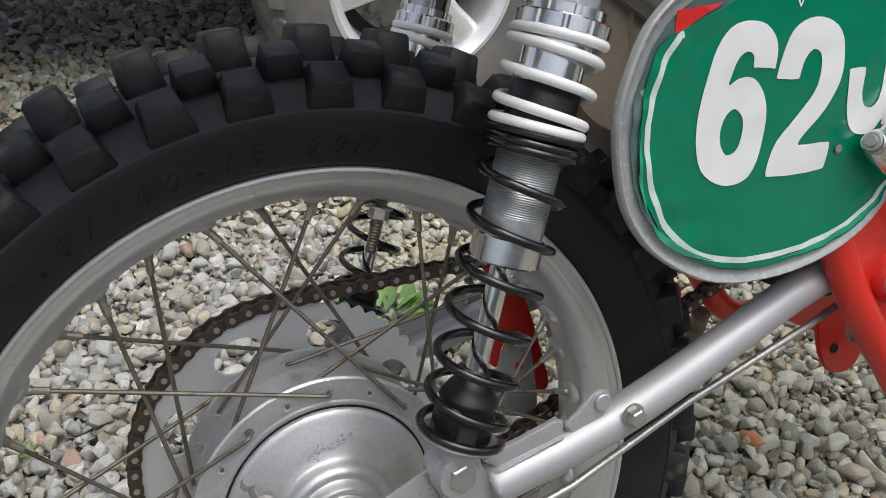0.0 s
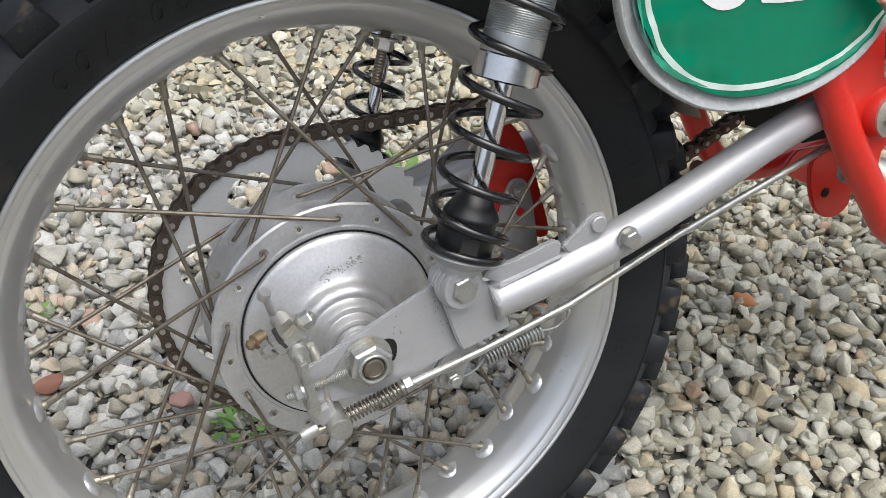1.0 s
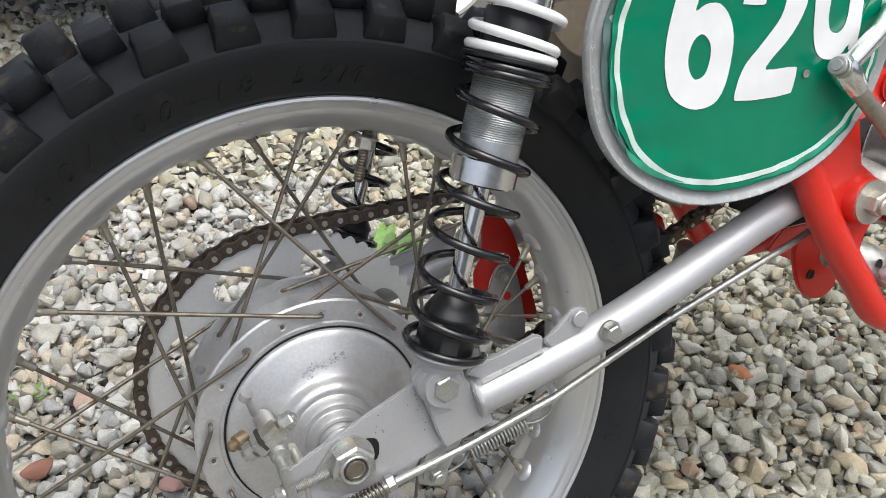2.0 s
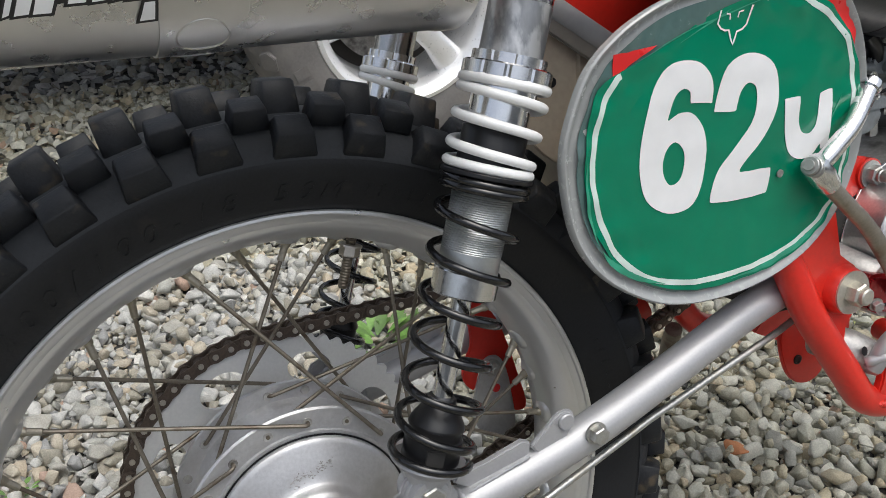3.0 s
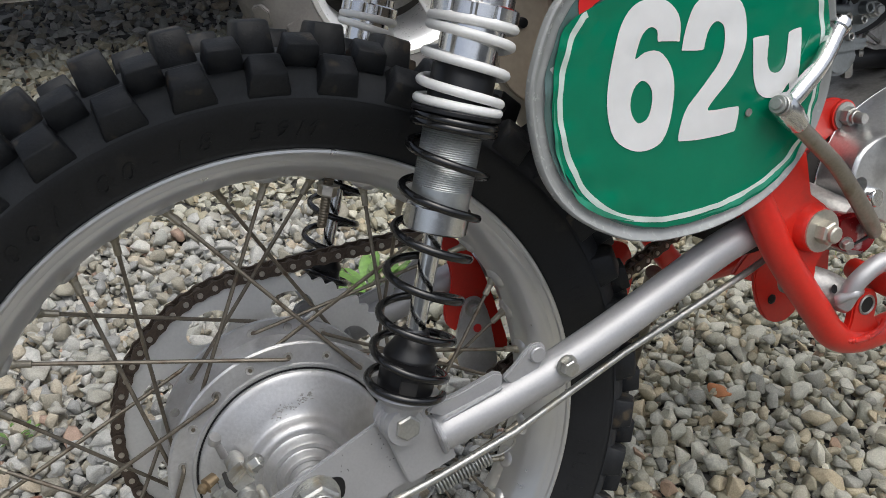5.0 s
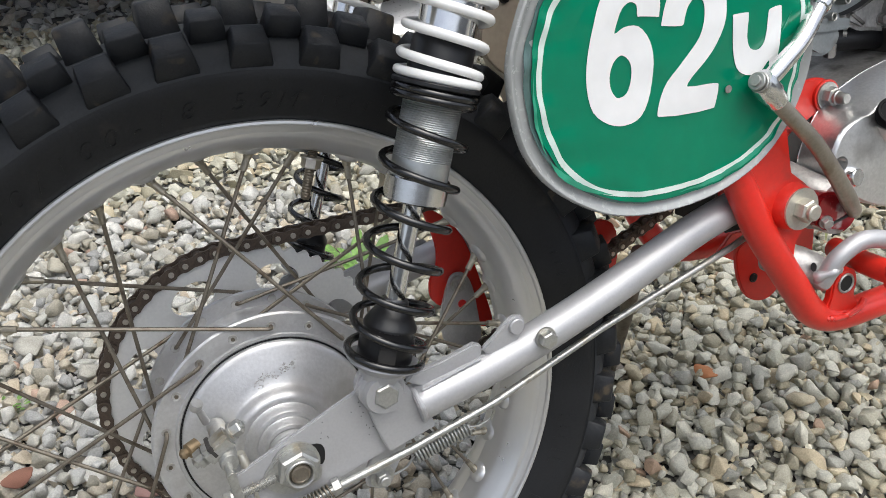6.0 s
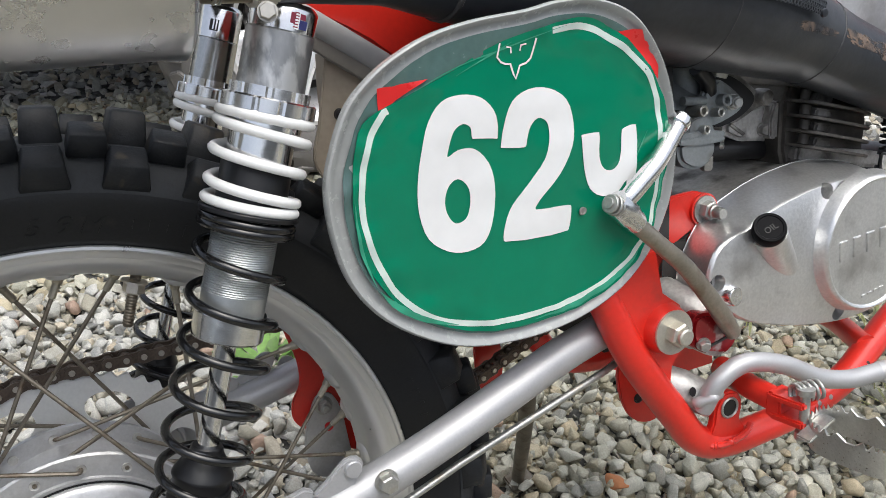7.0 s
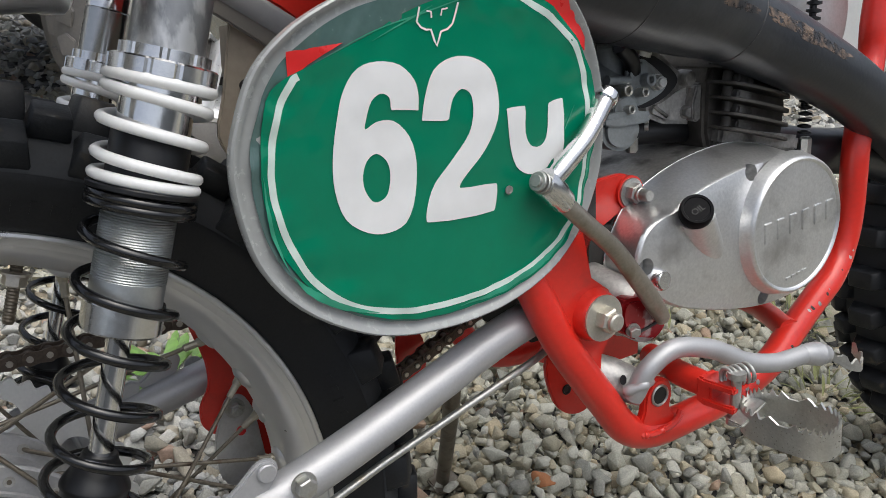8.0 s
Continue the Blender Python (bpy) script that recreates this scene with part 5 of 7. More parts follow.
def outline_band(loop, width):
    """Closed outline grown outwards in x and degrees, for a dark edge round a shape."""
    k_ = MUF_R * math.pi / 180
    out = []
    n_ = len(loop)
    area = sum(loop[i][0] * loop[(i + 1) % n_][1] - loop[(i + 1) % n_][0] * loop[i][1] for i in range(n_))
    for i in range(n_):
        a, b, c = (Vector((loop[(i + q) % n_][0], loop[(i + q) % n_][1] * k_)) for q in (-1, 0, 1))
        n0, n1 = Vector(((b - a).y, -(b - a).x)).normalized(), Vector(((c - b).y, -(c - b).x)).normalized()
        m_ = n0 + n1
        m_ = m_ / max(m_.length_squared / 2, 0.5) * (1 if area > 0 else -1)
        p_ = b + m_ * width
        out.append((p_.x, p_.y / k_))
    return out


muffler_patch("sticker", [[(-0.150, -33), (-0.150, 6.4), (-0.118, 6.8), (-0.1062, 6.6), (-0.0930, 5.2), (-0.0682, -1.4), (-0.0682, -25), (-0.085, -27), (-0.105, -31), (-0.127, -35)]], 0.0003, BLACK_V, "black-edged muffler sticker")
muffler_patch("sticker_red", [[(-0.150, -27), (-0.150, 3.2), (-0.119, 3.6), (-0.098, 2.8), (-0.0850, 0.8), (-0.0688, -3.0), (-0.0688, -22), (-0.085, -24), (-0.110, -26)]], 0.0005, RED_V, "red sticker field")
muffler_patch("sticker_edge", [outline_band(BLOCKS, 0.0011)], 0.0007, BLACK_V)
muffler_patch("sticker_yellow", [ARC], 0.0009, YELLOW_V, "yellow sticker band")
muffler_patch("sticker_yellow", [BLOCKS], 0.0011, YELLOW_V, "yellow block shapes")
muffler_patch("sticker_yellow", [[(-0.0771, -20.6), (-0.0690, -15.2), (-0.0688, -20.9), (-0.0788, -21.5)]], 0.0009, YELLOW_V)
# caption: one slanted pale bar for each letter, dark-edged
CAPTION = [((-0.1500, -36.5), (-0.1460, -25.0), (-0.1300, -24.2), (-0.1340, -35.8)), ((-0.1290, -35.6), (-0.1251, -23.7), (-0.1222, -22.9), (-0.1262, -34.4)), ((-0.1245, -35.2), (-0.1207, -23.6), (-0.1147, -23.3), (-0.1188, -34.6)), ((-0.1173, -34.9), (-0.1136, -22.9), (-0.1062, -23.0), (-0.1102, -34.7)), ((-0.1034, -31.0), (-0.1000, -20.2), (-0.0925, -20.2), (-0.0963, -30.7)), ((-0.0939, -30.9), (-0.0907, -20.5), (-0.0845, -20.3), (-0.0881, -30.3)), ((-0.0859, -30.6), (-0.0829, -21.5), (-0.0784, -21.1), (-0.0818, -29.8)), ((-0.0799, -30.6), (-0.0769, -21.2), (-0.0700, -21.1), (-0.0733, -30.2)), ((-0.0755, -42.5), (-0.0728, -32.6), (-0.0684, -32.4), (-0.0690, -42.0))]
for quad in CAPTION:
    muffler_patch("caption_edge", [outline_band(quad, 0.0014)], 0.0012, BLACK_V)
    muffler_patch("caption_bar", [quad], 0.0014, WHITE_V)

scratch_rng = random.Random(21)
for k in range(26):   # fine scratches in the polished sleeve
    x0_, a0_ = scratch_rng.uniform(-0.030, 0.072), scratch_rng.uniform(-30, 45)
    if k % 5 == 0:
        x0_ = scratch_rng.uniform(-0.066, -0.030)
    dx_, da_ = scratch_rng.gauss(0, 0.006), scratch_rng.gauss(0, 9)
    part("scratch", sweep([on_muffler(x0_ + dx_ * u, a0_ + da_ * u + 2 * u * u, 0.00003 + (0.0011 if x0_ < -0.028 else 0)) for u in (0, 0.25, 0.5, 0.75, 1)], 0.00008, 5), BRUSHED if k % 3 else DARK_AL, muffler)

stinger = part("stinger_pipe", tube([(0.092, -0.124, 0.3945), (0.122, -0.124, 0.3940), (0.150, -0.124, 0.3935)], 0.0160, 32), mat("heat_browned_steel", (0.30, 0.255, 0.20), 0.30, 0.9, 0.3, 30, 0.05, 240, stretch=(3, 1, 1)), bike, "bare steel tail pipe joint")
part("pipe_collar", lathe([(0.016, 0.0), (0.0215, 0.0), (0.0215, 0.003), (0.0172, 0.006), (0.0165, 0.006)], (0.0975, -0.124, 0.3944), (1, 0, 0), 32), ZINC, stinger)
for x_ in (0.1120, 0.1150):
    part("pipe_bead", lathe([(0.0158, 0), (0.0168, 0.0005), (0.0168, 0.0013), (0.0158, 0.0018)], (x_, -0.124, 0.3941), (1, 0, 0), 32), ZINC, stinger)
STAINLESS = mat("dull_stainless_band", (0.46, 0.44, 0.40), 0.38, 0.9, 0.15, 40, 0.04, 300)
clamp = part("hose_clamp", lathe([(0.0166, 0.0), (0.0182, 0.0), (0.0186, 0.001), (0.0186, 0.0125), (0.0182, 0.0135), (0.0166, 0.0135)], (0.1325, -0.124, 0.3938), (1, 0, 0), 40), STAINLESS, bike, "stainless hose clamp")
for k in range(18):
    a = radians(-58 + 9 * k)
    q = Vector((0.1390, -0.124 - 0.0187 * math.cos(a), 0.3938 + 0.0187 * math.sin(a)))
    part("clamp_slot", block(0.0080, 0.0006, 0.0011, Matrix.Translation(q) @ Matrix.Rotation(-a, 4, "X"), 0), BLACK_PL, clamp)
part("clamp_housing", block(0.0120, 0.0060, 0.0080, pose(0.1400, -0.1385, 0.3795, 35, 0, 0), 0.002), STAINLESS, clamp)
hex_bolt("clamp_screw", (0.1368, -0.1440, 0.3722), (-0.25, -0.95, 0.15), 0.0085, 0.0040, STAINLESS, clamp, 0.0056)

WELD_DULL = mat("worn_weld", (0.050, 0.050, 0.052), 0.45, 0.2, 0.3, 60, 0.1, 300)
CH_PTS = [(0.1462, -0.124, 0.3938), (0.215, -0.112, 0.3920), (0.26, -0.102, 0.390), (0.33, -0.087, 0.388), (0.41, -0.080, 0.381), (0.48, -0.078, 0.369), (0.53, -0.079, 0.356), (0.57, -0.080, 0.3425), (0.60, -0.082, 0.332), (0.64, -0.085, 0.315), (0.70, -0.087, 0.2915), (0.78, -0.085, 0.258), (0.90, -0.070, 0.200), (1.0, -0.04, 0.15)]
CH_RAD = [0.0168, 0.0190, 0.0275, 0.0420, 0.0530, 0.0535, 0.0500, 0.0440, 0.0385, 0.0345, 0.0320, 0.0300, 0.0290, 0.0290]
chamber = part("expansion_chamber", tube(CH_PTS, CH_RAD, 40, 10), PIPE_BLACK, bike, "black painted expansion chamber with worn rusty patches")
ch_path = catmull(CH_PTS, 10)
ch_rad = resample(CH_RAD, len(ch_path))


def on_chamber(f, deg, lift):
    """Point on the chamber: f along its length 0..1, deg upwards from the outer side."""
    k = f * (len(ch_path) - 1)
    i = min(int(k), len(ch_path) - 2)
    c = ch_path[i].lerp(ch_path[i + 1], k - i)
    t = (ch_path[i + 1] - ch_path[i]).normalized()
    r = ch_rad[i] + (ch_rad[i + 1] - ch_rad[i]) * (k - i) + lift
    side = Vector((0, -1, 0))
    side = (side - t * side.dot(t)).normalized()
    up = t.cross(side)
    if up.z < 0:
        up = -up
    return c + r * (math.cos(radians(deg)) * side + math.sin(radians(deg)) * up)


for f in (0.154, 0.400, 0.643):
    pts = [on_chamber(f, d, -0.0001) for d in range(-170, 190, 9)]
    part("weld_seam", sweep(pts, [(0.0022 if f < 0.2 else 0.0007) * (1 + 0.45 * noise.noise(Vector((k * 1.7, f * 40, 0)))) for k in range(len(pts))], 8, caps=False), WELD_DULL, chamber)
# flaked patches where the paint has gone, ragged by noise
def rust_patch(fa, fb, da, db, half, seed):
    b = bmesh.new()
    nf_, nd_ = 90, 34
    grid = []
    for i in range(nf_ + 1):
        u = i / nf_
        grid.append([b.verts.new(on_chamber(fa + (fb - fa) * u, da + (db - da) * u + half * 1.6 * (2 * j / nd_ - 1), 0.00030)) for j in range(nd_ + 1)])
    for i in range(nf_):
        for j in range(nd_):
            u, v = (i + 0.5) / nf_, 1.6 * (2 * (j + 0.5) / nd_ - 1)
            m = 1 - v * v - (2 * u - 1) ** 4
            w = noise.noise(Vector((u * 6 + seed, v * 1.6, 0))) + 0.7 * noise.noise(Vector((u * 22 + seed, v * 5, 4)))
            if m + 0.8 * w > 0.22:
                b.faces.new((grid[i][j], grid[i + 1][j], grid[i + 1][j + 1], grid[i][j + 1]))
    bmesh.ops.delete(b, geom=[v for v in b.verts if not v.link_faces], context="VERTS")
    bmesh.ops.recalc_face_normals(b, faces=b.faces)
    part("worn_paint", b, PIPE_RUST, chamber, "rust showing where black paint has worn off")


rust_patch(0.500, 0.628, -6, 2, 5.5, 1.0)
rust_patch(0.645, 0.805, 11, 17, 12.0, 5.0)
rust_patch(0.860, 0.900, 5, 5, 6.0, 9.0)
# perforated heat shield
bm = bmesh.new()
nx, na = 60, 20
f0, f1, d0, d1 = 0.160, 0.560, -8.0, 104.0


def shield_point(u, v):
    f = f0 + (f1 - f0) * u
    low = d0 + 17 * u ** 1.5
    return on_chamber(f, low + (d1 - low) * v, 0.0065)


for i in range(nx):
    for j in range(na):
        stag = 0.5 if j % 2 else 0.0
        if i == nx - 1 and stag:
            continue
        cu, cv = (i + 0.5 + stag) / nx, (j + 0.5) / na
        outer, inner = [], []
        for k in range(8):
            a = 2 * math.pi * (k + 0.5) / 8
            sq = 1 / max(abs(math.cos(a)), abs(math.sin(a)))
            outer.append(bm.verts.new(shield_point(min(max(cu + 0.5 / nx * math.cos(a) * sq, 0), 1), cv + 0.5 / na * math.sin(a) * sq)))
            inner.append(bm.verts.new(shield_point(min(max(cu + 0.34 / nx * math.cos(a), 0), 1), cv + 0.34 / na * math.sin(a))))
        for k in range(8):
            bm.faces.new((outer[k], outer[(k + 1) % 8], inner[(k + 1) % 8], inner[k]))
shield = part("heat_shield", bm, SHIELD_M, chamber, "black perforated metal heat shield", 0)
sol = shield.modifiers.new("thickness", "SOLIDIFY")
sol.thickness = 0.001
for u in (0.02, 0.36, 0.64, 0.97):
    p = shield_point(u, 0.02)
    part("shield_bolt", lathe([(0, 0), (0.0036, 0), (0.0030, 0.002), (0, 0.0026)], p, (0, -1, -0.1), 14), PIPE_BLACK, chamber)

# mudguard and subframe behind the shock
part("mudguard", tube([(0.300, 0.0, 0.120), (0.262, 0.0, 0.200), (0.236, 0.0, 0.260), (0.226, 0.0, 0.300), (0.2265, 0.0, 0.335), (0.2270, 0.0, 0.342)], 0.060, 40, 6, flat=0.045), GUARD, bike, "dusty beige inner mudguard")
part("mudguard_skirt", slab([(0.1500, 0.3720), (0.1830, 0.3498), (0.1976, 0.3401), (0.2200, 0.3250), (0.2600, 0.3000), (0.3000, 0.2760), (0.3000, 0.3000), (0.2408, 0.3266), (0.2025, 0.3512), (0.1600, 0.3800)], -0.064, -0.060, 0.001), mat("grey_mudguard_plastic", (0.20, 0.18, 0.155), 0.5, 0, 0.1, 14, 0.08, 200), bike, "grey-brown plastic mudguard side")
part("mudguard_flap", slab(round_outline([(0.1985, 0.3480), (0.1945, 0.3360), (0.1920, 0.3240), (0.1870, 0.2984), (0.1815, 0.2760), (0.1900, 0.2590), (0.2100, 0.2450), (0.2800, 0.2300), (0.3000, 0.2500), (0.3000, 0.3100), (0.2300, 0.3400)], 3), -0.0560, -0.0520, 0.001), GUARD, bike, "dusty beige inner mudguard side")
part("flap_bolt", lathe([(0, 0), (0.0042, 0), (0.0036, 0.003), (0, 0.004)], (0.2023, -0.0560, 0.3051), (0, -1, 0), 14), BLACK_PL, bike)
part("mudguard_lip", tube([(0.150, -0.064, 0.3900), (0.2035, -0.064, 0.3560), (0.2440, -0.064, 0.3300), (0.300, -0.064, 0.2950)], 0.0075, 14, flat=0.4), mat("pale_grey_plastic", (0.36, 0.355, 0.35), 0.45, 0, 0.08, 20, 0.05, 200), bike, "pale grey mudguard edge")
part("subframe_plate", slab([(0.1700, 0.4000), (0.1820, 0.3790), (0.1960, 0.3705), (0.2150, 0.3610), (0.2340, 0.3500), (0.2470, 0.3400), (0.2600, 0.3270), (0.3100, 0.3200), (0.3400, 0.36), (0.34, 0.42), (0.22, 0.43)], -0.046, -0.034, 0.002), RED, bike, "red subframe gusset under the seat")
part("seat_base", block(0.50, 0.16, 0.05, pose(0.30, 0.02, 0.485), 0.012), BLACK_PL, bike, "black seat base")

# ---- brake linkage ----
lever = part("brake_lever", tube([(-0.0400, -0.0965, 0.0270), (-0.0385, -0.0975, 0.0200), (-0.0360, -0.0985, 0.0050), (-0.0345, -0.1000, -0.0110), (-0.0330, -0.1020, -0.0250)], [0.0046, 0.0060, 0.0062, 0.0060, 0.0056], 16, flat=0.55), ZINC_Y, bike, "olive zinc brake cam lever")
part("cam_clamp", block(0.0250, 0.0160, 0.0130, pose(-0.0530, -0.0880, 0.0320, 0, -32, 0), 0.003), ZINC, lever)
part("clamp_ear", block(0.0120, 0.0140, 0.0105, pose(-0.0650, -0.0860, 0.0250, 0, -32, 0), 0.003), ZINC, lever)
part("clamp_gap", block(0.0032, 0.0166, 0.0092, pose(-0.0575, -0.0880, 0.0322, 0, -32, 0), 0.0004), GRIME_SHADE, lever)
part("cam_shaft", lathe([(0, -0.045), (0.0070, -0.045), (0.0070, 0.0085), (0.0060, 0.0100), (0, 0.0100)], (-0.0480, -0.0900, 0.0230), (0, -1, 0), 24), ZINC, lever)
hex_bolt("cam_bolt", (-0.0425, -0.0885, 0.0400), (0.80, -0.25, 0.50), 0.0098, 0.0070, ZINC, lever, 0.0066, 0.0026)
part("wear_pointer", tube([(-0.0560, -0.0660, 0.0400), (-0.0590, -0.0690, 0.0510), (-0.0605, -0.0700, 0.0560)], [0.0030, 0.0026, 0.0026], 10), HUB_AL, lever)
part("pointer_tip", lathe([(0, -0.003), (0.0042, -0.003), (0.0046, 0.0), (0.0042, 0.003), (0, 0.003)], (-0.0607, -0.0702, 0.0568), (0.3, -0.4, 0.85), 14), HUB_AL, lever)
part("grease_nipple", lathe([(0, -0.008), (0.0055, -0.008), (0.0055, 0.0), (0.0034, 0.001), (0.0040, 0.004), (0.0022, 0.006), (0, 0.006)], (-0.0720, -0.0740, 0.0260), (-0.85, -0.45, -0.10), 14), mat("brass", (0.24, 0.18, 0.11), 0.5, 0.7, 0.15, 60, 0.05, 300), lever, "brass grease nipple")
adj = part("chain_adjuster", slab(round_outline([(-0.0523, 0.0225), (-0.0478, 0.0240), (-0.0455, 0.0100), (-0.0414, -0.0150), (-0.0440, -0.0185), (-0.0493, -0.0175), (-0.0500, 0.0000)], 3), -0.1135, -0.0985, 0.001), ZINC, near_arm, "zinc chain adjuster end plate")
part("adjuster_bolt", lathe([(0, 0)] + [(0.0034 if k % 2 else 0.0029, 0.0006 * k) for k in range(72)] + [(0, 0.0432)], (-0.0625, -0.1085, -0.0005), (0.985, 0, 0.174), 14), ZINC, adj)
hex_bolt("adjuster_nut", (-0.0505, -0.1085, 0.0018), (-1, 0, -0.17), 0.0095, 0.0050, ZINC, adj, 0.0060)
part("axle_block", slab(round_outline([(-0.0296, 0.0059), (-0.0144, 0.0230), (-0.0005, 0.0234), (0.0121, 0.0046), (0.0093, -0.0057), (-0.0114, -0.0107), (-0.0264, -0.0016)], 3), -0.1085, -0.1040, 0.001), ZINC, adj)
part("axle_slot", slab(round_outline([(0.0060, 0.0215), (0.0140, 0.0205), (0.0165, 0.0155), (0.0140, 0.0045), (0.0080, 0.0060)], 3), -0.1050, -0.1044, 0), BLACK_PL, near_arm)
trunnion = part("rod_trunnion", lathe([(0, -0.014), (0.0078, -0.014), (0.0082, -0.012), (0.0082, 0.012), (0.0075, 0.0135), (0, 0.0135)], (-0.0315, -0.1080, -0.0275), (0, -1, 0), 24), ZINC, bike, "zinc brake rod trunnion")
part("trunnion_yoke", block(0.016, 0.020, 0.016, pose(-0.0395, -0.103, -0.0195, 0, -20, 0), 0.003), HUB_AL, trunnion)
part("rod_wing_nut", lathe([(0, -0.006), (0.0052, -0.006), (0.0056, -0.003), (0.0050, 0.006), (0, 0.006)], (-0.0500, -0.1080, -0.0310), (0.85, 0, 0.3), 14), ZINC, trunnion)
brake_rod = part("brake_rod", sweep([(-0.050, -0.1090, -0.0325), (0.0190, -0.1110, -0.0145), (0.0797, -0.1110, -0.0020), (0.1488, -0.1100, 0.0150), (0.2608, -0.0900, 0.0300 + 0.0100), (0.3997, -0.0820, 0.0775), (0.4600, -0.0760, 0.0960)], 0.0030, 12), ZINC, bike, "thin zinc brake rod")
rod_ax = (Vector((0.0156, -0.111, -0.0152)) - Vector((-0.0258, -0.1105, -0.0258))).normalized()
part("rod_spring", coil([0.0, 0.0425], 15, 0.0050, 0.0008, Vector((-0.0255, -0.1105, -0.0258)), rod_ax, 0, 16), SPOKE_M, brake_rod, "brake rod coil spring")
hex_bolt("rod_nut", (0.0175, -0.1110, -0.0135), tuple(rod_ax), 0.0100, 0.006, ZINC, brake_rod)
ret_ax = (Vector((0.1305, -0.095, -0.0085)) - Vector((0.0856, -0.095, -0.0188))).normalized()
part("return_spring", coil([0.0, 0.048], 17, 0.0066, 0.0010, Vector((0.0850, -0.0960, -0.0185)), ret_ax, 0, 14), ZINC, brake_rod, "zinc return spring")
part("spring_hook", tube([(0.1310, -0.096, -0.0080), (0.1400, -0.098, -0.0085), (0.1500, -0.100, -0.0040), (0.1520, -0.103, 0.0040), (0.1470, -0.108, 0.0120)], 0.0010, 8), ZINC, brake_rod)
part("spring_hook", tube([(0.0860, -0.096, -0.0190), (0.0780, -0.097, -0.0260), (0.0660, -0.099, -0.0270), (0.0600, -0.100, -0.0210)], 0.0010, 8), ZINC, brake_rod)
hex_bolt("anchor_bolt", (0.0570, -0.1010, -0.0235), (0, -1, 0), 0.0100, 0.006, ZINC, bike, 0.0095, 0.0042)
part("torque_arm", slab(round_outline([(0.046, -0.030), (0.060, -0.034), (0.072, -0.020), (0.080, 0.000), (0.066, 0.006), (0.050, -0.010)], 3), -0.099, -0.095, 0.001), SILVER_PAINT, bike)

# ---- engine ----
COV = round_outline([(0.4930, 0.1330), (0.4970, 0.1520), (0.5040, 0.1660), (0.5190, 0.1850), (0.5320, 0.1930), (0.5690, 0.2083), (0.6220, 0.2187), (0.6570, 0.2182), (0.7095, 0.2047), (0.7450, 0.1720), (0.7450, 0.1170), (0.7120, 0.0820), (0.6650, 0.0725), (0.6030, 0.0780), (0.5630, 0.0870), (0.5310, 0.0975), (0.5080, 0.1120)], 5)
COV_FACE = round_outline([(0.4890, 0.1421), (0.4908, 0.1558), (0.4977, 0.1683), (0.5121, 0.1769), (0.5299, 0.1810), (0.5400, 0.1875), (0.5602, 0.1946), (0.5917, 0.2025), (0.6179, 0.2069), (0.6451, 0.2084), (0.6804, 0.2085), (0.7150, 0.1950), (0.7400, 0.1680), (0.7400, 0.1180), (0.7100, 0.0830), (0.6605, 0.0740), (0.6032, 0.0795), (0.5629, 0.0888), (0.5310, 0.0995), (0.5080, 0.1150)], 5)
COV_C = (0.615, 0.146)


def reach(outline, a):
    """Distance from the cover's middle to its outline in one direction."""
    dx, dz = math.cos(a), math.sin(a)
    best = 0.0
    for k in range(len(outline)):
        (x0, z0), (x1, z1) = outline[k], outline[(k + 1) % len(outline)]
        ux, uz, ex, ez = x0 - COV_C[0], z0 - COV_C[1], x1 - x0, z1 - z0
        det = ex * dz - ez * dx
        if abs(det) < 1e-12:
            continue
        r_, w_ = (ex * uz - ez * ux) / det, (dx * uz - dz * ux) / det
        if 0 <= w_ <= 1 and r_ > best:
            best = r_
    return best


cov_a = [2 * math.pi * k / 120 for k in range(120)]
r_root, r_face = [reach(COV, a) for a in cov_a], [reach(COV_FACE, a) for a in cov_a]
cov_rings = []
for y_, f_, k_ in ((-0.060, 0.0, 1.0), (-0.0640, 0.02, 1.0), (-0.0980, 0.92, 1.0), (-0.1010, 1.0, 0.997), (-0.1030, 1.0, 0.988), (-0.1042, 1.0, 0.974), (-0.1062, 1.0, 0.80), (-0.1076, 1.0, 0.45), (-0.1080, 1.0, 0.05)):
    cov_rings.append([Vector((COV_C[0] + (r0 + (r1 - r0) * f_) * k_ * math.cos(a), y_, COV_C[1] + (r0 + (r1 - r0) * f_) * k_ * math.sin(a))) for a, r0, r1 in zip(cov_a, r_root, r_face)])
bm = bmesh.new()
grid_faces(bm, cov_rings, caps=True)
bmesh.ops.recalc_face_normals(bm, faces=bm.faces)
engine = part("engine_cover", bm, CAST_AL, bike, "grey cast aluminium engine side cover", 26)
part("crankcase", slab([(x - 0.003 * (x - 0.6), z - 0.004) for x, z in COV], -0.0595, 0.10, 0.004), DARK_AL, engine)
part("cover_gasket_line", slab([(0.6 + (x - 0.6) * 1.006, 0.15 + (z - 0.15) * 1.006) for x, z in COV], -0.0625, -0.0600, 0.0006), POLISHED, engine)
disc_c = Vector((0.6690, -0.110, 0.1480))
part("clutch_disc", lathe([(0.0655, -0.004), (0.0640, 0.0006), (0.0622, 0.0060), (0.0610, 0.0088), (0.0594, 0.0097), (0.0578, 0.0092), (0.0568, 0.0078), (0, 0.0078)], disc_c, (0.02, -1, 0.03), 72), CAST_AL, engine, "round raised cover disc with cast lettering")
for k in range(6):   # cast maker's mark as plain raised bars
    f = k / 5
    part("cast_bar", block(0.0100, 0.0026, 0.0180, pose(0.6295 + 0.0842 * f, -0.1178, 0.1474 + 0.0084 * f, 0, -5, 0), 0.0005), CAST_AL, engine)
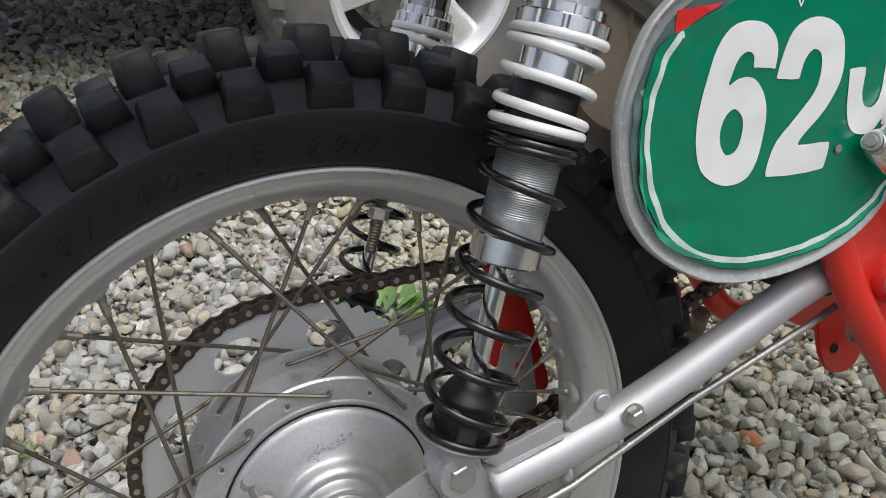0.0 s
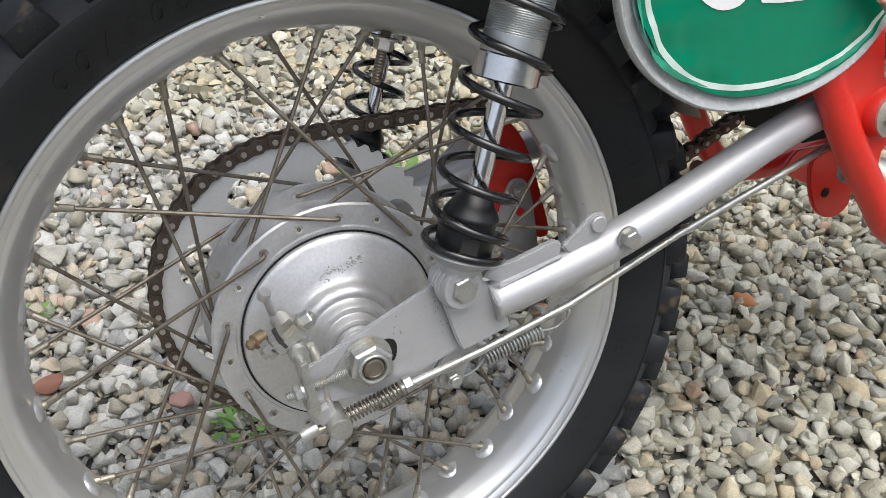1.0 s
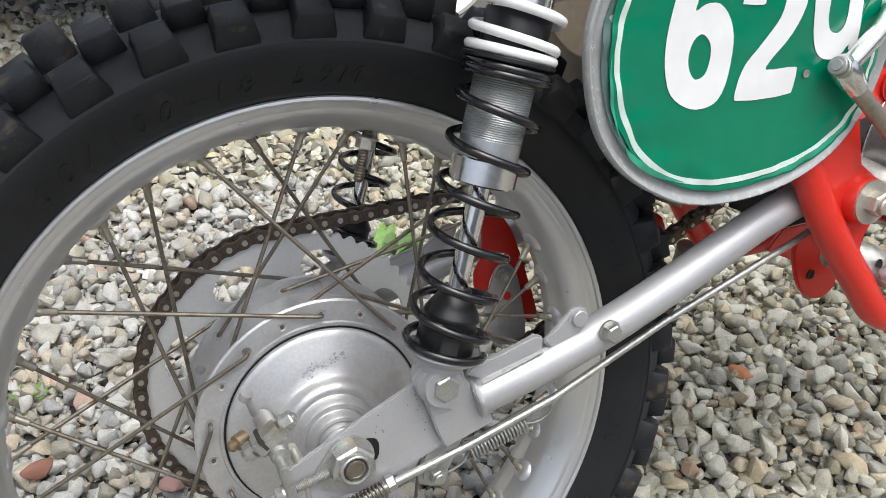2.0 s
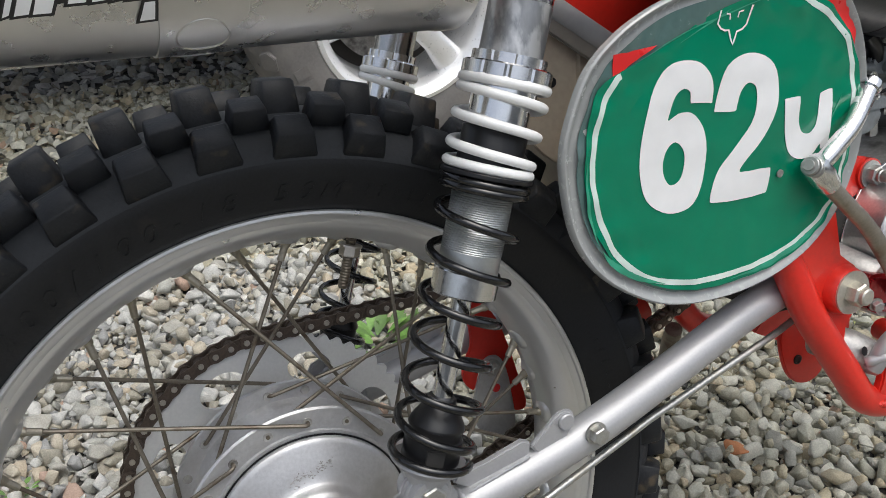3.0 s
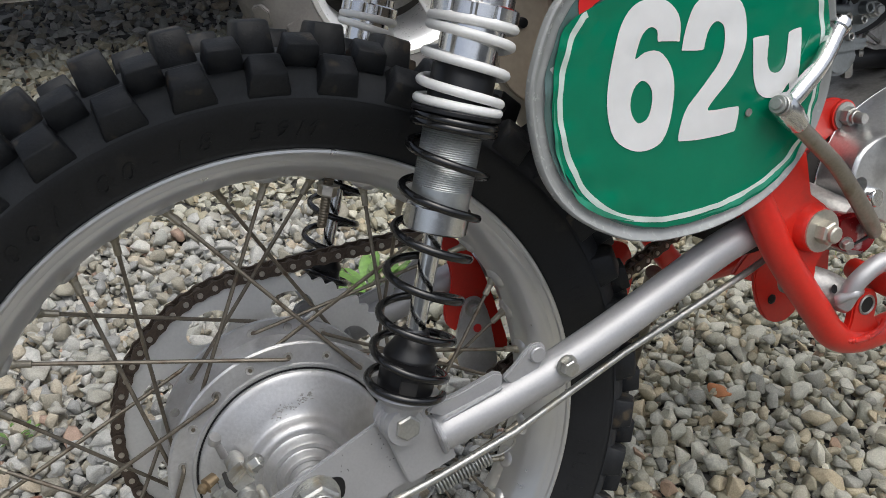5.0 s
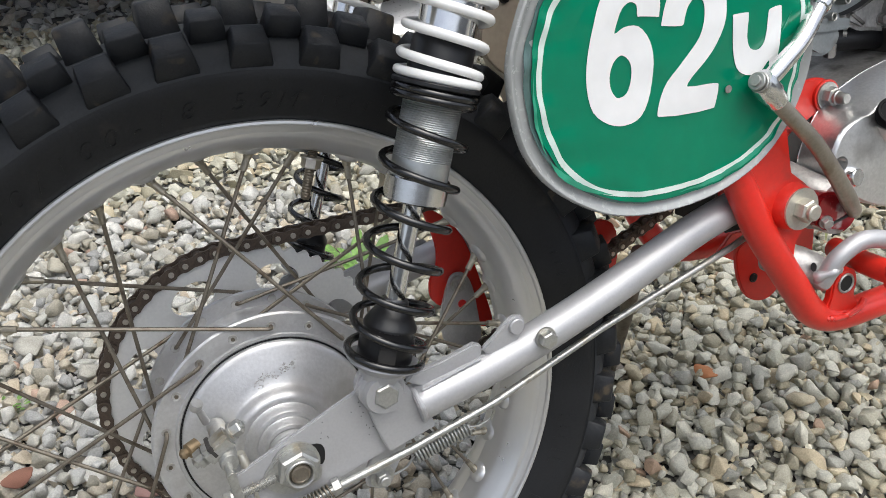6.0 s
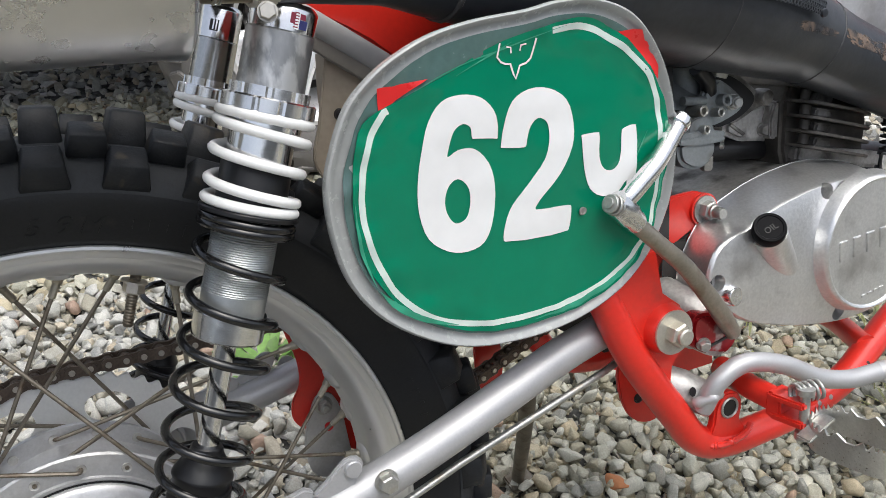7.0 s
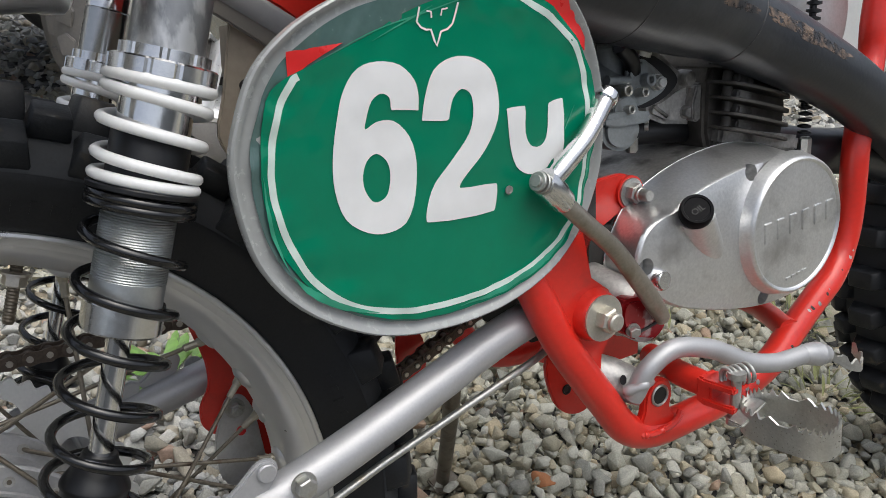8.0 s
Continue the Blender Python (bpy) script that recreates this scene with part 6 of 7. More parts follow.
for k in range(4):
    part("cast_bar", block(0.0055, 0.0010, 0.0028, pose(0.6600 + 0.0075 * k, -0.1182, 0.1005 + 0.0012 * k, 0, -6, 0), 0.0003), CAST_AL, engine)
boss = part("filler_boss", tube([(0.5850, -0.090, 0.1330), (0.5640, -0.1010, 0.1560), (0.5470, -0.1110, 0.1765)], [0.0165, 0.0158, 0.0148], 28), CAST_AL, engine)
CAP_M = mat("black_cap_plastic", (0.006, 0.006, 0.007), 0.35, 0, 0.2, 60, 0.05, 400, spec=0.05)
part("oil_cap", lathe([(0, 0.0), (0.0134, 0.0), (0.0138, 0.002), (0.0136, 0.009), (0.0126, 0.0112), (0.0106, 0.0110), (0.0102, 0.0102), (0, 0.0102)], (0.5455, -0.1115, 0.1770), (-0.50, -0.62, 0.61), 40), CAP_M, engine, "black plastic oil filler cap")
cap_ax = Vector((-0.50, -0.62, 0.61)).normalized()
cap_me = text_mesh("OIL", 0.0075, 0.0002)
cap_me.materials.append(BLACK_PL)
cap_txt = new("cap_lettering", cap_me)
cap_txt.parent = engine
right = Vector((0.86, -0.12, 0.30))
right = (right - cap_ax * right.dot(cap_ax)).normalized()
upv = cap_ax.cross(right)
cap_txt.matrix_local = Matrix.Translation(Vector((0.5455, -0.1115, 0.1770)) + cap_ax * 0.0105 - upv * 0.0035) @ Matrix((right, upv, cap_ax)).transposed().to_4x4()
# sunk screws: real recesses cut into the cover
SUNK = [((0.6200, -0.1030, 0.2000), (0.05, -0.95, 0.18)), ((0.4985, -0.1040, 0.1400), (-0.12, -0.95, 0.10)), ((0.6440, -0.1080, 0.0830), (0, -0.9, -0.3)), ((0.736, -0.100, 0.188), (0.4, -0.8, 0.45))]
bm = bmesh.new()
SUNK = [(Vector(at) - Vector(ax).normalized() * 0.0062, ax) for at, ax in SUNK]
for at, ax in SUNK:
    d = Vector(ax).normalized()
    lathe([(0, -0.0065), (0.0070, -0.0065), (0.0076, 0.016), (0, 0.016)], Vector(at), d, 24, bm)
cut_me = bpy.data.meshes.new("cutter")
bmesh.ops.remove_doubles(bm, verts=bm.verts, dist=1e-6)
bmesh.ops.recalc_face_normals(bm, faces=bm.faces)
bm.to_mesh(cut_me), bm.free()
cutter = bpy.data.objects.new("cutter", cut_me)
scene.collection.objects.link(cutter)
cutter.parent = bike
cut_mod = engine.modifiers.new("recess", "BOOLEAN")
cut_mod.operation, cut_mod.object, cut_mod.solver = "DIFFERENCE", cutter, "EXACT"
bpy.context.view_layer.update()
cover_me = bpy.data.meshes.new_from_object(engine.evaluated_get(bpy.context.evaluated_depsgraph_get()))
engine.modifiers.remove(cut_mod)
engine.data = cover_me
bpy.data.objects.remove(cutter)
for at, ax in SUNK:
    d = Vector(ax).normalized()
    part("cover_screw", lathe([(0, -0.003), (0.0052, -0.003), (0.0052, 0.001), (0.0042, 0.0020), (0, 0.0020)], Vector(at) - d * 0.005, d, 16), ZINC, engine)
    part("screw_slot", block(0.0062, 0.0010, 0.0012, Matrix.Translation(Vector(at) - d * 0.0028) @ Vector((0, 1, 0)).rotation_difference(d).to_matrix().to_4x4(), 0), BLACK_PL, engine)
part("shaft_boss", tube([(0.478, -0.05, 0.122), (0.486, -0.082, 0.114), (0.492, -0.098, 0.108)], [0.018, 0.0175, 0.017], 26), CASTING, engine)
part("cover_plug", lathe([(0, -0.004), (0.0085, -0.004), (0.0085, 0.006), (0.0075, 0.0075), (0, 0.0075)], (0.5110, -0.1050, 0.1270), (0.15, -1, 0.1), 20), POLISHED, engine)

# cylinder, head, carburettor
SOOTY = mat("sooty_aluminium", (0.105, 0.097, 0.088), 0.55, 0.5, 0.3, 40, 0.15, 300, spots=((0.05, 0.045, 0.04), 0.5, 0.7, 30))
cyl = part("cylinder", slab(round_outline([(0.634, 0.195), (0.636, 0.300), (0.730, 0.275), (0.720, 0.180)], 3), -0.050, 0.060, 0.004), SOOTY, bike, "grimy aluminium cylinder with cooling fins")
for k in range(5):
    z0 = 0.2255 + 0.0133 * k
    fin = slab(round_outline([(-0.040, -0.066), (-0.035, -0.078), (0.030, -0.078), (0.068, -0.050), (0.074, 0.05), (0.05, 0.075), (-0.020, 0.075), (-0.036, 0.03), (-0.040, -0.03)], 3), -0.0013, 0.0013, 0.0005)
    bmesh.ops.transform(fin, matrix=pose(0.668, 0.0, z0, 0, 13, 0) @ Matrix(((1, 0, 0, 0), (0, 0, 1, 0), (0, 1, 0, 0), (0, 0, 0, 1))), verts=fin.verts)
    part("fin", fin, SOOTY, cyl)
    if k < 4:
        part("stud_sleeve", lathe([(0, 0), (0.0045, 0), (0.0045, 0.0085), (0, 0.0085)], (0.6390, -0.0600, z0 + 0.0090), (0.22, 0, 0.97), 16), SOOTY, cyl)
        part("fin_web", block(0.022, 0.010, 0.0085, pose(0.6600, -0.0600, z0 + 0.0075, 0, 13, 0), 0.002), DARK_AL, cyl)
part("cylinder_base", block(0.115, 0.12, 0.016, pose(0.690, 0, 0.216, 0, 10, 0), 0.003), DARK_AL, cyl)
head = part("cylinder_head", block(0.10, 0.09, 0.05, pose(0.745, 0.03, 0.325, 0, 12, 0), 0.006), CAST_AL, bike, "light grey aluminium cylinder head with tall fins")
for k in range(7):
    y = -0.030 + 0.0125 * k
    outl = round_outline([(0.692, 0.325), (0.6900, 0.372), (0.7030, 0.3890), (0.7324, 0.3830), (0.7722, 0.3694), (0.8096, 0.3615), (0.8356, 0.3560), (0.8505, 0.3470), (0.8556, 0.3319), (0.8535, 0.3097), (0.8485, 0.2985), (0.8233, 0.3053), (0.8000, 0.3102), (0.7676, 0.3200)], 4)
    part("head_fin", slab(outl, y, y + 0.0032, 0.0012), HUB_AL, head)
boot = [(0.7728, -0.050, 0.420), (0.7735, -0.050, 0.372), (0.7690, -0.050, 0.330), (0.7680, -0.050, 0.3000), (0.7614, -0.052, 0.2367)]
cable = part("clutch_cable", tube(boot, 0.0034, 12), BLACK_PL, bike, "black cable with ribbed rubber boot")
for k in range(10):
    c = Vector((0.7735, -0.050, 0.373)).lerp(Vector((0.7685, -0.050, 0.308)), k / 9)
    part("boot_ring", lathe([(0.0034, -0.0022), (0.0072, -0.0012), (0.0072, 0.0012), (0.0034, 0.0022)], c, (0.05, 0, 1), 16), BLACK_PL, cable)
for k in range(6):
    c = Vector((0.7640, -0.052, 0.245)).lerp(Vector((0.7612, -0.054, 0.2150)), k / 5)
    part("boot_ring", lathe([(0.0034, -0.002), (0.0066, -0.001), (0.0066, 0.001), (0.0034, 0.002)], c, (0.05, 0, 1), 16), BLACK_PL, cable)
part("cable_end", lathe([(0, 0), (0.006, 0), (0.006, 0.022), (0.004, 0.024), (0, 0.024)], (0.7610, -0.056, 0.1870), (0, 0, 1), 6), ZINC, cable)
part("header_pipe", tube([(0.74, -0.02, 0.200), (0.80, -0.03, 0.190), (0.90, -0.03, 0.175), (0.98, -0.03, 0.150)], [0.024, 0.024, 0.025, 0.026], 24), PIPE_BLACK, bike, "dark exhaust header")

carb = part("carburettor", lathe([(0, -0.034), (0.0235, -0.034), (0.0245, -0.030), (0.0245, 0.006), (0.0235, 0.010), (0, 0.010)], (0.5400, -0.018, 0.2740), (1, 0, -0.05), 32), mat("grey_zinc_carburettor", (0.25, 0.27, 0.275), 0.5, 0.35, 0.2, 40, 0.15, 400, spots=((0.12, 0.11, 0.10), 0.56, 0.8, 50)), bike, "grey die-cast carburettor")
CARB = carb.data.materials[0]
part("float_bowl", slab(round_outline([(0.4963, 0.2506), (0.5358, 0.2464), (0.5353, 0.2375), (0.5290, 0.2302), (0.5169, 0.2265), (0.5062, 0.2287), (0.4975, 0.2353)], 4), -0.0600, -0.0080, 0.0035), CARB, carb)
part("bowl_flange", slab(round_outline([(0.4935, 0.2547), (0.5430, 0.2525), (0.5431, 0.2492), (0.5334, 0.2478), (0.4935, 0.2497)], 2), -0.0630, -0.0060, 0.0010), CARB, carb)
part("body_flange", slab(round_outline([(0.4940, 0.2587), (0.5435, 0.2566), (0.5435, 0.2528), (0.4940, 0.2551)], 2), -0.0625, -0.0060, 0.0010), CARB, carb)
part("mixing_body", slab(round_outline([(0.5070, 0.2576), (0.5082, 0.2671), (0.5137, 0.2702), (0.5218, 0.2708), (0.5294, 0.2674), (0.5333, 0.2611), (0.5347, 0.2558)], 4), -0.0590, -0.0100, 0.0040), CARB, carb)
part("slide_tube", lathe([(0, 0), (0.0190, 0), (0.0190, 0.038), (0.0215, 0.040), (0.0215, 0.050), (0, 0.052)], (0.5330, -0.020, 0.2700), (0.03, 0, 1), 28), CARB, carb)
part("drain_plug", lathe([(0, 0), (0.0055, 0), (0.0055, 0.010), (0.0040, 0.012), (0, 0.012)], (0.5328, -0.0520, 0.2346), (0, 0, -1), 6), ZINC, carb)
for at_, r in (((0.5196, -0.0560, 0.2755), 0.0048), ((0.5387, -0.0560, 0.2725), 0.0040), ((0.5470, -0.0540, 0.2819), 0.0056), ((0.5192, -0.0605, 0.2602), 0.0038)):
    part("jet_stub", lathe([(0, -0.012), (r, -0.012), (r, 0.006), (r * 0.8, 0.0066), (r * 0.55, 0.006), (r * 0.5, 0.001), (0, 0.001)], at_, (0, -1, 0.1), 16), ZINC if r < 0.005 else CARB, carb)
part("idle_screw", sweep([(0.5067, -0.0500, 0.2845), (0.5310, -0.0500, 0.2826)], 0.0040, 10), CARB, carb)
part("fuel_hose", tube([(0.5387, -0.0460, 0.2888), (0.5327, -0.0500, 0.2998), (0.5194, -0.0520, 0.3110)], 0.0070, 12), BLACK_PL, carb)
part("hose_clip", lathe([(0.0074, -0.002), (0.0082, -0.002), (0.0082, 0.002), (0.0074, 0.002)], (0.5474, -0.0480, 0.3044), (0.2, -0.3, 1), 18), ZINC, carb)
for z_ in (0.0, 0.006):
    part("bowl_screw", lathe([(0, 0), (0.0030, 0), (0.0028, 0.003), (0, 0.0034)], Vector((0.5498, -0.0500, 0.2418)) + Vector((0, 0, z_)), (0.6, -0.8, 0), 12), ZINC, carb)
part("intake_flange", slab(round_outline([(0.5389, 0.2962), (0.5466, 0.2989), (0.5545, 0.2952), (0.5693, 0.2848), (0.5755, 0.2773), (0.5723, 0.2713), (0.5538, 0.2634), (0.5395, 0.2610), (0.5291, 0.2666), (0.5289, 0.2887)], 4), -0.0515, -0.0440, 0.0022), CARB, carb)
part("intake_gasket", slab(round_outline([(0.5503, 0.3009), (0.5608, 0.3021), (0.5910, 0.2850), (0.5954, 0.2774), (0.5887, 0.2692), (0.5657, 0.2591), (0.5471, 0.2589), (0.5427, 0.2922)], 4), -0.0438, -0.0380, 0.0008), BLACK_PL, carb, "black insulating gasket block")
hex_bolt("flange_nut", (0.5601, -0.0515, 0.2789), (-0.15, -1, 0.05), 0.0105, 0.0070, ZINC, carb, 0.0070, 0.004)
manifold = part("intake_manifold", slab(round_outline([(0.5717, 0.2560), (0.5784, 0.2603), (0.6097, 0.2715), (0.6404, 0.2710), (0.6367, 0.2375), (0.5732, 0.2465)], 3), -0.0340, 0.0200, 0.004), CASTING, bike, "grimy intake manifold")
part("manifold_plate", slab(round_outline([(0.5655, 0.3032), (0.5763, 0.3021), (0.6059, 0.2832), (0.6161, 0.2780), (0.6156, 0.2711), (0.6043, 0.2681), (0.5746, 0.2579), (0.5607, 0.2765)], 4), -0.0378, -0.0310, 0.0012), DARK_AL, manifold)
part("stud_boss", lathe([(0, -0.004), (0.0078, -0.004), (0.0078, 0.006), (0.0064, 0.0085), (0, 0.0090)], (0.6089, -0.0378, 0.2781), (0, -1, 0), 20), DARK_AL, manifold)
part("manifold_flange", slab(round_outline([(0.6203, 0.2720), (0.6305, 0.2717), (0.6260, 0.2398), (0.6157, 0.2409)], 2), -0.0440, -0.0300, 0.0016), DARK_AL, manifold)
for at_ in ((0.6229, -0.0340, 0.2664), (0.6156, -0.0340, 0.2478)):
    hex_bolt("manifold_bolt", at_, (-0.2, -1, 0), 0.0090, 0.006, DARK_AL, manifold, 0.0064)
part("manifold_rib", sweep([(0.5759, -0.0345, 0.2566), (0.5922, -0.0345, 0.2461)], 0.0018, 8), DARK_AL, manifold)
part("breather_pipe", tube([(0.5600, -0.020, 0.2330), (0.6000, -0.022, 0.2310), (0.6450, -0.020, 0.2270)], 0.0110, 18), BLACK_PL, bike, "black rubber breather pipe")
# box hidden by the plate, added to shade the frame behind it
part("airbox", block(0.17, 0.15, 0.21, pose(0.410, 0.010, 0.262), 0.014), BLACK_PL, bike, "hidden black box added for shade behind the number plate")

# side stand on the far side
stand = part("side_stand", tube([(0.440, 0.100, 0.010), (0.470, 0.160, -0.080), (0.505, 0.235, -0.180), (0.5240, 0.2780, -0.2380)], [0.0095, 0.0095, 0.0090, 0.0090], 14), SPOKE_M, bike, "dull steel side stand")
part("stand_foot", block(0.040, 0.045, 0.006, pose(0.5270, 0.2830, -0.2430, LEAN_DEG, 0, 0), 0.002), SPOKE_M, stand)

# front wheel, seen past the frame
front_tyre = tyre_with_knobs("front_tyre", "black knobbly front tyre", bike, (1.290, 0, 0.020), 1.0, 38, 2.0)
part("front_rim", lathe([(0.2425, -0.036), (0.2300, -0.034), (0.2160, 0.0), (0.2300, 0.034), (0.2425, 0.036), (0.2360, 0.0)], (1.290, 0, 0.020), (0, 1, 0), 72, closed=True), RIM_AL, bike)
part("front_hub", lathe([(0, -0.04), (0.055, -0.04), (0.055, 0.04), (0, 0.04)], (1.290, 0, 0.020), (0, 1, 0), 32), HUB_AL, bike)
for k in range(18):
    part("front_spoke", sweep([Vector((1.290, 0, 0.020)) + polar(0.05, 20 * k, (-1) ** k * 0.03), Vector((1.290, 0, 0.020)) + polar(0.22, 20 * k + 25, 0)], 0.0016, 6), SPOKE_M, bike)

# ---- parked vehicle behind ----
TRUCK_TYRE = mat("dusty_truck_tyre", (0.150, 0.142, 0.134), 0.75, 0, 0.2, 12, 0.2, 200, spots=((0.20, 0.185, 0.165), 0.5, 0.8, 6))
# dark tone that stands in for shade inside and under the truck
TRUCK_SHADE = mat("truck_shade_dark", (0.05, 0.045, 0.04), 0.9, 0, 0.2, 20, 0.2, 200)
truck = tagged(new("pickup_truck"), "white parked pickup truck with dusty off-road tyres on gravel", "truck")
truck_wheel = new("wheel")
truck_wheel.parent = truck
TW = Vector((0.640, 1.330, 0.360))
tb = [(0.222, -0.030), (0.232, -0.036), (0.255, -0.046), (0.290, -0.050), (0.320, -0.044), (0.340, -0.028), (0.352, 0.0), (0.352, 0.16), (0.320, 0.20), (0.222, 0.19)]
part("tyre", lathe(tb, TW, (0, 1, 0), 96), TRUCK_TYRE, truck_wheel, "dusty grey tyre")
lug_b = slab([(-0.022, -0.016), (0.010, -0.018), (0.026, -0.004), (0.020, 0.018), (-0.016, 0.016)], -0.005, 0.012, 0.002)
lug_me = bpy.data.meshes.new("tread_block")
lug_b.to_mesh(lug_me), lug_b.free()
lug_me.materials.append(TRUCK_TYRE)
for k in range(34):
    for r, y, tilt, ph in ((0.336, -0.034, 38, 0.0), (0.350, 0.014, 70, 0.5)):
        o = new("tread_block", lug_me)
        o.parent = truck_wheel
        a = 360 / 34 * (k + ph)
        o.matrix_local = Matrix.Translation(TW) @ Matrix.Rotation(radians(a), 4, "Y") @ pose(0, y, r, -tilt, 0, (k % 2) * 20 - 10)
for k in range(8):
    a = 205 + 7.0 * k
    p = TW + polar(0.283, a, -0.0502)
    part("raised_bar", block(0.026, 0.003, 0.034, Matrix.Translation(p) @ Matrix.Rotation(radians(90 - a), 4, "Y"), 0.001), TRUCK_TYRE, truck_wheel)
ALLOY = mat("bright_machined_alloy", (0.86, 0.86, 0.86), 0.30, 0.45, 0.05, 30, 0.03, 200, coat=0.3)
part("rim", lathe([(0.226, -0.026), (0.222, -0.034), (0.212, -0.036), (0.196, -0.022), (0.190, 0.0), (0.190, 0.02)], TW, (0, 1, 0), 80), ALLOY, truck_wheel, "bright alloy rim")
part("rim_barrel", lathe([(0.190, 0.02), (0.186, 0.04), (0.18, 0.115)], TW, (0, 1, 0), 60), ALLOY, truck_wheel, "bright inside of the rim")
# dark disc painted as the shade seen between the spokes
part("wheel_back", lathe([(0.18, 0.116), (0.05, 0.13), (0, 0.13)], TW, (0, 1, 0), 60), TRUCK_SHADE, truck_wheel, "dark disc painted as the shade behind the spokes")
part("hub_cap", lathe([(0, -0.01), (0.05, -0.01), (0.06, 0.005), (0.06, 0.06), (0, 0.06)], TW, (0, 1, 0), 32), POLISHED, truck_wheel)
for k in range(6):
    a = 90 + 60 * k - 18
    part("rim_spoke", tube([TW + polar(0.04, a, 0.01), TW + polar(0.12, a, 0.004), TW + polar(0.205, a, 0.012)], [0.034, 0.028, 0.040], 12, flat=0.5), ALLOY, truck_wheel)
part("brake_disc", lathe([(0, 0.085), (0.15, 0.085), (0.15, 0.095), (0, 0.095)], TW, (0, 1, 0), 48), DARK_AL, truck_wheel)
TRUCK_PAINT = mat("white_vehicle_paint", (0.70, 0.70, 0.69), 0.35, 0, 0.1, 6, 0.02, 100, coat=0.5)
# unseen body over the wheel, built to shade the gravel
part("side_sill", block(2.6, 1.5, 0.06, pose(-0.95, 2.35, 0.62), 0.02), TRUCK_PAINT, truck)
part("body_side", block(4.6, 0.10, 0.34, pose(0.1, 1.42, 0.98), 0.04), TRUCK_PAINT, truck)
part("body_shell", block(4.6, 1.5, 0.30, pose(0.1, 2.15, 0.98), 0.05), TRUCK_PAINT, truck)
# unseen block added to keep the sky off the ground below
part("underbody", block(4.0, 1.30, 0.14, pose(0.1, 2.25, 0.52), 0.03), TRUCK_SHADE, truck)
part("wheel_well", block(0.9, 0.5, 0.05, pose(0.64, 1.75, 0.80), 0.02), TRUCK_SHADE, truck)
far_wheel = new("wheel")
far_wheel.parent = truck
part("tyre", lathe(tb, (0.64, 2.55, 0.36), (0, 1, 0), 48), TRUCK_TYRE, far_wheel)
part("rim", lathe([(0.222, -0.02), (0.19, 0.05), (0, 0.05)], (0.64, 2.55, 0.36), (0, 1, 0), 40), POLISHED, far_wheel)
WHITE_P = mat("white_trailer_paint", (0.72, 0.72, 0.71), 0.4, 0, 0.05, 4, 0.02, 100)
trailer = tagged(new("white_trailer"), "white painted trailer side standing on gravel", "trailer")
part("trailer_panel", block(1.9, 0.06, 1.3, pose(3.10, 1.55, 0.68, 0, 0, -32), 0.02), WHITE_P, trailer)

# ---- unseen plain walls added to block low sky and darken reflections ----
SKY_BLOCK = mat("grey_sky_block", (0.22, 0.225, 0.22), 0.9, 0, 0.2, 2, 0.2, 40)
for nm, sx, sy, px, py in (("wall_south", 24.0, 0.3, 0.0, -8.0), ("wall_west", 0.3, 18.0, -12.0, 0.0), ("wall_east", 0.3, 18.0, 12.0, 0.0)):
    w_ = link_mesh(nm, block(sx, sy, 2.2, pose(px, py, 1.1), 0.0), SKY_BLOCK)
    tagged(w_, "unseen plain grey wall added to block low sky", "wall", kind="structure")

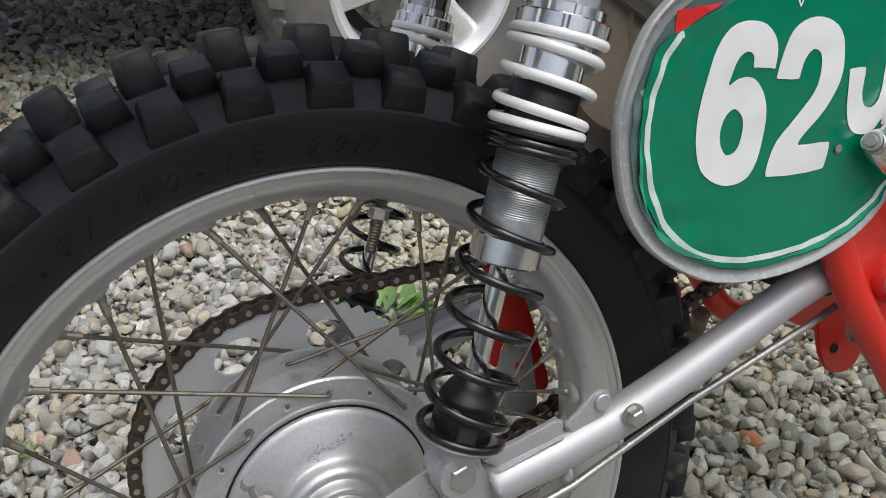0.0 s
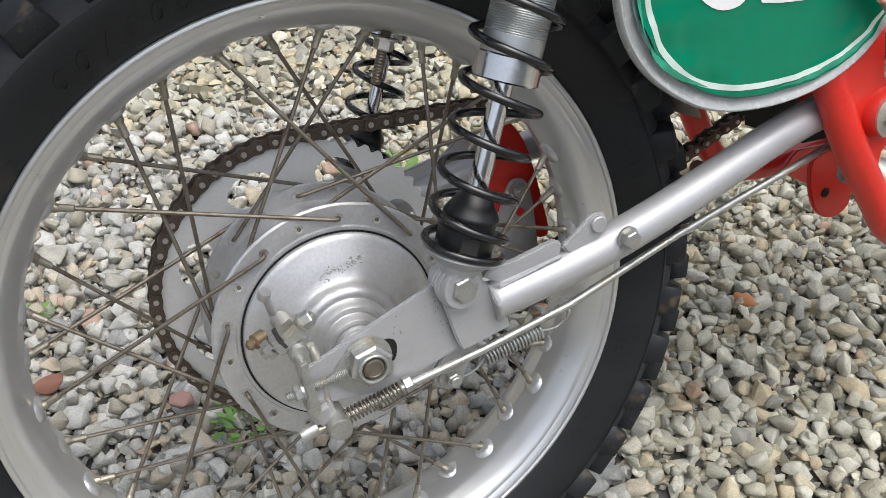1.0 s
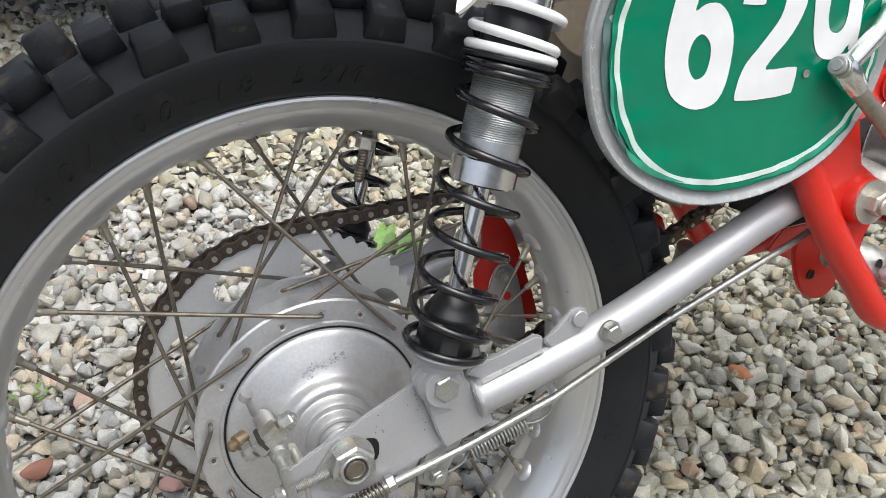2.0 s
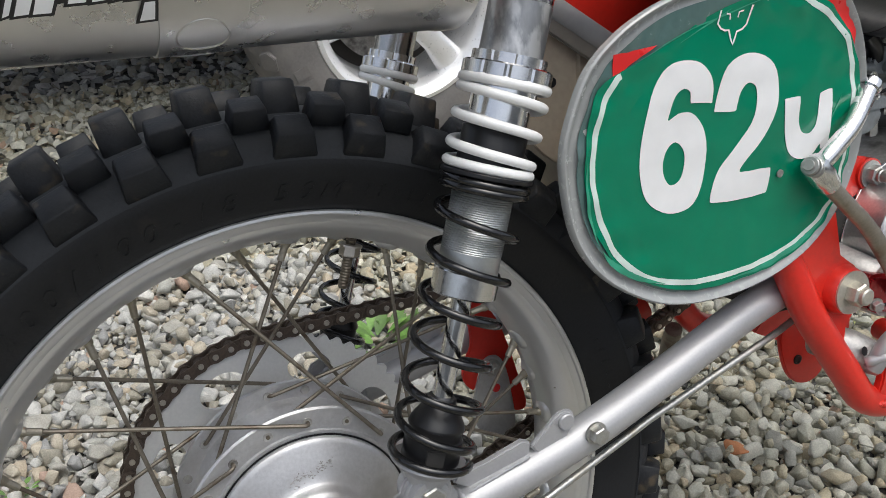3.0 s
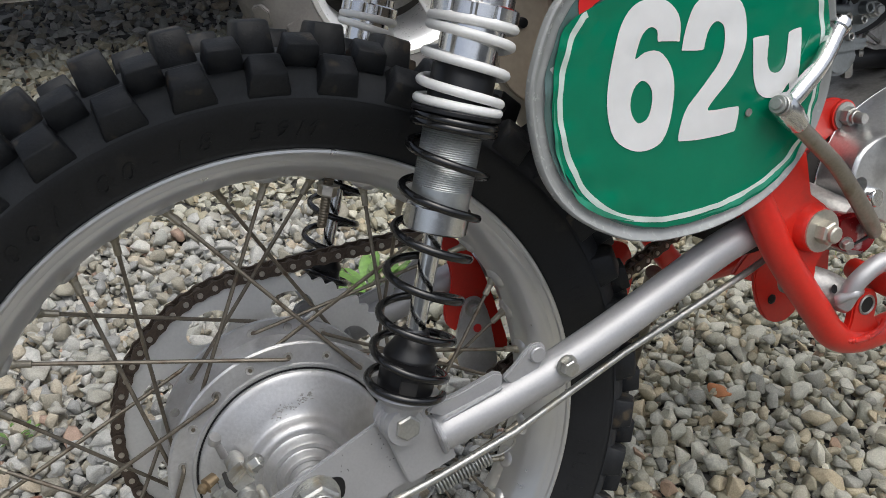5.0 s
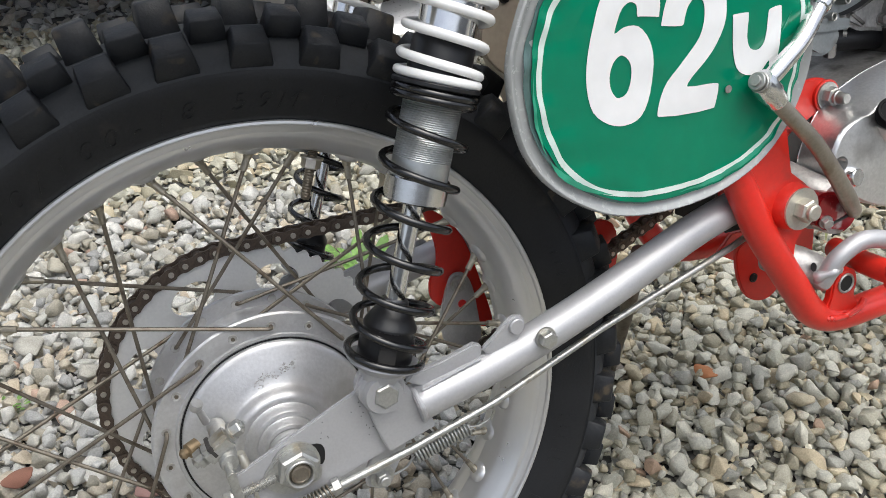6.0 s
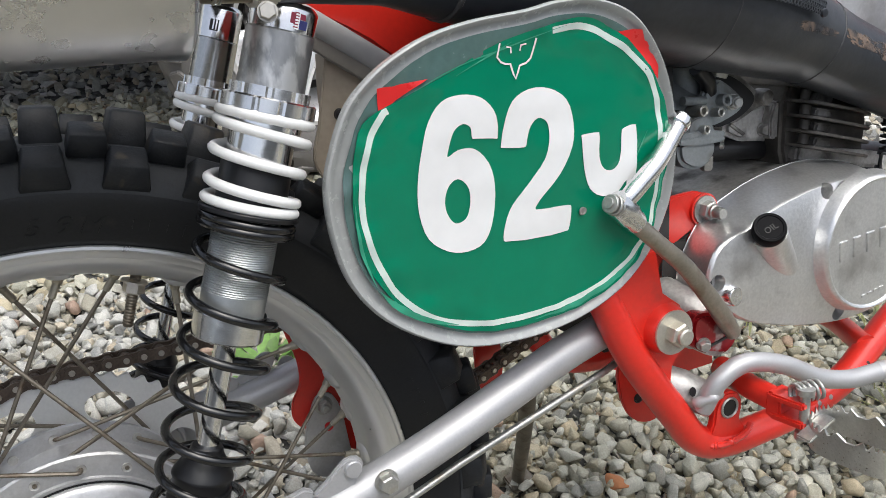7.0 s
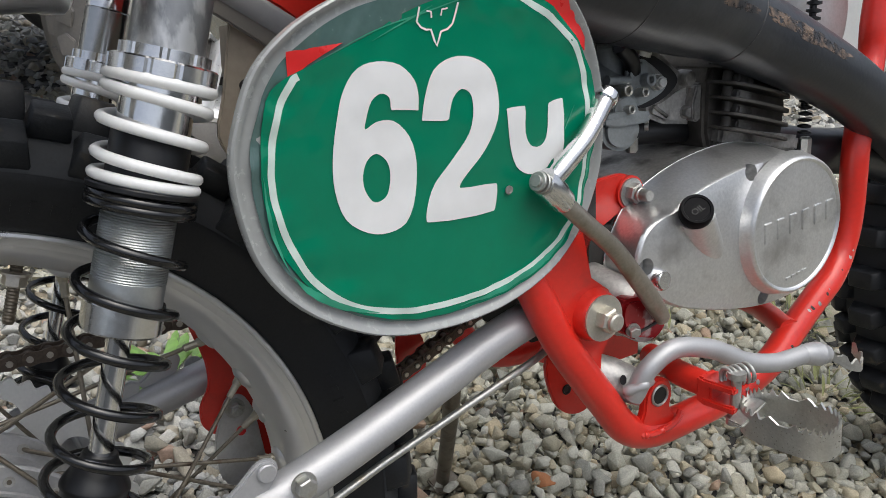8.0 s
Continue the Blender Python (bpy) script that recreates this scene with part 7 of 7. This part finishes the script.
# ---- gravel ----
def stone_material(name, tint):
    """Crushed stone: a colour for each stone, mottled at two scales."""
    m = bpy.data.materials.new(name)
    m.use_nodes = True
    n, l = m.node_tree.nodes, m.node_tree.links
    geo, ramp, rnd = n.new("ShaderNodeNewGeometry"), n.new("ShaderNodeValToRGB"), n.new("ShaderNodeMath")
    cols = [(0.0, (0.352, 0.342, 0.300)), (0.15, (0.440, 0.438, 0.412)), (0.29, (0.275, 0.277, 0.268)), (0.42, (0.412, 0.370, 0.292)), (0.54, (0.435, 0.434, 0.408)), (0.66, (0.300, 0.282, 0.228)), (0.77, (0.352, 0.352, 0.318)), (0.87, (0.420, 0.362, 0.275)), (0.92, (0.530, 0.520, 0.478)), (0.982, (0.345, 0.245, 0.190))]
    ramp.color_ramp.interpolation = "CONSTANT"
    for k, (pos, c) in enumerate(cols):
        e = ramp.color_ramp.elements[k] if k < 2 else ramp.color_ramp.elements.new(pos)
        e.position, e.color = pos, (*c, 1)
    obj_info = n.new("ShaderNodeObjectInfo")
    rnd.operation = "ADD"
    frac = n.new("ShaderNodeMath")
    frac.operation = "FRACT"
    l.new(geo.outputs["Random Per Island"], rnd.inputs[0]), l.new(obj_info.outputs["Random"], rnd.inputs[1])
    l.new(rnd.outputs[0], frac.inputs[0]), l.new(frac.outputs[0], ramp.inputs[0])
    nz, nf = n.new("ShaderNodeTexNoise"), n.new("ShaderNodeTexNoise")
    nz.inputs["Scale"].default_value, nz.inputs["Detail"].default_value = 60, 6
    nf.inputs["Scale"].default_value, nf.inputs["Detail"].default_value = 500, 6
    for t_ in (nz, nf):
        l.new(geo.outputs["Position"], t_.inputs["Vector"])
    sm = n.new("ShaderNodeMath")
    sm.operation = "ADD"
    l.new(nz.outputs["Fac"], sm.inputs[0]), l.new(nf.outputs["Fac"], sm.inputs[1])
    mr = n.new("ShaderNodeMapRange")
    mr.inputs[1].default_value, mr.inputs[2].default_value, mr.inputs[3].default_value, mr.inputs[4].default_value = 0.62, 1.38, 0.70, 1.32
    l.new(sm.outputs[0], mr.inputs[0])
    vm = n.new("ShaderNodeVectorMath")
    vm.operation = "SCALE"
    warm = n.new("ShaderNodeVectorMath")
    warm.operation = "MULTIPLY"
    warm.inputs[1].default_value = tint
    l.new(ramp.outputs[0], warm.inputs[0])
    l.new(warm.outputs[0], vm.inputs[0]), l.new(mr.outputs[0], vm.inputs["Scale"])
    ps = n["Principled BSDF"]
    l.new(vm.outputs[0], ps.inputs["Base Color"])
    ps.inputs["Roughness"].default_value = 0.70
    bp = n.new("ShaderNodeBump")
    bp.inputs["Strength"].default_value, bp.inputs["Distance"].default_value = 0.6, 0.0020
    l.new(nf.outputs["Fac"], bp.inputs["Height"])
    l.new(bp.outputs[0], ps.inputs["Normal"])
    return m


STONE = stone_material("gravel_stone", (1.06, 1.05, 1.04))
STONE_OLIVE = stone_material("weathered_gravel_stone", (1.07, 1.045, 0.93))


def stone_shape(seed, fine):
    """An angular crushed stone of unit size: the hull of a few scattered points, edges worn."""
    g_ = np.random.default_rng(seed)
    b = bmesh.new()
    for _ in range(13 if fine else 11):
        v = g_.normal(size=3)
        v /= np.linalg.norm(v)
        b.verts.new(Vector(v * g_.uniform(0.42, 0.56)))
    hull = bmesh.ops.convex_hull(b, input=list(b.verts))
    bmesh.ops.delete(b, geom=[v for v in b.verts if not v.link_faces], context="VERTS")
    bmesh.ops.dissolve_limit(b, angle_limit=radians(16), verts=list(b.verts), edges=list(b.edges))
    if fine:
        bmesh.ops.bevel(b, geom=list(b.edges), offset=0.05, segments=1, affect="EDGES", clamp_overlap=True)
    bmesh.ops.triangulate(b, faces=list(b.faces))
    bmesh.ops.recalc_face_normals(b, faces=b.faces)
    me = bpy.data.meshes.new("stone")
    b.to_mesh(me), b.free()
    me.materials.append(STONE)
    me.shade_smooth()
    me.set_sharp_from_angle(angle=radians(56))
    return me


shapes_fine = [stone_shape(k, True) for k in range(24)]
shapes = [stone_shape(60 + k, False) for k in range(16)]
rng = np.random.default_rng(11)


def scatter(x0, x1, y0, y1, size, layers=2):
    """Stones on a shaken grid, in layers, so that they lie beside one another."""
    items = []
    for k in range(layers):
        p_ = size * (0.86, 1.10, 1.55)[k]
        gx = np.arange(x0, x1, p_)
        gy = np.arange(y0, y1, p_ * 0.87)
        for row, y in enumerate(gy):
            for x in gx:
                if k == 2 and rng.uniform() < 0.35:
                    continue
                s_ = p_ * float(np.clip(rng.lognormal(0.0, 0.30), 0.50, 1.65)) * (1.0, 0.95, 0.72)[k]
                items.append((x + (row % 2) * p_ / 2 + rng.normal(0, 0.26 * p_), y + rng.normal(0, 0.26 * p_), (-0.010, 0.0, 0.010)[k] + rng.normal(0, 0.0028), s_))
    return items


def stone_matrix(x, y, z, s_):
    e = Euler((rng.normal(0, 0.5), rng.normal(0, 0.5), rng.uniform(0, 6.283)))
    return Matrix.LocRotScale((x, y, z), e, (s_ * rng.uniform(1.0, 1.4), s_ * rng.uniform(0.8, 1.05), s_ * rng.uniform(0.6, 0.9)))


def stone_bed(name, items, shapes_, label, material=STONE):
    """Many stones joined into one mesh."""
    verts, faces, base_n = [], [], 0
    tables = []
    for me in shapes_:
        v = np.empty(len(me.vertices) * 3)
        me.vertices.foreach_get("co", v)
        f = np.empty(len(me.polygons) * 3, dtype=np.int64)
        me.polygons.foreach_get("vertices", f)
        tables.append((v.reshape(-1, 3), f.reshape(-1, 3)))
    for it in items:
        v, f = tables[int(rng.integers(len(tables)))]
        m = np.array(stone_matrix(*it))
        verts.append(v @ m[:3, :3].T + m[:3, 3])
        faces.append(f + base_n)
        base_n += len(v)
    me = bpy.data.meshes.new(name)
    allv, allf = np.concatenate(verts), np.concatenate(faces)
    me.vertices.add(len(allv))
    me.vertices.foreach_set("co", allv.ravel())
    me.loops.add(allf.size)
    me.loops.foreach_set("vertex_index", allf.ravel().astype(np.int32))
    me.polygons.add(len(allf))
    me.polygons.foreach_set("loop_start", np.arange(0, allf.size, 3, dtype=np.int32))
    me.update(calc_edges=True)
    me.materials.append(material)
    me.shade_smooth()
    me.set_sharp_from_angle(angle=radians(56))
    return tagged(new(name, me), label, "gravel", kind="stuff")


SIZE = 0.0222
near = scatter(-0.35, 1.25, -0.32, 0.95, SIZE, 3)
mid_zone = scatter(-0.80, 2.0, 0.95, 2.1, SIZE * 1.1, 2) + scatter(1.25, 2.2, -0.4, 0.95, SIZE * 1.1, 2) + scatter(-0.9, -0.35, -0.05, 0.95, SIZE * 1.1, 2) + scatter(-0.9, 1.25, -0.9, -0.32, SIZE * 1.4, 1)
far_zone = scatter(-1.4, 5.5, 2.1, 5.0, 0.040, 1) + scatter(2.0, 5.5, -0.3, 2.1, 0.036, 1)
stone_bed("gravel", [it for it in near if it[0] < 0.33], shapes_fine, "pale grey crushed gravel stones")
stone_bed("gravel", [it for it in near if it[0] >= 0.33], shapes_fine, "weathered olive-grey crushed gravel stones", STONE_OLIVE)
# small stones that fill the gaps beneath
filler = scatter(-0.35, 1.25, -0.32, 0.95, SIZE * 0.78, 1)
stone_bed("gravel", [it for it in filler if it[0] < 0.33], shapes, "small pale grey gravel stones")
stone_bed("gravel", [it for it in filler if it[0] >= 0.33], shapes, "small olive-grey gravel stones", STONE_OLIVE)
stone_bed("gravel", mid_zone, shapes, "grey and beige crushed gravel stones", STONE_OLIVE)
stone_bed("gravel", far_zone, shapes[:8], "grey gravel stones farther off")
# loose stones on top, beside the wheel
shapes_olive = []
for me in shapes_fine:
    shapes_olive.append(me.copy())
    shapes_olive[-1].materials.clear()
    shapes_olive[-1].materials.append(STONE_OLIVE)
for k in range(280):
    x, y = rng.uniform(0.36, 1.05), rng.uniform(0.02, 0.62)
    s_ = 0.0215 * float(np.clip(rng.lognormal(0, 0.25), 0.6, 1.5))
    o = new("stone", shapes_olive[k % 24])
    o.parent = ground
    o.matrix_local = stone_matrix(x, y, 0.016 + 0.1 * s_, s_)

# fallen leaf pieces and odd stones
BRICKISH = mat("orange_brick_chip", (0.42, 0.17, 0.07), 0.8, 0, 0.2, 60, 0.3, 400)
ROSE = mat("rose_pebble", (0.36, 0.21, 0.18), 0.75, 0, 0.15, 60, 0.2, 400)
RUST = mat("brown_stone", (0.24, 0.11, 0.075), 0.8, 0, 0.2, 60, 0.2, 400)


def odd_stone(bx, by, bz, size, material, label):
    me = shapes_fine[int(rng.integers(24))].copy()
    me.materials.clear()
    me.materials.append(material)
    p_ = bike.matrix_world @ Vector((bx, by, bz))
    o_ = tagged(new("pebble", me), label, "stone")
    o_.matrix_world = Matrix.LocRotScale((p_.x, p_.y, 0.020), Euler((0.1, 0.1, rng.uniform(0, 6))), (size * 1.3, size * 0.9, size * 0.6))


odd_stone(0.6310, 0.2090, -0.2640, 0.034, BRICKISH, "orange brick chip lying on the gravel")
odd_stone(-0.1054, 0.2909, -0.2418, 0.036, ROSE, "rose-coloured pebble lying on the gravel")
odd_stone(-0.2400, 0.3700, -0.2250, 0.034, RUST, "dark brown stone lying on the gravel")


def weed(x, y, blades, spread, size, name="weed", label="small green weed growing in the gravel", material=LEAF, slim=1.0):
    b = bmesh.new()
    for _ in range(blades):
        a = rng.uniform(0, 6.283)
        r = spread * math.sqrt(rng.uniform(0, 1))
        bx, by = r * math.cos(a), r * math.sin(a)
        h, w = size * rng.uniform(0.5, 1.2), slim * size * rng.uniform(0.20, 0.42)
        d = Vector((math.cos(a + rng.uniform(-1, 1)), math.sin(a + rng.uniform(-1, 1)), 0))
        sd = Vector((-d.y, d.x, 0))
        o_ = Vector((bx, by, 0.012))
        pts = [(0, 0.25), (0.35, 1.0), (0.75, 0.8), (1.0, 0.05)]
        lv = []
        for f, ww in pts:
            c = o_ + d * h * f * 0.8 + Vector((0, 0, h * (0.75 * f - 0.35 * f * f)))
            lv.append((b.verts.new(c - sd * w * ww * 0.5), b.verts.new(c + Vector((0, 0, -0.08 * w))), b.verts.new(c + sd * w * ww * 0.5)))
        for q0, q1 in zip(lv, lv[1:]):
            b.faces.new((q0[0], q0[1], q1[1], q1[0]))
            b.faces.new((q0[1], q0[2], q1[2], q1[1]))
    o = link_mesh(name, b, material)
    o.location = (x, y, 0)
    return tagged(o, label, "plant", kind="stuff")


weed(0.292, 0.585, 46, 0.050, 0.050)
weed(-0.045, 0.178, 46, 0.030, 0.022)
weed(-0.25, 0.45, 14, 0.02, 0.014)
weed(1.457, 0.254, 50, 0.060, 0.030)
for gx, gy, gn, gs in ((1.301, 0.275, 34, 0.055), (1.155, 0.097, 40, 0.050), (1.060, 0.340, 12, 0.060), (0.960, 0.480, 22, 0.030)):
    weed(gx, gy, gn, 0.055, gs, "grass_tuft", "sparse yellow-green grass blades in the gravel", DRY_GRASS, 0.22)

# ---- gravel all round, farther off ----
outer = scatter(-3.0, 5.5, -3.0, -0.9, 0.046, 1) + scatter(-3.0, -0.9, -0.9, 5.0, 0.046, 1) + scatter(1.25, 5.5, -0.9, -0.3, 0.042, 1) + scatter(-0.9, -0.35, -0.9, -0.05, 0.036, 1) + scatter(-1.4, -0.8, 0.9, 2.1, 0.036, 1)
stone_bed("gravel", outer, shapes[:8], "grey gravel stones round the yard", STONE_OLIVE)
